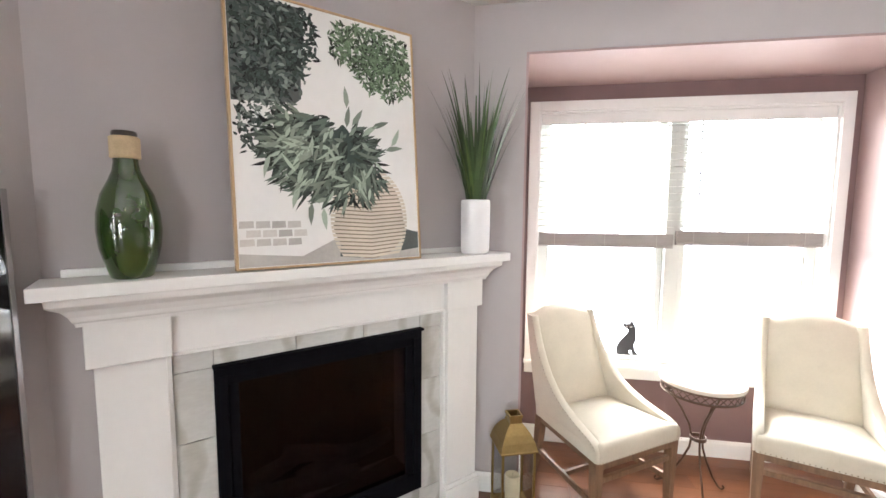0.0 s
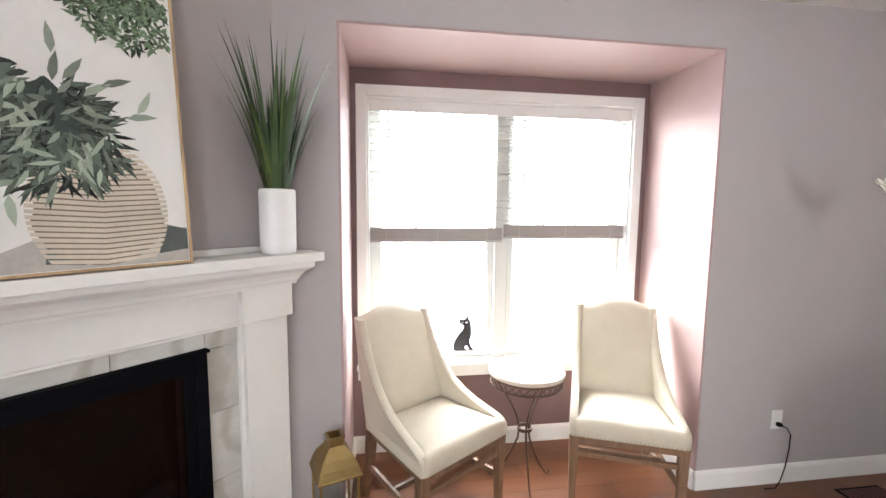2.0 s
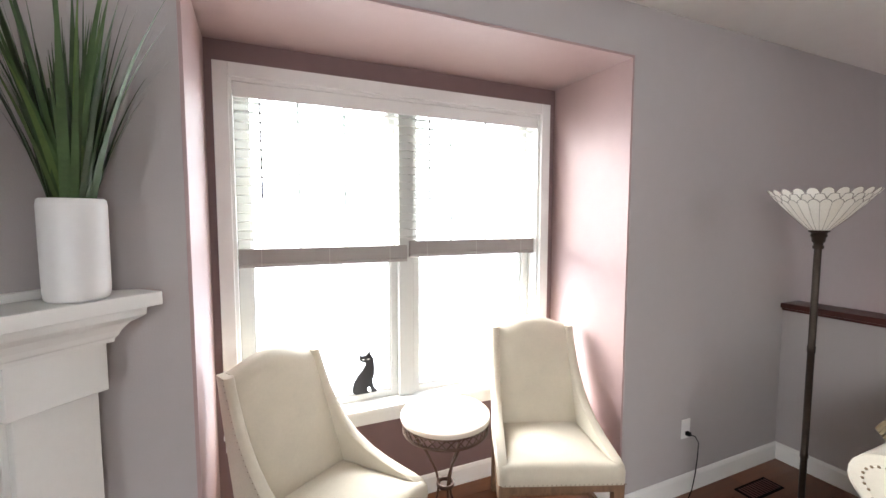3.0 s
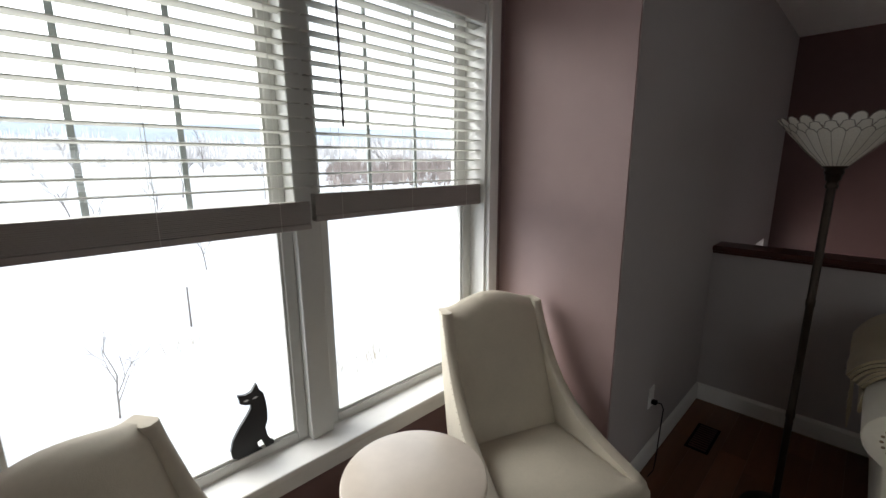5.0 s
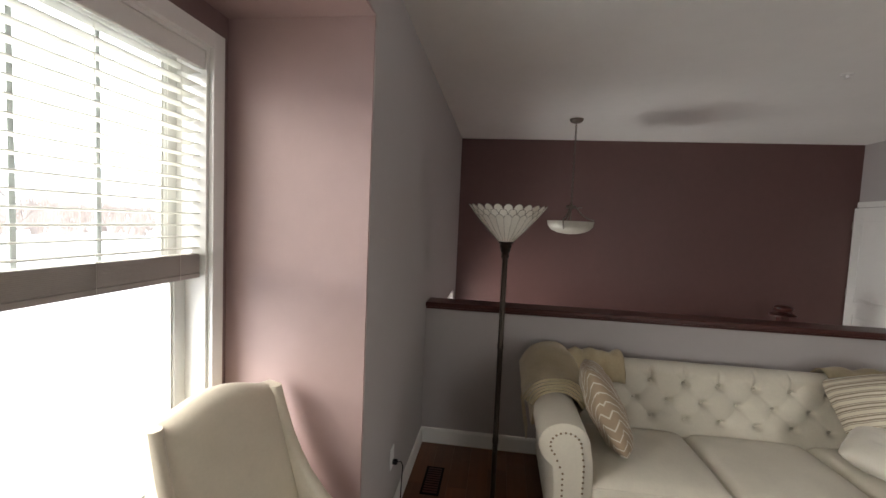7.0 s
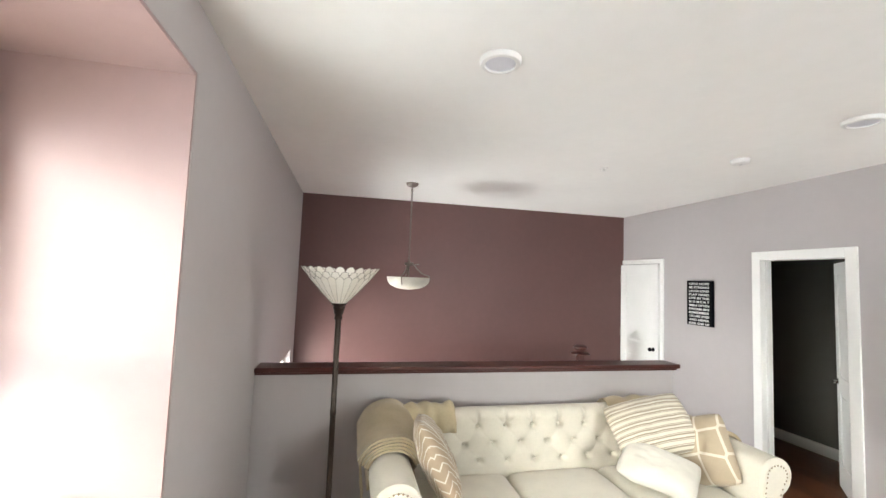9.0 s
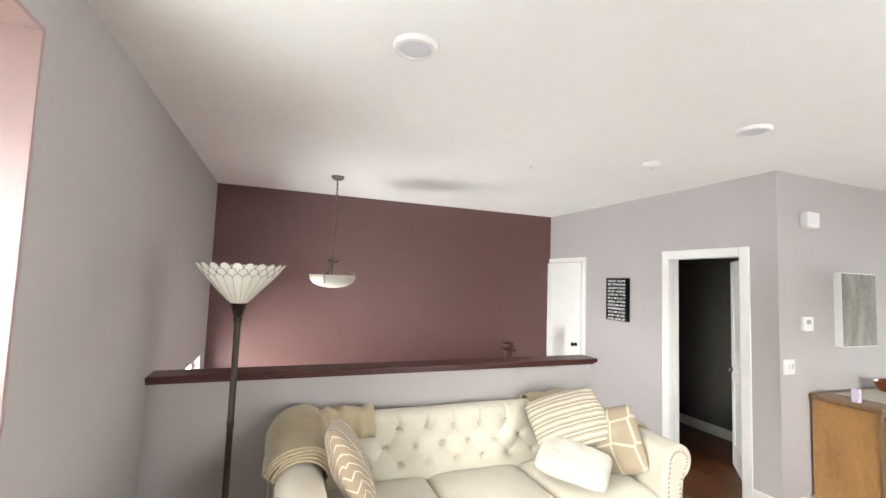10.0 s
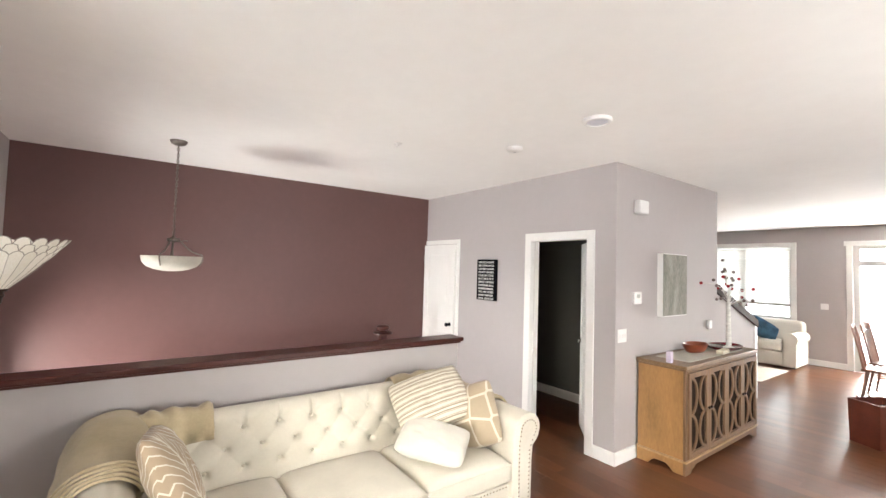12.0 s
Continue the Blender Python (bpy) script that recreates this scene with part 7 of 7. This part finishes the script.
for k in range(20):
    a, el = 2.4 * k, tg.uniform(0.0, 1.25)
    ln = tg.uniform(0.18, 0.42) * (1.0 if el < 0.8 else 0.9)
    d = Vector((math.cos(a) * math.cos(el), math.sin(a) * math.cos(el) * 0.55, math.sin(el)))
    p0 = Vector((0, 0, 0.42 + 0.14 * (k % 5) / 4))
    tube(tw, [p0, p0 + d * ln * 0.5 + Vector((0, 0, 0.03)), p0 + d * ln], 0.004, 0.002, n=5)
    beads.append(p0 + d * ln)
    if k % 2:
        beads.append(p0 + d * ln * 0.65 + Vector((0, 0, 0.015)))
part("twigs", tw, mat("white_twig", (0.62, 0.58, 0.52), 0.6), tree)
RB, CB = mat("red_bead", (0.28, 0.012, 0.02), 0.15, var=0.1), mat("smoky_bead", (0.16, 0.12, 0.11), 0.15, var=0.1)
mesh_r = mesh_c = None
for k, p in enumerate(beads):
    bm = bmesh.new()
    lathe(bm, [(0, -0.016), (0.011, -0.012), (0.016, 0), (0.011, 0.012), (0, 0.016)], 12)
    if k < 2:
        ob = part("bead", bm, (RB, CB)[k], tree, smooth=True)
        if k == 0:
            mesh_r = ob.data
        else:
            mesh_c = ob.data
    else:
        bm.free()
        ob = new("bead", mesh_r if k % 3 == 0 else mesh_c)
        ob.parent = tree
    ob.location = p

# ---- far end: armchair, rug, dining set, bag ----
SLIP = mat("white_slipcover", (0.74, 0.70, 0.62), 0.9, var=0.06, scale=5, bump=0.3, bump_scale=200)
ac = thing("loveseat", pose(3.78, -8.38, 0, 0, 0, 180), "white slipcovered loveseat with rolled arms", "sofa")
boxpart("skirt", (-0.72, 0.72, -0.40, 0.40, 0.02, 0.30), SLIP, ac, 0.03, seg=3)
cushion("seat_cushion", -0.5, 0.0, -0.43, 0.2, 0.30, 0.47, SLIP, ac)
cushion("seat_cushion", 0.005, 0.5, -0.43, 0.2, 0.30, 0.47, SLIP, ac)
boxpart("back", (-0.7, 0.7, 0.18, 0.42, 0.28, 0.86), SLIP, ac, 0.09, seg=4)
for s in (-1, 1):
    bm = bmesh.new()
    box(bm, s * 0.62 - 0.11, s * 0.62 + 0.11, -0.42, 0.36, 0.02, 0.55, bev=0.03, seg=3)
    tube(bm, [(s * 0.64, -0.43, 0.545), (s * 0.64, 0.36, 0.545)], 0.115, n=20)
    part("arm", bm, SLIP, ac, smooth=True, angle=45)
ap = pillow("deep blue patterned pillow on the white loveseat", pose(3.62, -8.20, 0.66, 0, 0, 170) @ pose(0, 0, 0, 22, 28, 0), 0.5, 0.44, 0.16, mat("blue_ikat", (0.05, 0.13, 0.22), 0.9, var=0.6, scale=7), 6)
rg = thing("rug", pose(3.95, -7.0, 0.001), "cream rug on the wooden floor", "rug")
bm = bmesh.new()
box(bm, -0.85, 0.95, -0.7, 0.7, 0, 0.011, bev=0.004)
part("pile", bm, mat("cream_rug_pile", (0.70, 0.66, 0.58), 0.95, var=0.08, scale=10, bump=0.6, bump_scale=150), rg)
TABLEW = mat("reddish_table_wood", (0.20, 0.075, 0.035), 0.3, var=0.25, scale=4, grain=(1, 8, 8))
PAINTW = mat("pale_red_chair_wood", (0.34, 0.17, 0.115), 0.45, var=0.12, scale=8)
dt = thing("dining_table", pose(0.95, -6.7, 0), "reddish wooden dining table near the patio door", "table")
boxpart("tabletop", (-0.55, 0.55, -0.85, 0.85, 0.72, 0.755), TABLEW, dt, 0.006)
boxpart("apron", (-0.46, 0.46, -0.74, 0.74, 0.63, 0.719), TABLEW, dt, 0.003)
for sx in (-1, 1):
    for sy in (-1, 1):
        bm = bmesh.new()
        lathe(bm, [(0, 0), (0.022, 0), (0.03, 0.1), (0.022, 0.2), (0.036, 0.45), (0.03, 0.6), (0.04, 0.63), (0.04, 0.719), (0, 0.719)], 16, (sx * 0.44, sy * 0.72, 0))
        part("leg", bm, TABLEW, dt, smooth=True, angle=50)


def dining_chair(m):
    c = thing("dining_chair", m, "pale reddish wooden spindle-back dining chair", "chair", "dining chairs")
    bm = bmesh.new()
    box(bm, -0.21, 0.21, -0.2, 0.22, 0.44, 0.472, bev=0.012)
    part("seat", bm, TABLEW, c)
    for sx in (-1, 1):
        for sy in (-1, 1):
            bm = bmesh.new()
            tube(bm, [(sx * 0.16, sy * 0.16, 0.44), (sx * 0.185, sy * 0.19, 0.22), (sx * 0.21, sy * 0.225, 0)], 0.019, 0.014, n=9)
            part("leg", bm, PAINTW, c, smooth=True)
        bm = bmesh.new()
        tube(bm, [(sx * 0.18, 0.19, 0.47), (sx * 0.19, 0.24, 0.75), (sx * 0.195, 0.30, 1.03)], 0.017, 0.014, n=9)
        part("post", bm, PAINTW, c, smooth=True)
        bm = bmesh.new()
        tube(bm, [(sx * 0.185, -0.19, 0.2), (sx * 0.185, 0.19, 0.2)], 0.009, n=7)
        part("stretcher", bm, PAINTW, c)
    for k in (-2, -1, 0, 1, 2):
        bm = bmesh.new()
        tube(bm, [(0.06 * k, 0.19, 0.47), (0.065 * k, 0.285, 0.95)], 0.008, n=7)
        part("spindle", bm, PAINTW, c)
    bm = bmesh.new()
    grid_surf(bm, lambda u, v: ((u - 0.5) * 0.44, 0.285 + 0.012 * v + 0.03 * (1 - (2 * u - 1) ** 2) + 0.0, 0.93 + 0.12 * v + 0.02 * (1 - (2 * u - 1) ** 2)), 14, 4)
    bmesh.ops.solidify(bm, geom=bm.faces[:], thickness=0.02)
    part("crest_rail", bm, PAINTW, c, smooth=True, angle=50)
    return c


dining_chair(pose(1.72, -6.45, 0, 0, 0, -85))
dining_chair(pose(1.72, -7.15, 0, 0, 0, -95))
dining_chair(pose(1.05, -5.55, 0, 0, 0, 180))
bg = thing("leather_bag", pose(1.47, -4.34, 0, 0, 0, 62), "open red-brown leather tote standing on the floor", "bag")
LEATH = mat("red_brown_leather", (0.11, 0.024, 0.012), 0.5, var=0.3, scale=7, bump=0.3, bump_scale=70)
bm = bmesh.new()
outer = [[bm.verts.new((sx * (0.215 + 0.008 * z), sy * (0.14 + 0.012 * z), 0.45 * z)) for sx, sy in ((-1, -1), (1, -1), (1, 1), (-1, 1))] for z in (0, 0.5, 1)]
inner = [[bm.verts.new((sx * (0.205 + 0.008 * z), sy * (0.13 + 0.012 * z), 0.01 + 0.44 * z)) for sx, sy in ((-1, -1), (1, -1), (1, 1), (-1, 1))] for z in (0, 1)]
for a, b in ((outer[0], outer[1]), (outer[1], outer[2]), (outer[2], inner[1]), (inner[1], inner[0])):
    for k in range(4):
        bm.faces.new((a[k], a[(k + 1) % 4], b[(k + 1) % 4], b[k]))
bm.faces.new(outer[0])
bm.faces.new(inner[0])
part("body", bm, LEATH, bg)
for s in (-1, 1):
    bm = bmesh.new()
    tube(bm, [(-0.09, s * 0.158, 0.36), (-0.085, s * 0.166, 0.46), (0, s * 0.172, 0.40), (0.085, s * 0.166, 0.46), (0.09, s * 0.158, 0.36)], 0.009, n=8)
    part("handle", bm, LEATH, bg, smooth=True)
t = thing("light_switch", pose(2.84, FY + 0.0005, 1.17), "white light switch plate on the far wall", "switch")
boxpart("case", (-0.06, 0.06, 0, 0.006, -0.058, 0.058), PLAST, t, 0.002)
for k in (-1, 1):
    boxpart("rocker", (0.024 * k - 0.008, 0.024 * k + 0.008, 0.0062, 0.013, -0.018, 0.018), PLAST, t, 0.002)

# ---- floor planks last ----
floor_ob = bpy.data.objects["floor"]
near.sort(key=lambda p: (p[1] - 1.5) ** 2 + (p[2] - 1.0) ** 2)
for length, x, y in near[:300]:
    ob = new("plank", plank_mesh(length, PW))
    ob.location = (x, y, 0)
    ob.parent = floor_ob
FLOORJ = FLOORM.copy()
FLOORJ.name = "cherry_plank_joined"
for node in [n for n in FLOORJ.node_tree.nodes if n.type == 'OBJECT_INFO']:
    geo = FLOORJ.node_tree.nodes.new("ShaderNodeNewGeometry")
    for link in list(node.outputs["Random"].links):
        FLOORJ.node_tree.links.new(geo.outputs["Random Per Island"], link.to_socket)
verts, faces = [], []
for length, x, y in near[300:] + far_planks:
    hx, hy, k, c = length / 2 - 0.0003, PW / 2 - 0.0002, len(verts), 0.0006
    for ins, z in ((0, -0.014), (0, -c), (c, 0)):
        verts += [(x - hx + ins, y - hy + ins, z), (x + hx - ins, y - hy + ins, z), (x + hx - ins, y + hy - ins, z), (x - hx + ins, y + hy - ins, z)]
    faces += [(k + o + i, k + o + (i + 1) % 4, k + o + 4 + (i + 1) % 4, k + o + 4 + i) for o in (0, 4) for i in range(4)] + [(k + 8, k + 9, k + 10, k + 11)]
me = bpy.data.meshes.new("planks_beyond")
me.from_pydata(verts, [], faces)
me.materials.append(FLOORJ)
rest = new("planks_beyond", me)
rest.parent = floor_ob
tagged(rest, "dark cherry planks further off", kind="stuff")
